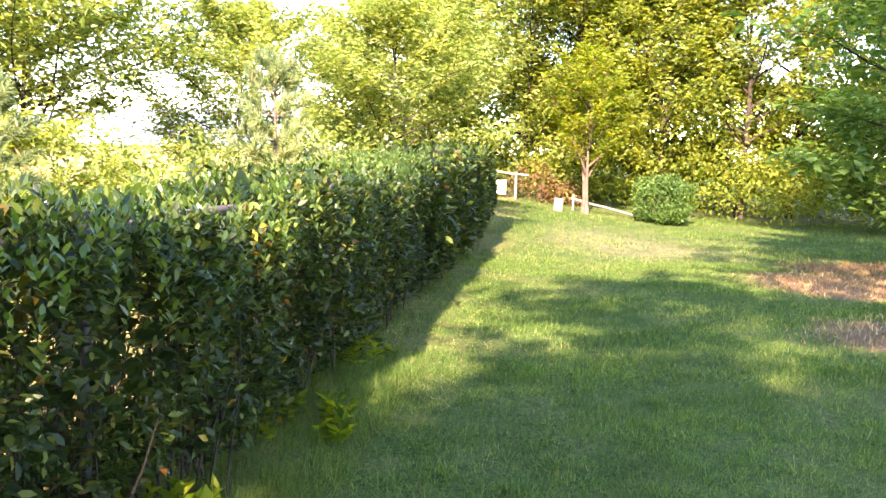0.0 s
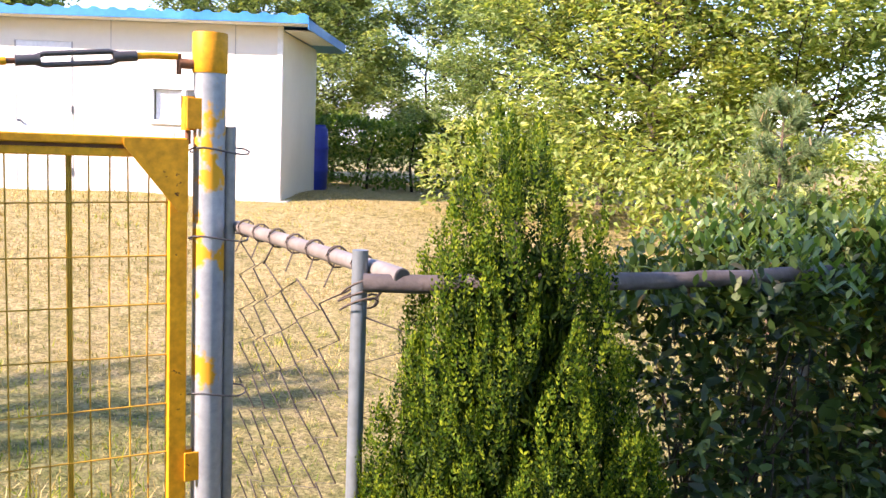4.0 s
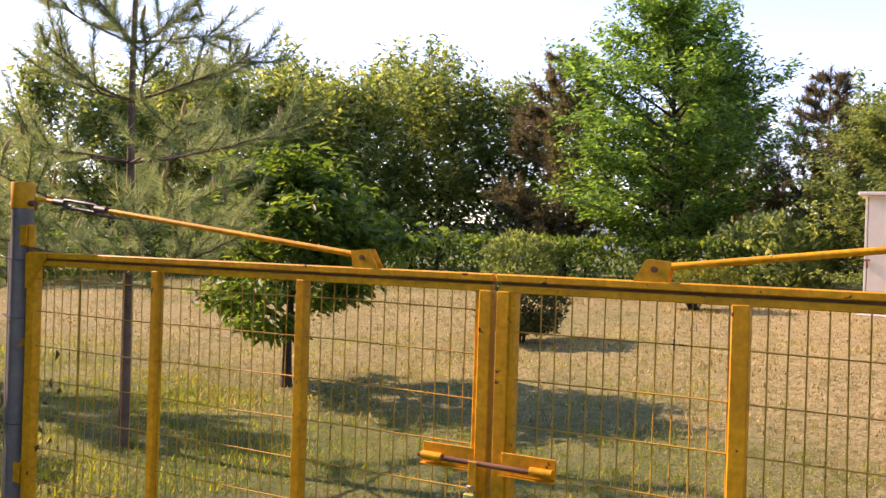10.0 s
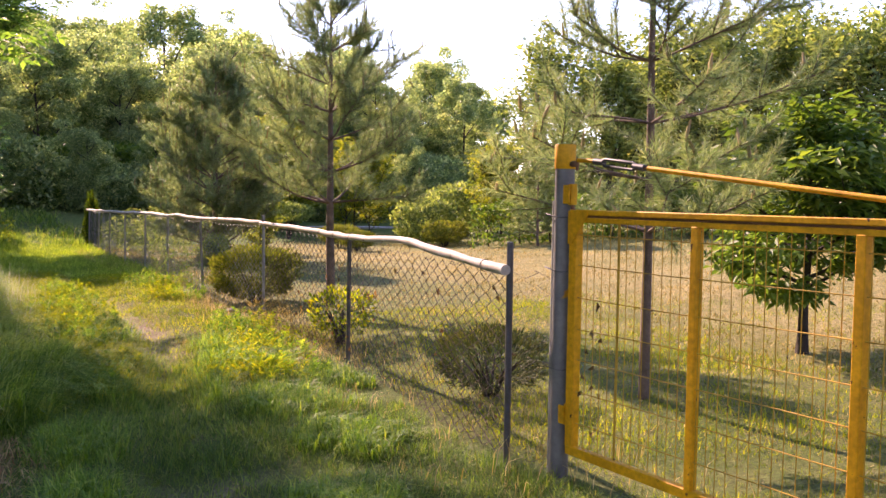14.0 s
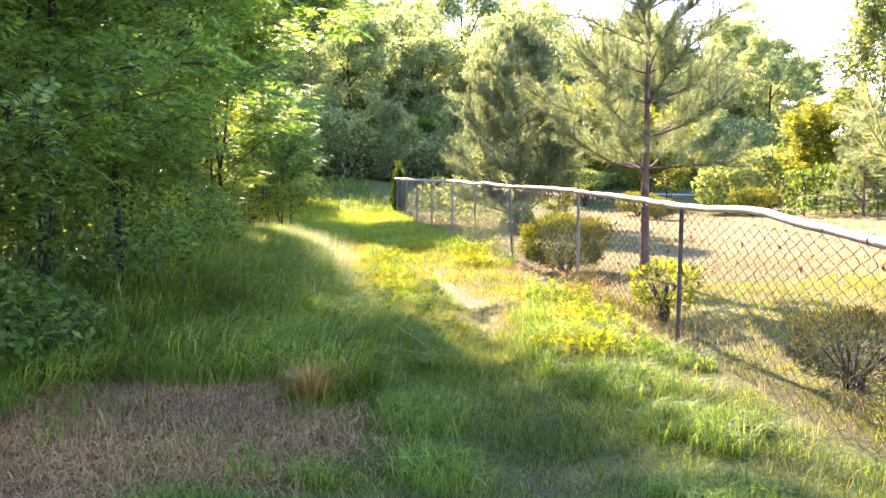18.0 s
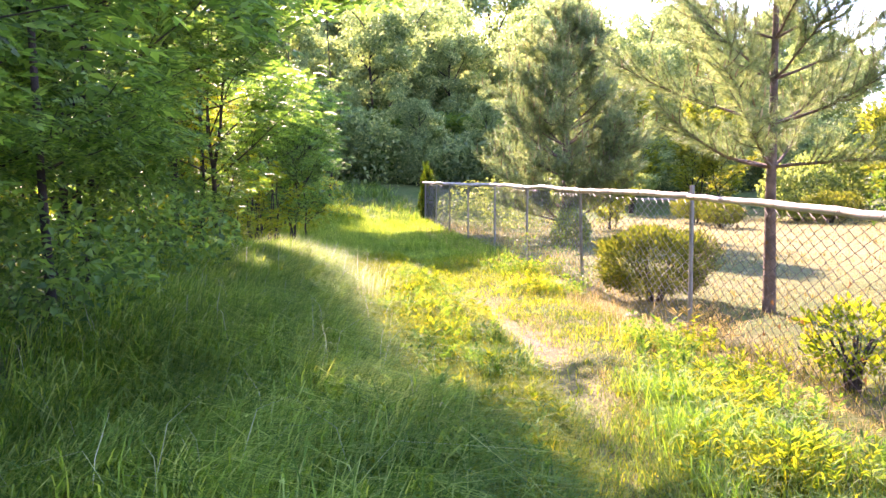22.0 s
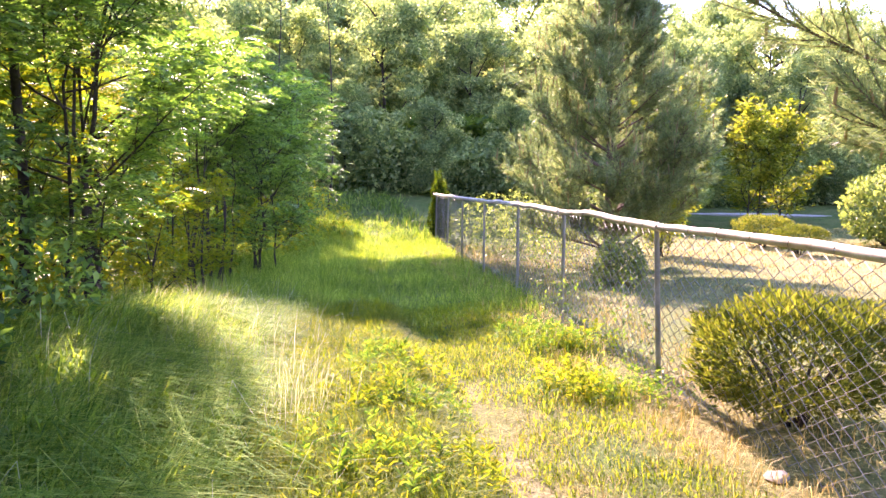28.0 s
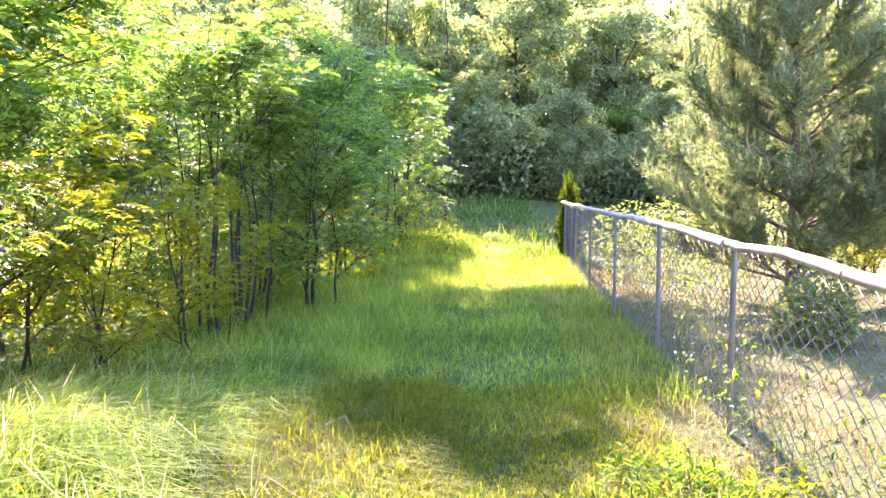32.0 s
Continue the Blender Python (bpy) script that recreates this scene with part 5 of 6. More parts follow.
far_hedge("long clipped green hedge along the back of the meadow", [(-20.6, -17.5), (-22.6, -12), (-23.0, -6), (-22.4, -2.8), (-20.3, 1.0), (-19.6, 3.2)], 16000, 0.5, 1.15, 0.13, 0.07, 160, M_dark)
far_hedge("dark shaded hedge behind the shed", [(-13.8, 9.8), (-11.2, 11.4), (-8.4, 12.6)], 9000, 0.5, 1.15, 0.10, 0.055, 161, M_dark)

# added dark backing: its leaf colour gives shaded gaps between the lawn-end trees
far_hedge("tall leafy thicket added behind the lawn's end as dark shaded gaps", [(-3, 30), (6, 30), (14, 27.5), (20, 22), (21, 12)], 15000, 1.0, 3.6, 0.30, 0.16, 162, M_dark)
far_hedge("low dark thicket far behind the meadow", [(-33, -24), (-35, -12), (-35, 2), (-31, 13)], 12000, 1.0, 2.8, 0.32, 0.18, 163, M_dark)

# ---- pines along the fence ----
pine1 = build_pine("young sparse pine with long shoots behind the gate", 171, 4.3, 1.15, 1.15, 0.035, 0.38, 32, 0.12, 0.85, 0.12, 0.0023, 0.05, 0.25)
put(pine1, [(-6.44, -4.03, 1.12, 20)])
pine2 = build_pine("open pine with a bare reddish trunk beside the fence", 172, 4.3, 1.50, 1.42, 0.060, 0.40, 26, 0.12, 1.9, 0.11, 0.0026, 0.16, 0.35)
put(pine2, [(-8.47, -9.9, 1, 0)])
pine3 = build_pine("dense grey-green pine with pale upright shoots behind the fence", 173, 5.0, 2.0, 0.35, 0.075, 0.33, 14, 0.22, 2.5, 0.12, 0.0060, 0.22, 0.55)
put(pine3, [(-13.1, -19.4, 1, 0)])
small_pine = build_pine("small pale pine above the hedge", 174, 2.3, 0.55, 0.3, 0.03, 0.22, 15, 0.08, 1.3, 0.10, 0.006)
put(small_pine, [(-1.75, 9.4, 1, 0), (-3.3, 6.6, 0.8, 50), (-20.5, -15.2, 1.25, 130)])

# ---- round-headed small tree and bushes on the meadow ----
w, at_, wy = grow(180, 2.2, 1.1, 0.30, 26, 7, 0.06, round_top, 0.1, 0.2)
put(tree("small_tree", "low round tree with drooping green leaves on the meadow", "tree", w, leaves_on("crown", 181, at_, wy, 12, 0.08, 0.14, 0.055, 0.6), M_bark, M_dark), [(-9.5, -3.98, 1, 0)])


def ball_bush(name, label, seed, rx, ry, H, stem, n, L, W, leaf, group="", twiggy=0.0):
    """A clipped bush: short stems fanning out under a domed, uneven cushion of leaves."""
    rng = rng_of(seed)
    g = thing(name, label, "bush", group=group)
    wood = Pile()
    for k in range(9):
        a = k * 0.7 + rng.uniform(-0.3, 0.3)
        q = rng.uniform(0.3, 0.75)
        wood.tube([(0.03 * math.cos(a), 0.03 * math.sin(a), -0.05), (0.35 * q * rx * math.cos(a), 0.35 * q * ry * math.sin(a), stem + 0.05), (q * rx * math.cos(a), q * ry * math.sin(a), stem + 0.5 * (H - stem))], [0.022, 0.016, 0.006], 5, False)
    part("stem", wood.mesh("stem"), M_bark, g)
    d = unit(rng.normal(0, 1, (n, 3)))
    c = np.array([0, 0, (H + stem) / 2])
    r = np.clip(1 - np.abs(rng.normal(0, 0.16, n)), 0.2, 1.1) + 0.13 * np.sin(d[:, 0] * 5 + seed) * np.sin(d[:, 1] * 4 + d[:, 2] * 3 + 1) + 0.09 * np.sin(d[:, 0] * 11 + seed) * np.sin(d[:, 1] * 10 + d[:, 2] * 8) + twiggy * 0.12 * rng.random(n) ** 3
    ex = np.sign(d[:, 2]) * np.abs(d[:, 2]) ** 0.7
    base = c + np.stack([d[:, 0] * rx, d[:, 1] * ry, ex * (H - stem) / 2], 1) * r[:, None]
    al = d * (0.5 + twiggy) + rng.normal(0, 0.55, (n, 3)) + [0, 0, 0.3 + 0.6 * twiggy]
    s = rng.uniform(0.6, 1.25, n)
    part("foliage", leaf_mesh("foliage", base, al, d + rng.normal(0, 0.5, (n, 3)), L * s, W * s), leaf, g)
    return g


put(ball_bush("round_bush", "clipped round bush on a short stem in dry grass", 190, 0.72, 0.72, 0.85, 0.18, 5200, 0.07, 0.03, M_olive, "clipped bushes on the meadow"), [(-16.4, 0.6, 0.95, 40), (-19.4, -22.0, 0.9, 10), (-18.3, -20.0, 0.75, 70), (-21.0, -19.0, 1.0, 99)])
put(ball_bush("round_bush", "round clipped dark bush on a short trunk in the meadow", 189, 0.56, 0.56, 0.88, 0.16, 7000, 0.06, 0.026, M_brownleaf, "clipped bushes on the meadow"), [(-12.35, -1.85, 1, 0)])
put(ball_bush("clipped_bush", "low olive-yellow clipped bush behind the wire netting", 191, 0.60, 0.55, 0.80, 0.14, 13000, 0.055, 0.014, M_olive, "", 0.7), [(-8.15, -11.15, 1, 0)])
put(ball_bush("dark_shrub", "low dark prickly shrub with bare stems inside the fence", 192, 0.50, 0.46, 0.62, 0.12, 3600, 0.065, 0.010, M_brownleaf, "", 0.9), [(-5.75, -4.95, 0.85, 0)])
put(ball_bush("small_shrub", "small yellow-leaved shrub just inside the wire netting", 197, 0.32, 0.28, 0.58, 0.16, 900, 0.055, 0.026, M_weed, "", 0.8), [(-6.5, -7.5, 1, 0)])
put(ball_bush("green_bush", "bright green rounded bush at the back of the meadow", 194, 1.1, 1.0, 1.5, 0.1, 4500, 0.13, 0.06, M_slender, "bushes at the back of the meadow"), [(-21.8, -20.6, 1, 0), (-25, -22, 1.2, 50), (-20.2, 2.4, 1.2, 10), (-24.5, -9.0, 1.0, 120), (-21.4, -3.0, 0.85, 200)])
w, at_, wy = grow(195, 2.5, 1.15, 0.08, 30, 6, 0.03, round_top, 0.9, 0.8, 3)
put(tree("bright_shrub", "tall bright yellow-green shrub in the sun", "shrub", w, leaves_on("crown", 196, at_, wy, 9, 0.10, 0.14, 0.055, 0.1), M_bark, M_sunny, "bright shrubs on the meadow"), [(-24.0, -19.2, 1.1, 0), (-23.0, -29.5, 1.4, 80), (-15.6, -21.0, 0.6, 200), (-25.0, -27.5, 1.2, 140)])

# ---- locust trees along the path ----
B = []
for i, (H, R, st, clear, tr, per) in enumerate([(5.8, 2.1, 4, 0.16, 0.045, 6), (6.2, 2.3, 3, 0.10, 0.045, 6), (4.1, 1.1, 5, 0.52, 0.030, 2), (4.0, 1.3, 4, 0.16, 0.030, 2)]):
    w, at_, wy = grow(200 + i, H, R, clear, 36 if i != 2 else 19, 6, tr, round_top, 0.25, 0.4, st, 0.05)
    B.append(tree("locust_tree", "locust tree with fine feathery leaves and thin dark stems", "tree", w, fronds_on("crown", 210 + i, at_, wy, per, 0.13, 0.25, 6, 0.075, 0.034), M_bark, M_locust, "locust trees beside the path"))
put(B[0], [(-0.75, -8.9, 1.0, 0), (-2.6, -13.7, 0.9, 120), (-1.1, -13.8, 1.15, 200), (-4.55, -15.2, 0.72, 260), (0.3, -11.6, 1.1, 300)])
put(B[1], [(-1.6, -11.3, 0.92, 0), (-2.5, -16.0, 0.8, 90), (1.3, -9.6, 1.2, 230)])
put(B[2], [(-6.4, -19.7, 0.8, 80), (-6.7, -20.2, 0.95, 170), (-6.1, -21.2, 1.0, 310), (-4.4, -19.6, 1.0, 15), (-9.6, -26.2, 1.15, 100)])
put(B[3], [(-7.6, -20.8, 0.76, 0), (-7.2, -22.4, 0.95, 90), (-8.6, -24.2, 1.0, 200), (-5.3, -20.2, 0.8, 300), (-10.9, -29.0, 1.2, 220), (-8.0, -26.0, 1.1, 55)])

# sunlit saplings: the yellow of the light is in the leaf colour
w, at_, wy = grow(205, 2.9, 0.95, 0.12, 20, 4, 0.022, round_top, 0.3, 0.5, 3, 0.08)
put(tree("locust_sapling", "young locust, large compound leaves coloured yellow-green as if sunlit", "tree", w, fronds_on("crown", 215, at_, wy, 2, 0.06, 0.26, 6, 0.065, 0.032), M_bark, M_yellow, "locust saplings in the sun"), [(-4.95, -17.0, 1.0, 0), (-5.35, -17.6, 0.6, 90), (-3.9, -16.6, 0.9, 200), (-6.2, -18.3, 0.55, 310)])

# added shade casters: crowns stay outside the view, placed by where shadows fall
w, at_, wy = grow(203, 9.4, 3.2, 0.30, 28, 6, 0.05, round_top, 0.25, 0.4)
tall = tree("locust_tree", "tall locust tree added to shade lawn and path, crown out of view", "tree", w, fronds_on("crown", 213, at_, wy, 2, 0.20, 0.30, 3, 0.20, 0.09), M_bark, M_locust, "locust trees beside the path")
put(tall, [(-0.3, -5.2, 1.0, 0), (2.6, -5.0, 0.8, 110), (5.0, -5.6, 1.05, 220), (-1.4, -10.4, 1.0, 60), (-4.1, -15.4, 1.0, 190), (4.2, 2.4, 1.0, 160), (7.2, 3.6, 1.1, 300)])

# more added shade casters, crown kept high so low sun passes beneath
w, at_, wy = grow(204, 9.2, 2.2, 0.62, 26, 6, 0.03, round_top, 0.2, 0.35)
high = tree("locust_tree", "tall bare-stemmed locust tree added to cast shade, high crown out of view", "tree", w, fronds_on("crown", 214, at_, wy, 4, 0.20, 0.30, 3, 0.17, 0.075), M_bark, M_locust, "locust trees beside the path")
put(high, [(-4.0, -18.6, 1.0, 0), (-2.2, -10.9, 1.05, 45), (-12.8, -32.0, 1.0, 120), (-11.0, -30.6, 0.95, 20), (-3.6, -15.2, 0.95, 240), (-2.6, -17.2, 1.0, 80), (-4.7, -17.1, 1.05, 150)])

# undergrowth below the locust trees
def scrub(name, label, spots, n, L, W, mat, seed, per_h):
    rng = rng_of(seed)
    g = thing(name, label, "undergrowth", kind="stuff")
    spots = np.array(spots, float)
    k = rng.integers(0, len(spots), n)
    r, h = spots[k, 2], spots[k, 3]
    a, q = rng.uniform(0, 2 * np.pi, n), np.sqrt(rng.uniform(0, 1, n))
    x, y = spots[k, 0] + np.cos(a) * q * r, spots[k, 1] + np.sin(a) * q * r
    z = land(x, y) + h * rng.uniform(0.02, 1, n) ** per_h * (1 - 0.55 * q * q)
    base = np.stack([x, y, z], 1)
    al = np.stack([np.cos(a), np.sin(a), 0.2 + 0 * a], 1) * 0.6 + rng.normal(0, 0.6, (n, 3))
    s = rng.uniform(0.6, 1.3, n)
    part("foliage", leaf_mesh("foliage", base, al, rng.normal(0, 0.45, (n, 3)) + [0, 0, 1], L * s, W * s), mat, g)
    return g


scrub("undergrowth", "dark leafy undergrowth below the path-side trees", [(-0.6, -8.6, 1.0, 0.7), (0.8, -8.8, 1.3, 1.0), (-1.9, -10.6, 1.0, 1.0), (-2.8, -12.6, 1.1, 1.3), (-3.6, -14.4, 1.0, 1.2), (-0.9, -12.5, 1.6, 1.6), (2.4, -7.6, 1.4, 1.4)], 15000, 0.085, 0.045, M_locust, 220, 0.9)
# scrub leaves take the same yellow in place of sunlight
scrub("undergrowth", "scrub behind the thin stems, sunlit yellow-green put into its leaf colour", [(0.2, -12.0, 1.2, 1.8), (1.4, -13.5, 1.6, 2.2), (-1.0, -15.0, 1.4, 1.8), (-2.6, -18.0, 1.3, 1.4), (-4.6, -19.8, 1.2, 1.0), (-5.6, -20.8, 1.2, 1.0), (-6.4, -22.6, 1.4, 1.2), (-3.6, -17.8, 1.0, 0.9), (-8.2, -24.0, 1.3, 1.3), (-9.8, -27.0, 1.6, 1.6)], 18000, 0.09, 0.045, M_yellow, 221, 0.8)
scrub("vine_growth", "leafy saplings and vines climbing the wire netting", [(-6.75, -7.75, 0.26, 0.55), (-6.7, -7.6, 0.3, 0.45), (-9.3, -15.4, 0.28, 1.1), (-9.75, -16.4, 0.3, 1.05), (-10.4, -18.2, 0.35, 1.1), (-11.2, -20.2, 0.3, 1.0), (-8.5, -13.3, 0.2, 0.8), (-10.2, -17.4, 0.35, 0.9), (-7.75, -11.7, 0.22, 0.5), (-8.15, -12.7, 0.25, 0.65), (-8.75, -14.2, 0.25, 0.9), (-9.0, -14.8, 0.25, 0.7)], 1500, 0.042, 0.018, M_dark, 222, 0.7)
scrub("leafy_shrubs", "leafy shrubs inside the fence below the grey pine", [(-11.6, -17.2, 0.35, 0.7), (-12.6, -21.2, 1.0, 1.2), (-14.6, -21.5, 1.2, 1.4), (-13.6, -24.0, 1.0, 1.2), (-15.6, -24.8, 1.4, 1.6)], 6500, 0.08, 0.04, M_slender, 223, 0.7)

scrub("overgrown_shrubs", "pale overgrown shrubs behind the clipped hedge", [(-8.2, 8.8, 0.9, 1.6), (-6.6, 9.0, 0.9, 1.5), (-5.2, 9.2, 0.9, 1.7), (-3.8, 9.6, 0.8, 1.6), (-2.8, 10.4, 0.8, 1.5), (-1.9, 11.8, 0.8, 1.7), (-1.5, 13.4, 0.9, 1.6), (-1.2, 15.0, 0.9, 1.8), (-3.6, 7.4, 0.6, 1.2), (-2.4, 7.8, 0.6, 1.3)], 17000, 0.10, 0.045, M_broad, 224, 0.6)

# ---- woods at the end of the path and on the rise ----
F = []
for i, (H, R) in enumerate([(11.5, 3.4), (10.0, 3.1), (12.5, 3.2)]):
    g = thing("forest_tree", "tall leafy woodland tree at the end of the path", "tree", group="woodland behind the path")
    rng = rng_of(300 + i)
    wood = Pile()
    line = trunk_line(rng, H * 0.85, 0.05)
    wood.tube(line, np.linspace(0.15, 0.03, len(line)), 7)
    for k in range(9):
        l = curve_limb(rng, on_line(line, 0.25 + 0.08 * k), (math.cos(k * 2.4), math.sin(k * 2.4), 0.7), R * 0.85, 0.4)
        wood.tube(l, np.linspace(0.08, 0.015, len(l)), 5, False)
    part("trunk", wood.mesh("trunk"), M_bark, g)
    part("crown", lumps("crown", 310 + i, (0, 0, H * 0.52), (R, R, H * 0.48), 120, 0.85, 230, 0.23, 0.13), M_forest, g)
    F.append(g)
put(F[0], [(-8.5, -36, 0.65, 0), (-22, -40, 0.82, 50), (-33, -33, 0.74, 100), (-5, -40, 0.75, 150), (-40, -30, 0.6, 20), (7, -24, 0.9, 70), (-10.5, -46, 0.9, 200), (-24, -48, 1.0, 300), (-34, -45, 0.9, 240), (-15.5, -37.5, 0.5, 120), (-20.5, -34.5, 0.45, 10), (-27, -32.5, 0.42, 75), (-15, -42, 0.85, 33), (-28, -42, 1.02, 190), (-33, -40, 0.96, 260), (-14, -54, 1.46, 99), (-26, -54, 1.34, 44), (-37, -52, 0.75, 5), (-3, -57, 1.1, 8), (-17, -58, 1.4, 88), (-29.5, -57, 1.22, 188), (-38, -33, 0.9, 208), (-33, -62, 1.55, 17), (-45, -50, 1.35, 117), (-27, -63, 1.55, 217), (-31, -51, 1.5, 27), (-44.5, -41, 1.1, 157)])
put(F[1], [(-13.5, -43, 0.75, 0), (-26, -38, 1.06, 70), (-2, -36, 1.0, 140), (-37, -36, 0.78, 280), (-44, -24, 0.55, 330), (2, -26, 0.9, 10), (-7, -31.5, 0.42, 100), (-16, -47, 0.95, 30), (-29, -47, 0.9, 80), (-17.8, -35.2, 0.45, 220), (-24, -33.5, 0.5, 160), (-31, -30, 0.42, 290), (-11, -40, 0.75, 15), (-22, -44, 1.05, 65), (-36, -41, 0.9, 115), (-31, -41, 1.02, 205), (-20, -54, 1.59, 155), (-32, -52, 0.95, 15), (-6.5, -58, 1.46, 41), (-23, -58, 1.46, 141), (-34, -36, 0.96, 241), (-35, -55, 0.9, 61)])
put(F[2], [(-18, -40, 0.62, 0), (-29.5, -36, 0.86, 60), (-43, -38, 0.78, 180), (-3.5, -28, 0.40, 45), (-5, -47, 0.95, 10), (-20, -46, 0.9, 90), (-39, -43, 0.84, 130), (-12.2, -38.5, 0.55, 250), (-34.5, -28.5, 0.4, 20), (-24.5, -42, 0.8, 77), (-8, -42, 0.72, 177), (-17.5, -49, 0.95, 277), (-9, -53, 1.34, 37), (-23, -51, 1.22, 137), (-11.5, -58, 1.34, 91), (-26.5, -50, 1.1, 191), (-41, -34, 0.84, 291), (-39, -58, 1.5, 31), (-34.5, -49, 1.45, 71), (-40, -46.5, 1.3, 331), (-50, -45, 1.3, 131), (-31, -48, 1.0, 231)])
wl = thing("forest_understorey", "leafy understorey at the wood's edge", "undergrowth", kind="stuff")
rng = rng_of(330)
n = 45000
x = rng.uniform(-44, 4, n)
edge = np.interp(x, [-44, -36, -28, -20, -14, -11, -8, -3, 4], [-22, -27, -31, -33.5, -36, -34, -30, -25, -22])
y = edge - np.abs(rng.normal(0, 2.2, n))
z = land(x, y) + rng.uniform(0, 1, n) ** 0.8 * (2.0 + 0.9 * np.sin(x * 1.1) * np.sin(x * 0.37 + 1))
part("foliage", leaf_mesh("foliage", np.stack([x, y, z], 1), rng.normal(0, 1, (n, 3)) + [0, 0.5, 0], rng.normal(0, 0.5, (n, 3)) + [0, 0, 1], 0.22 * rng.uniform(0.6, 1.2, n), 0.12), M_forest, wl)

# deeper layer in the dark leaf colour, standing for shade under the trees
wl2 = thing("forest_understorey", "understorey at the end of the path, dark leaf colour for its shade", "undergrowth", kind="stuff")
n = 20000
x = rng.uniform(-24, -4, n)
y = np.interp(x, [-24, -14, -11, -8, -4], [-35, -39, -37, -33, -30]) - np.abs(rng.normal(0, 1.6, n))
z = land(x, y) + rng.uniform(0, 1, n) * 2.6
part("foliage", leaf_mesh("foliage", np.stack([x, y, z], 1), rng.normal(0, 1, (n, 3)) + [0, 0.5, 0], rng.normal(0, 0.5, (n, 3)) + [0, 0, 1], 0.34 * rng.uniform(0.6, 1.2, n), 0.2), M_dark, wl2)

# ---- trees round the lawn's far end ----
w, at_, wy = grow(340, 3.4, 1.25, 0.3, 26, 6, 0.06, round_top, 0.5, 0.6, 2)
put(tree("small_tree", "small brown-stemmed tree with sparse yellowing leaves", "tree", w, leaves_on("crown", 341, at_, wy, 9, 0.08, 0.13, 0.05, 0.2), M_pinebark, M_yellow), [(3.15, 20.6, 1.0, 0)])
put(ball_bush("green_bush", "dense round green bush at the end of the lawn", 342, 0.75, 0.7, 1.25, 0.05, 5200, 0.09, 0.045, M_dark), [(4.85, 20.3, 0.88, 0)])
w, at_, wy = grow(343, 6.5, 2.4, 0.05, 34, 8, 0.1, round_top, 0.2, 0.3)
lawn_tree = tree("broadleaf_tree", "dense dark-green tree overhanging the lawn's edge", "tree", w, leaves_on("crown", 344, at_, wy, 12, 0.14, 0.18, 0.09, 0.3), M_bark, M_dark, "trees beside the lawn")
put(lawn_tree, [(6.9, 12.6, 0.95, 0), (10.2, 19.5, 1.1, 100), (13.5, 11.0, 1.1, 200)])
w, at_, wy = grow(345, 6.8, 2.5, 0.08, 34, 8, 0.1, round_top, 0.3, 0.4)
put(tree("broadleaf_tree", "leafy yellow-green tree at the far end of the lawn", "tree", w, leaves_on("crown", 346, at_, wy, 12, 0.14, 0.17, 0.07, 0.25), M_bark, M_sunny, "trees at the lawn's end"), [(7.6, 23.5, 1.0, 0), (5.6, 24.2, 0.95, 40), (9.6, 25.5, 1.2, 60), (12.5, 25.5, 1.1, 150), (-0.4, 26.0, 1.1, 220), (3.6, 25.0, 1.0, 300), (16, 30, 1.3, 10), (17, 20, 1.2, 99)])
scrub("undergrowth", "sunlit leafy scrub under the trees at the lawn's end", [(7.4, 22.5, 1.6, 1.8), (9.5, 22.5, 1.8, 2.0), (1.2, 23.5, 1.5, 1.6), (3.4, 23.4, 1.6, 1.2), (12, 22, 2.0, 2.2), (11, 17, 1.6, 1.2), (6.2, 23.4, 1.4, 3.4), (8.4, 23.2, 1.6, 3.6), (10.4, 22.6, 1.6, 3.2), (4.6, 24.4, 1.4, 2.6), (2.2, 25.0, 1.5, 2.6), (0.2, 24.5, 1.5, 2.8)], 20000, 0.14, 0.065, M_sunny, 347, 0.6)
scrub("brown_scrub", "reddish-brown dead scrub behind the low fence", [(2.2, 22.6, 0.7, 1.0), (2.9, 22.3, 0.6, 0.7)], 1400, 0.12, 0.05, M_red, 348, 0.8)

put(ball_bush("standard_tree", "small flat-topped tree on a pale stem at the meadow's back", 198, 0.85, 0.8, 1.35, 0.72, 3600, 0.09, 0.045, M_slender), [(-20.9, -26.4, 1, 0)])
strip = tagged(part("concrete_strip", box_bm(14.0, 1.3, 0.10, (0, 0, 0), 0.02), M_concrete), "pale concrete strip along the back of the meadow", "pavement", kind="structure")
strip.matrix_basis = pose(-27.0, -29.5, zat(-27.0, -29.5) + 0.03, 0, 0, -38)
low = thing("film_tunnel", "low white plastic film tunnel beyond the thin stems", "tunnel", pose(-4.15, -21.2, zat(-4.15, -21.2) - 0.02, 0, 0, 8))
bow = np.linspace(0, math.pi, 13)
rows = [np.stack([np.cos(bow) * 0.55, 0 * bow - y, np.sin(bow) * (0.50 + 0.03 * math.sin(y * 3))], 1) for y in np.linspace(0, 4, 9)]
i = (np.arange(8)[:, None] * 13 + np.arange(12)[None]).ravel()
part("film", np_mesh("film", np.concatenate(rows), np.stack([i, i + 1, i + 14, i + 13], 1), True), M_film, low)
for y in (0.0, 1.0, 2.0, 3.0, 4.0):
    part("hoop", Pile().tube(np.stack([np.cos(bow) * 0.565, 0 * bow - y, np.sin(bow) * 0.535], 1), 0.012, 5, False).mesh("hoop"), M_galv, low)

# film greenhouse far behind the shed's hedge
gh = thing("greenhouse", "pale film-covered tunnel greenhouse far behind the hedge", "greenhouse", pose(-32.0, 27.3, zat(-32, 27.3) - 0.05, 0, 0, 48))
ang = np.linspace(0, math.pi, 19)
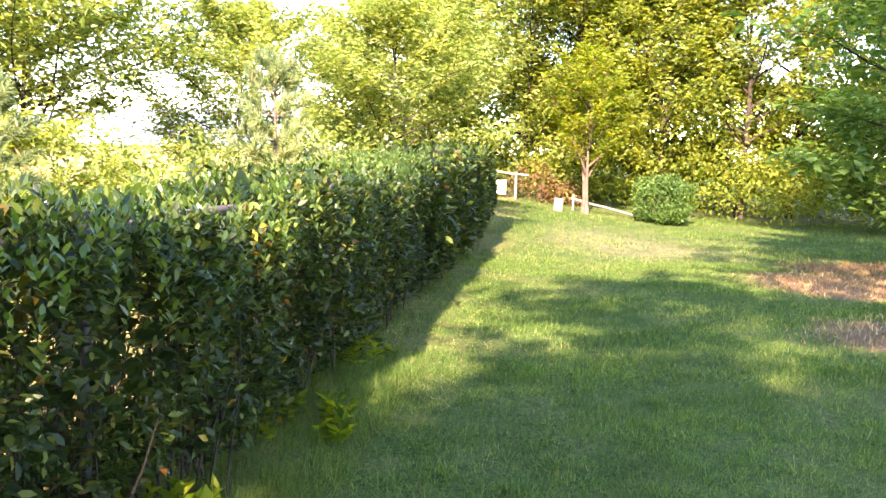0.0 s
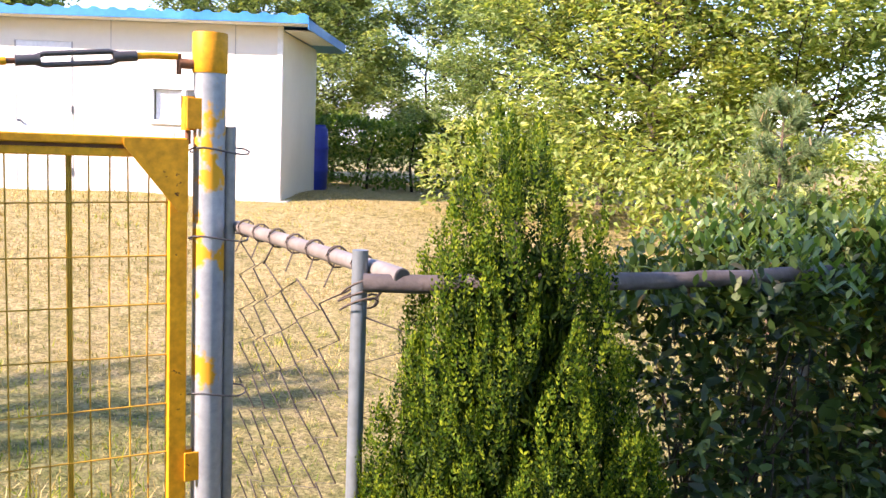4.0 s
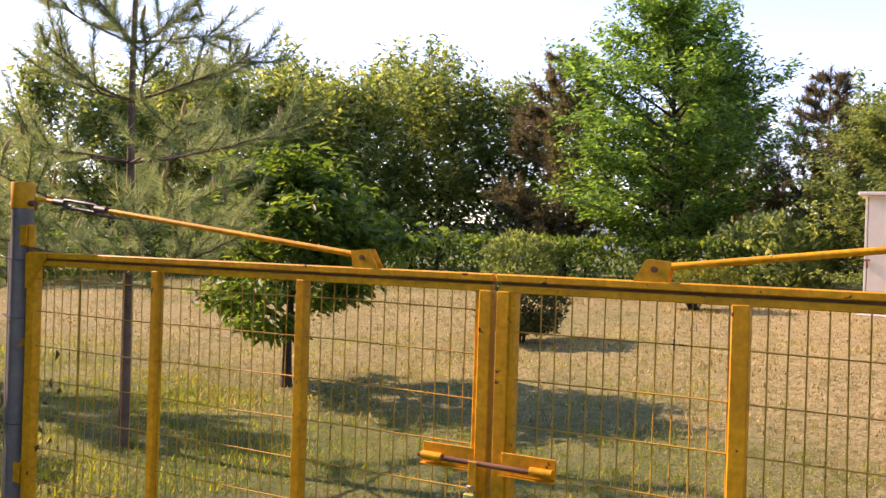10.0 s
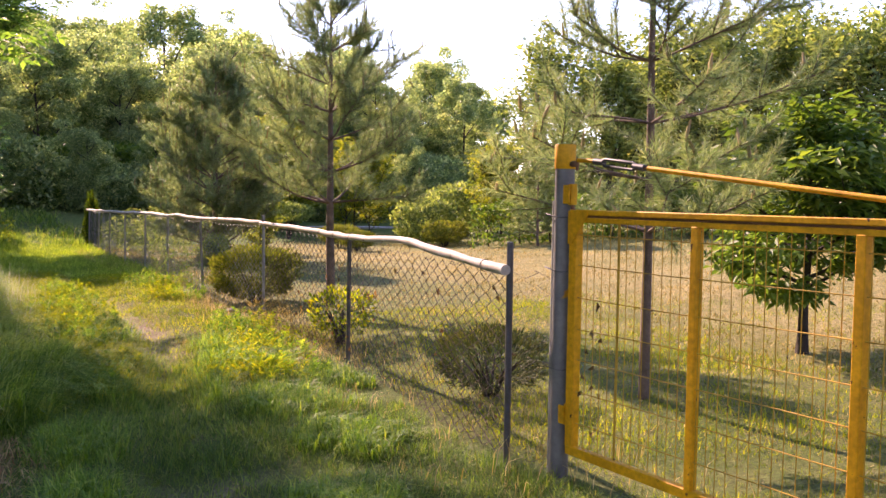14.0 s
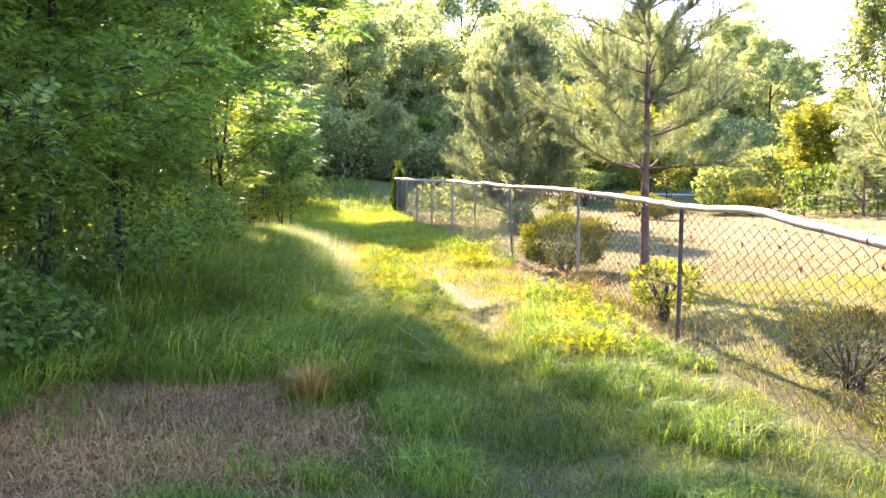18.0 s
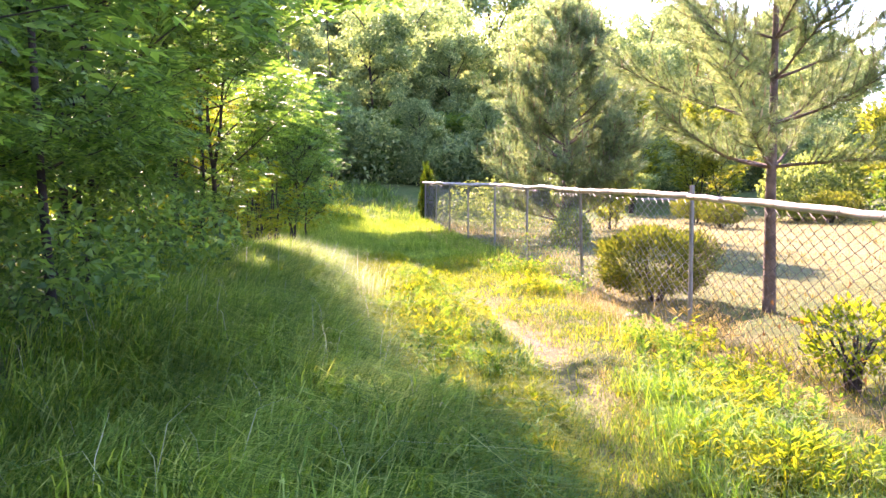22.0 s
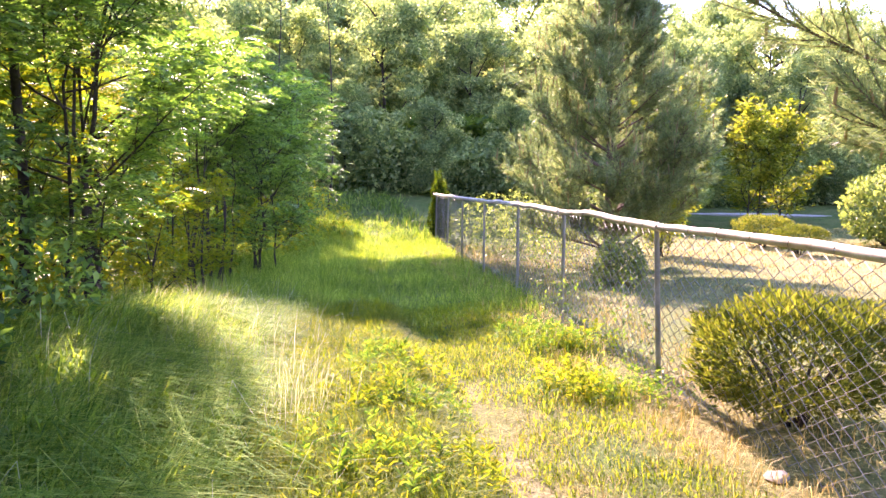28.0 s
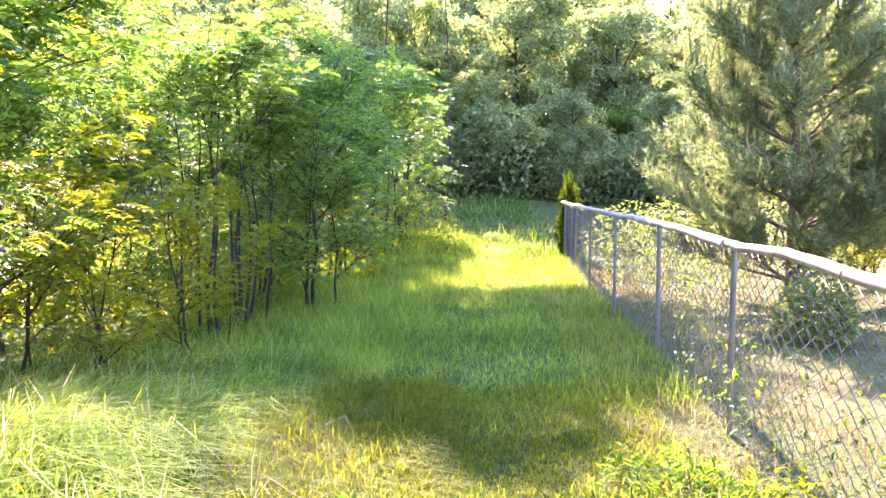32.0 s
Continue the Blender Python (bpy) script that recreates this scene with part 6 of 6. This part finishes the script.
arch = lambda y, r: np.stack([np.cos(ang) * r * 1.25, 0 * ang + y, np.sin(ang) * r], 1)
ys = np.linspace(0, 14, 15)
v = np.concatenate([arch(y, 2.35) for y in ys])
i = (np.arange(14)[:, None] * 19 + np.arange(18)[None]).ravel()
part("film", np_mesh("film", v, np.stack([i, i + 1, i + 20, i + 19], 1), True), M_film, gh)
end_wall = bmesh.new()
end_wall.faces.new([end_wall.verts.new(p) for p in arch(0.02, 2.33)])
part("end_wall", end_wall, M_film, gh)
for y in (-0.02, 2.8, 5.6, 8.4, 11.2, 14.02):
    part("hoop", Pile().tube(arch(y, 2.37), 0.03, 5, False).mesh("hoop"), M_galv, gh)

# small fence with a notice at the lawn's end
lf = thing("low_fence", "low old wire fence with leaning pale poles", "fence")
part("fence_post", cyl_mesh("fence_post", [(1.70, 21.95, -0.05), (1.70, 21.95, 1.1)], 0.035, 8), M_pipe, lf)
part("fence_post", cyl_mesh("fence_post", [(2.95, 20.9, -0.05), (2.95, 20.9, 0.65)], 0.03, 8), M_pipe, lf)
part("pole_rail", pole([(2.9, 20.9, 0.55), (3.6, 20.8, 0.38), (4.4, 20.7, 0.2)], 0.032, 0.026, 351).mesh("pole_rail"), M_pipe, lf)
part("pole_rail", pole([(1.2, 22.1, 1.1), (2.0, 21.9, 1.02)], 0.03, 0.03, 352).mesh("pole_rail"), M_pipe, lf)
part("wire_netting", link_wires((2.95, 20.9), (4.4, 20.7), 0.0, 0.35, 0.1, 0.004, 353).mesh("wire_netting"), M_zincwire, lf)
part("wire_netting", link_wires((1.1, 22.1), (2.4, 21.8), 0.0, 1.0, 0.1, 0.004, 354).mesh("wire_netting"), M_zincwire, lf)
nb = tagged(part("notice_board", box_bm(0.24, 0.02, 0.34, (0, 0, 0), 0.004), M_white), "small white notice board hung on the wire fence", "sign")
nb.matrix_basis = pose(1.35, 22.0, 0.72, 0, 0, -8)
wb = tagged(part("white_block", box_bm(0.18, 0.16, 0.30, (0, 0, 0.15), 0.02), M_stone), "pale upright marker stone in the grass", "stone")
wb.matrix_basis = pose(2.55, 20.5, zat(2.55, 20.5) - 0.02, 3, 4, 10)
far = thing("far_hill", "far hill on the horizon, pale blue haze put into its colour", "hill", kind="structure")
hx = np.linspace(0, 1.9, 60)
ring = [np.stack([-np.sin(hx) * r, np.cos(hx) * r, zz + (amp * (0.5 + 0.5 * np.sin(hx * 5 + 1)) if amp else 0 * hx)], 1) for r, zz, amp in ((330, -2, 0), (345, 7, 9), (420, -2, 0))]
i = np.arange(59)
part("hill", np_mesh("hill", np.concatenate(ring), np.concatenate([np.stack([i, i + 1, i + 61, i + 60], 1) + k * 60 for k in (0, 1)]), True), M_hazyhill, far)

# ---- grass ----


def grass(name, label, n, box, chance, height, width, bend, mat, seed, clump=0.05, per=5, fine=True, wind=(0, 0)):
    """Blades in tufts over a stretch of ground; chance and height are worked out place by place."""
    rng = rng_of(seed)
    k = n // per
    x, y = rng.uniform(box[0], box[1], k), rng.uniform(box[2], box[3], k)
    keep = rng.random(k) < chance(x, y)
    x, y = x[keep], y[keep]
    x, y = np.repeat(x, per) + rng.normal(0, clump, len(x) * per), np.repeat(y, per) + rng.normal(0, clump, len(y) * per)
    h = height(x, y) * rng.uniform(0.45, 1.15, len(x))
    a = rng.uniform(0, 2 * np.pi, len(x))
    lean = unit(np.stack([np.cos(a), np.sin(a)], 1) + np.asarray(wind))
    base = np.stack([x, y, land(x, y) - 0.01], 1)
    w = width * rng.uniform(0.6, 1.3, len(x))
    me = blade_mesh(name, base, lean, h, w, bend * rng.uniform(0.3, 1.5, len(x)), fine)
    tagged(part(name, me, mat), label, "grass", kind="stuff")


patchy = lambda x, y, f=1.0: 0.5 + 0.5 * np.sin(1.9 * f * x + 1.3 * np.sin(1.1 * f * y)) * np.sin(1.6 * f * y + 0.8 * np.sin(1.7 * f * x))
side_gap = lambda x, y: x - np.interp(y, TRAIL[::-1, 1], TRAIL[::-1, 0])
green_side = lambda x, y: (inside(x, y) < -0.05) * (1 - 0.95 * straw_amount(x, y)) * (1 - 0.86 * (1 - step(0.06, 0.24, trail_gap(x, y) + 0.08 * np.sin(2.7 * y) * np.cos(1.9 * x))) * step(6.9, 7.6, -y) * (1 - step(11.5, 14, -y)))

grass("lawn_grass", "short green lawn grass with paler tufts", 330000, (-1.2, 3.4, 1.6, 6.6), lambda x, y: green_side(x, y) * (0.55 + 0.45 * patchy(x, y, 1.4)) / (1 + 0.25 * np.maximum(y - 2.5, 0)), lambda x, y: 0.035 + 0.03 * patchy(y, x, 1.7) + 0.06 * patchy(x, y, 6) ** 3 + 0.06 * (inside(x, y) > -0.75), 0.0017, 0.9, M_grass, 400, 0.035, 6, False)
grass("lawn_grass", "short green lawn grass in the middle distance", 190000, (-1.0, 6.5, 6.0, 13), lambda x, y: green_side(x, y) * (0.5 + 0.5 * patchy(x, y)), lambda x, y: 0.04 + 0.05 * patchy(y, x, 1.7), 0.0032, 0.8, M_grass, 416, 0.05, 5, False)
grass("lawn_grass", "short green lawn grass further off", 60000, (-0.5, 12, 12, 23), lambda x, y: green_side(x, y) * (0.3 + 0.7 * patchy(x, y)), lambda x, y: 0.06 + 0.06 * patchy(y, x), 0.005, 0.7, M_grass, 401, 0.08, 5, False)
grass("lawn_grass", "dry pale blades among the lawn", 80000, (-1.0, 6.5, 1.5, 16), lambda x, y: green_side(x, y) * (0.15 + 0.85 * patchy(y + 3, x + 1, 1.6) ** 2), lambda x, y: 0.04 + 0.03 * patchy(y, x), 0.0018, 1.0, M_dry, 402, 0.05, 5, False)
grass("path_grass", "short lush green grass in front of the gate", 400000, (-5.0, 1.6, -8.2, 1.5), lambda x, y: green_side(x, y) * (0.5 + 0.5 * patchy(x, y, 1.3)) * np.exp(-(np.maximum(trail_gap(x, y) - 1.8, 0) / 1.6) ** 2), lambda x, y: 0.04 + 0.05 * patchy(y, x, 1.5) + 0.09 * patchy(x, y, 5) ** 3 + 0.05 * step(4, 7, -y), 0.0027, 0.9, M_grass, 403, 0.035, 6, False)
grass("path_grass", "taller green grass clumps along the path", 170000, (-5.4, 0.2, -10.5, -3.4), lambda x, y: green_side(x, y) * (patchy(x, y, 2.3) > 0.55) * step(0.2, 0.45, trail_gap(x, y)), lambda x, y: 0.10 + 0.10 * patchy(x, y, 2.3) + 0.10 * step(5.5, 7.5, -y), 0.0034, 1.0, M_lush, 417, 0.035, 7)
grass("path_grass", "dry blades among the path's green grass", 50000, (-5.2, 1.5, -8.2, 1.5), lambda x, y: green_side(x, y) * (0.1 + 0.9 * patchy(y, x, 2.1) ** 3), lambda x, y: 0.05 + 0.05 * patchy(y, x), 0.0016, 1.0, M_dry, 418, 0.05, 5, False)
grass("dry_verge", "dry stalks along the fence foot", 90000, (-14, -2.5, -24, 1.4), lambda x, y: (np.abs(inside(x, y)) < 0.75) * (0.3 + 0.7 * patchy(x, y, 2)) * (0.4 + 0.6 * step(5.5, 7.5, -y)), lambda x, y: 0.12 + 0.14 * patchy(y, x, 2), 0.0026, 0.7, M_dry, 404)
bank_top = lambda x, y: step(0.3, 1.1, side_gap(x, y)) * (1 - 0.45 * step(14, 18, -y))
grass("tall_grass", "tall soft arching green grass on the bank beside the path", 400000, (-8, 2.0, -17.5, -6.4), lambda x, y: green_side(x, y) * step(0.7 + 0.8 * step(7.8, 9.3, -y), 1.2 + 0.6 * step(7.8, 9.3, -y), side_gap(x, y)) * (1 - step(2.8, 4.0, side_gap(x, y))) * (0.55 + 0.45 * patchy(x, y, 0.8)) * (straw_amount(x, y) < 0.2), lambda x, y: 0.16 + 0.30 * bank_top(x, y) * (0.7 + 0.3 * patchy(x, y, 2.4)), 0.0042, 1.3, M_bank, 405, 0.05, 6, True, (-0.9, 0.35))
grass("tall_grass", "tall green grass under the thin stems", 110000, (-13, -3, -30, -17), lambda x, y: green_side(x, y) * step(0.5, 1.0, side_gap(x, y)) * (1 - step(3.2, 4.6, side_gap(x, y))), lambda x, y: 0.18 + 0.16 * patchy(x, y, 1.2), 0.0045, 1.0, M_bank, 419, 0.07, 6, False)
grass("seed_grass", "pale seed heads scattered over the tall grass", 14000, (-8, 2.0, -17, -6.8), lambda x, y: green_side(x, y) * step(0.6, 1.1, side_gap(x, y)) * (1 - step(2.6, 3.6, side_gap(x, y))) * 0.4 * patchy(x, y, 1.7) * (straw_amount(x, y) < 0.2), lambda x, y: 0.30 + 0.32 * step(0.5, 1.6, side_gap(x, y)), 0.0018, 1.2, M_plume, 415, 0.10)
grass("path_grass", "green grass on the shaded stretch of the path", 200000, (-13.5, -4.5, -30, -12.5), lambda x, y: green_side(x, y) * (np.abs(side_gap(x, y)) < 2.6) * step(15.0, 16.2, -y), lambda x, y: 0.09 + 0.10 * patchy(x, y, 1.4) + 0.12 * step(0.5, 1.6, np.abs(side_gap(x, y))), 0.0040, 0.8, M_bank, 406, 0.06, 6, False)
# yellower blades paint the sunlit stretch; green ones begin at the shade edge
grass("sunlit_grass", "leafy grass between trail and bank, sunlit yellow put into its blades", 420000, (-9.6, -3.0, -16.4, -6.8), lambda x, y: green_side(x, y) * (1 - step(1.5, 2.0, side_gap(x, y))) * (side_gap(x, y) > -1.1) * np.where(side_gap(x, y) > 0.05, 0.5 + 0.5 * patchy(x, y, 1.1), 0.1 + 0.4 * patchy(x, y, 2.2) + 0.4 * step(12.5, 14, -y)), lambda x, y: 0.07 + 0.17 * step(0.15, 0.5, side_gap(x, y)) * (0.6 + 0.4 * patchy(y, x, 2.9)), 0.0030, 1.1, M_weed, 407, 0.045, 5)
grass("dry_verge", "short golden dry grass between trail and fence", 90000, (-10.5, -4.8, -16, -6.8), lambda x, y: (inside(x, y) < 0.1) * (side_gap(x, y) < -0.12) * (0.35 + 0.65 * patchy(x, y, 2.1)), lambda x, y: 0.05 + 0.06 * patchy(y, x, 2.6), 0.0024, 1.2, M_dry, 420, 0.05, 5, False)
grass("far_grass", "grass on the rise at the end of the path", 40000, (-26, -4, -40, -26), lambda x, y: (inside(x, y) < 0.5) * (0.5 + 0.5 * patchy(x, y)), lambda x, y: 0.22 + 0.2 * patchy(x, y), 0.014, 0.8, M_grass, 408, 0.12, 5, False)
grass("meadow_grass", "short dry mown grass on the fenced meadow", 260000, (-14, -1.5, -11, 9), lambda x, y: (inside(x, y) > 0.1) * (0.3 + 0.7 * patchy(x, y, 0.9)) * (0.4 + 0.6 * step(-1.0, 1.5, y)), lambda x, y: 0.035 + 0.035 * patchy(y, x, 1.3), 0.0044, 0.9, M_dry, 409, 0.05, 5, False)
grass("meadow_grass", "yellow-green tufts in the dry meadow", 300000, (-13, -1.5, -9, 8), lambda x, y: (inside(x, y) > 0.1) * (0.25 + 0.75 * patchy(y + 2, x - 1, 0.7)) * (0.25 + 0.75 * (inside(x, y) < 4.5)) * (0.25 + 0.75 * step(-2.0, 0.8, -y)), lambda x, y: 0.05 + 0.06 * patchy(y, x, 1.3), 0.0040, 0.9, M_weed, 410, 0.05, 5, False)
grass("meadow_grass", "sparse dry grass on the far meadow", 110000, (-26, -8, -25, 6), lambda x, y: (inside(x, y) > 0.3) * (0.3 + 0.7 * patchy(x, y, 0.6)), lambda x, y: 0.06 + 0.04 * patchy(y, x), 0.009, 0.8, M_dry, 411, 0.1, 5, False)
grass("straw_mat", "matted brown dead grass beside the path", 60000, (-3.2, 1.2, -8, -4.2), lambda x, y: straw_amount(x, y), lambda x, y: 0.08 + 0.06 * patchy(x, y, 2), 0.0034, 1.5, M_straw, 412, 0.07)
grass("straw_mat", "matted pale dead grass at the lawn's edge", 22000, (2.8, 8, 6.3, 14.5), lambda x, y: straw_amount(x, y), lambda x, y: 0.07 + 0.04 * patchy(x, y, 2), 0.004, 1.5, M_straw, 413, 0.07)
grass("plume_grass", "pale feathery seed heads over the tall grass", 5200, (-7.5, -3.5, -16.6, -11.0), lambda x, y: (np.hypot((x + 5.35) / 0.5, (y + 13.6) / 1.7) < 1) * 1.0, lambda x, y: 0.52 + 0 * x, 0.0020, 0.75, M_plume, 414, 0.06, 5, True, (-0.7, 0.5))
tuft = np.random.default_rng(420)
n = 300
a = tuft.uniform(0, 2 * np.pi, n)
r = np.abs(tuft.normal(0, 0.05, n))
bx, by = -2.42 + np.cos(a) * r, -6.3 + np.sin(a) * r
me = blade_mesh("straw_tuft", np.stack([bx, by, land(bx, by) - 0.01], 1), np.stack([np.cos(a), np.sin(a)], 1), tuft.uniform(0.16, 0.38, n), 0.0045 * tuft.uniform(0.6, 1.2, n), tuft.uniform(0.2, 1.0, n))
tagged(part("straw_tuft", me, M_tuft), "dry orange-brown grass tuft", "grass tuft")


def weeds(name, label, spots, per, L, W, mat, seed):
    """Leafy weeds: upright stalks with leaves in rings."""
    rng = rng_of(seed)
    base, al, up, ln = [], [], [], []
    for cx, cy, rad, cnt, h in spots:
        for _ in range(cnt):
            a, q = rng.uniform(0, 6.28), math.sqrt(rng.random())
            x, y = cx + rad * q * math.cos(a), cy + rad * q * math.sin(a)
            hh, z = h * rng.uniform(0.5, 1.15) * (1 - 0.4 * q), zat(x, y)
            tilt = rng.normal(0, 0.15, 2)
            t = rng.uniform(0.1, 1, per)
            az = rng.uniform(0, 6.28, per)
            base.append(np.stack([x + tilt[0] * t * hh, y + tilt[1] * t * hh, z + t * hh], 1))
            al.append(np.stack([np.cos(az), np.sin(az), 0.9 * t + 0.1], 1))
            up.append(np.tile([0, 0, 1.0], (per, 1)) + rng.normal(0, 0.3, (per, 3)))
            ln.append(L * rng.uniform(0.6, 1.2, per))
    ln = np.concatenate(ln)
    me = leaf_mesh(name, np.concatenate(base), np.concatenate(al), np.concatenate(up), ln, ln * W / L)
    tagged(part(name, me, mat), label, "weeds", kind="stuff")


PATCHES = np.array([(-4.0, -8.1, 0.55), (-3.5, -7.5, 0.7), (-4.6, -9.3, 0.6), (-5.0, -10.2, 0.7), (-5.5, -11.3, 0.7), (-5.45, -7.5, 0.5), (-5.8, -8.1, 0.5), (-4.9, -6.6, 0.6), (-6.5, -9.2, 0.35), (-7.5, -12.3, 0.4), (-8.2, -13.8, 0.6), (-6.0, -12.4, 0.55), (-6.5, -13.4, 0.5)])


def near_patch(x, y):
    a = 0 * x
    for cx, cy, r in PATCHES:
        a = np.maximum(a, np.exp(-((x - cx) ** 2 + (y - cy) ** 2) / (r * r) * 1.3))
    return a


grass("weed_patch", "lush yellow-green weeds and grass beside the trail", 120000, (-9.2, -2.6, -14.6, -5.8), lambda x, y: green_side(x, y) * near_patch(x, y) * (0.25 + 0.75 * patchy(x, y, 3.1)) * step(0.05, 0.3, trail_gap(x, y)), lambda x, y: 0.08 + 0.20 * near_patch(x, y) * (0.35 + 0.65 * patchy(y, x, 4.3)), 0.0042, 0.9, M_weed, 430, 0.05, 6)
grass("weed_patch", "green grass tufts among the weeds", 90000, (-9.2, -2.6, -14.6, -5.8), lambda x, y: green_side(x, y) * near_patch(x, y) * (0.3 + 0.7 * patchy(y, x, 2.7)) * step(0.05, 0.3, trail_gap(x, y)), lambda x, y: 0.08 + 0.22 * near_patch(x, y) * (0.35 + 0.65 * patchy(x, y, 3.7)), 0.0036, 1.0, M_grass, 431, 0.05, 6)
spots = [(cx + dx, cy + dy, r * 0.6, int(34 * r / 0.6), 0.27) for cx, cy, r in PATCHES for dx, dy in ((0.12, 0.1), (-0.15, 0.2), (0.05, -0.25))]
weeds("weed_patch", "leafy upright weeds among the grass beside the trail", spots[::2], 18, 0.055, 0.013, M_lush, 434)
weeds("weed_patch", "yellow-green upright weeds among the grass beside the trail", spots[1::2], 18, 0.055, 0.013, M_weed, 435)
weeds("weed_patch", "broad-leaved weeds along the hedge foot", [(-0.72, 4.6, 0.3, 20, 0.22), (-0.95, 3.2, 0.25, 20, 0.25), (-0.6, 6.3, 0.3, 15, 0.2)], 10, 0.09, 0.04, M_weed, 432)
weeds("dry_weeds", "pale dry weeds by the fence post", [(-7.0, -9.3, 0.20, 11, 0.34)], 12, 0.12, 0.007, M_dry, 433)


rng = rng_of(440)
n = 46
t = rng.uniform(0, 1, n)
k = rng.integers(0, 2, n)
p = FENCE[k] * (1 - t[:, None]) + FENCE[k + 1] * t[:, None] + rng.normal(0, 0.012, (n, 2))
p[-12:] = GPL + GU * rng.uniform(0.15, 0.32, 12)[:, None]
b = np.stack([p[:, 0], p[:, 1], rng.uniform(0.15, 1.0, n)], 1)
me = leaf_mesh("caught_leaves", b, rng.normal(0, 0.3, (n, 3)) - [0, 0, 1.0], rng.normal(0, 1, (n, 3)), 0.05 * rng.uniform(0.6, 1.2, n), 0.024, 0.5, 0.3)
tagged(part("caught_leaves", me, M_red), "brown dead leaves caught in the wire netting", "leaves", kind="stuff")


def stone(label, x, y, s, seed):
    bm = bmesh.new()
    bmesh.ops.create_icosphere(bm, subdivisions=2, radius=1)
    rng = rng_of(seed)
    ph = rng.uniform(0, 6, 3)
    for v in bm.verts:
        v.co *= 1 + 0.16 * math.sin(3 * v.co.x + ph[0]) + 0.13 * math.sin(4 * v.co.y + ph[1]) + 0.1 * math.sin(5 * v.co.z + ph[2])
        v.co = Vector((v.co.x * s[0], v.co.y * s[1], v.co.z * s[2]))
    ob = tagged(part("stone", bm, M_stone), label, "stone", "stones by the path")
    ob.matrix_basis = pose(x, y, zat(x, y) + s[2] * 0.35, 0, 0, seed * 37)


stone("pale stone lying by the fence foot", -7.2, -10.4, (0.07, 0.055, 0.035), 1)
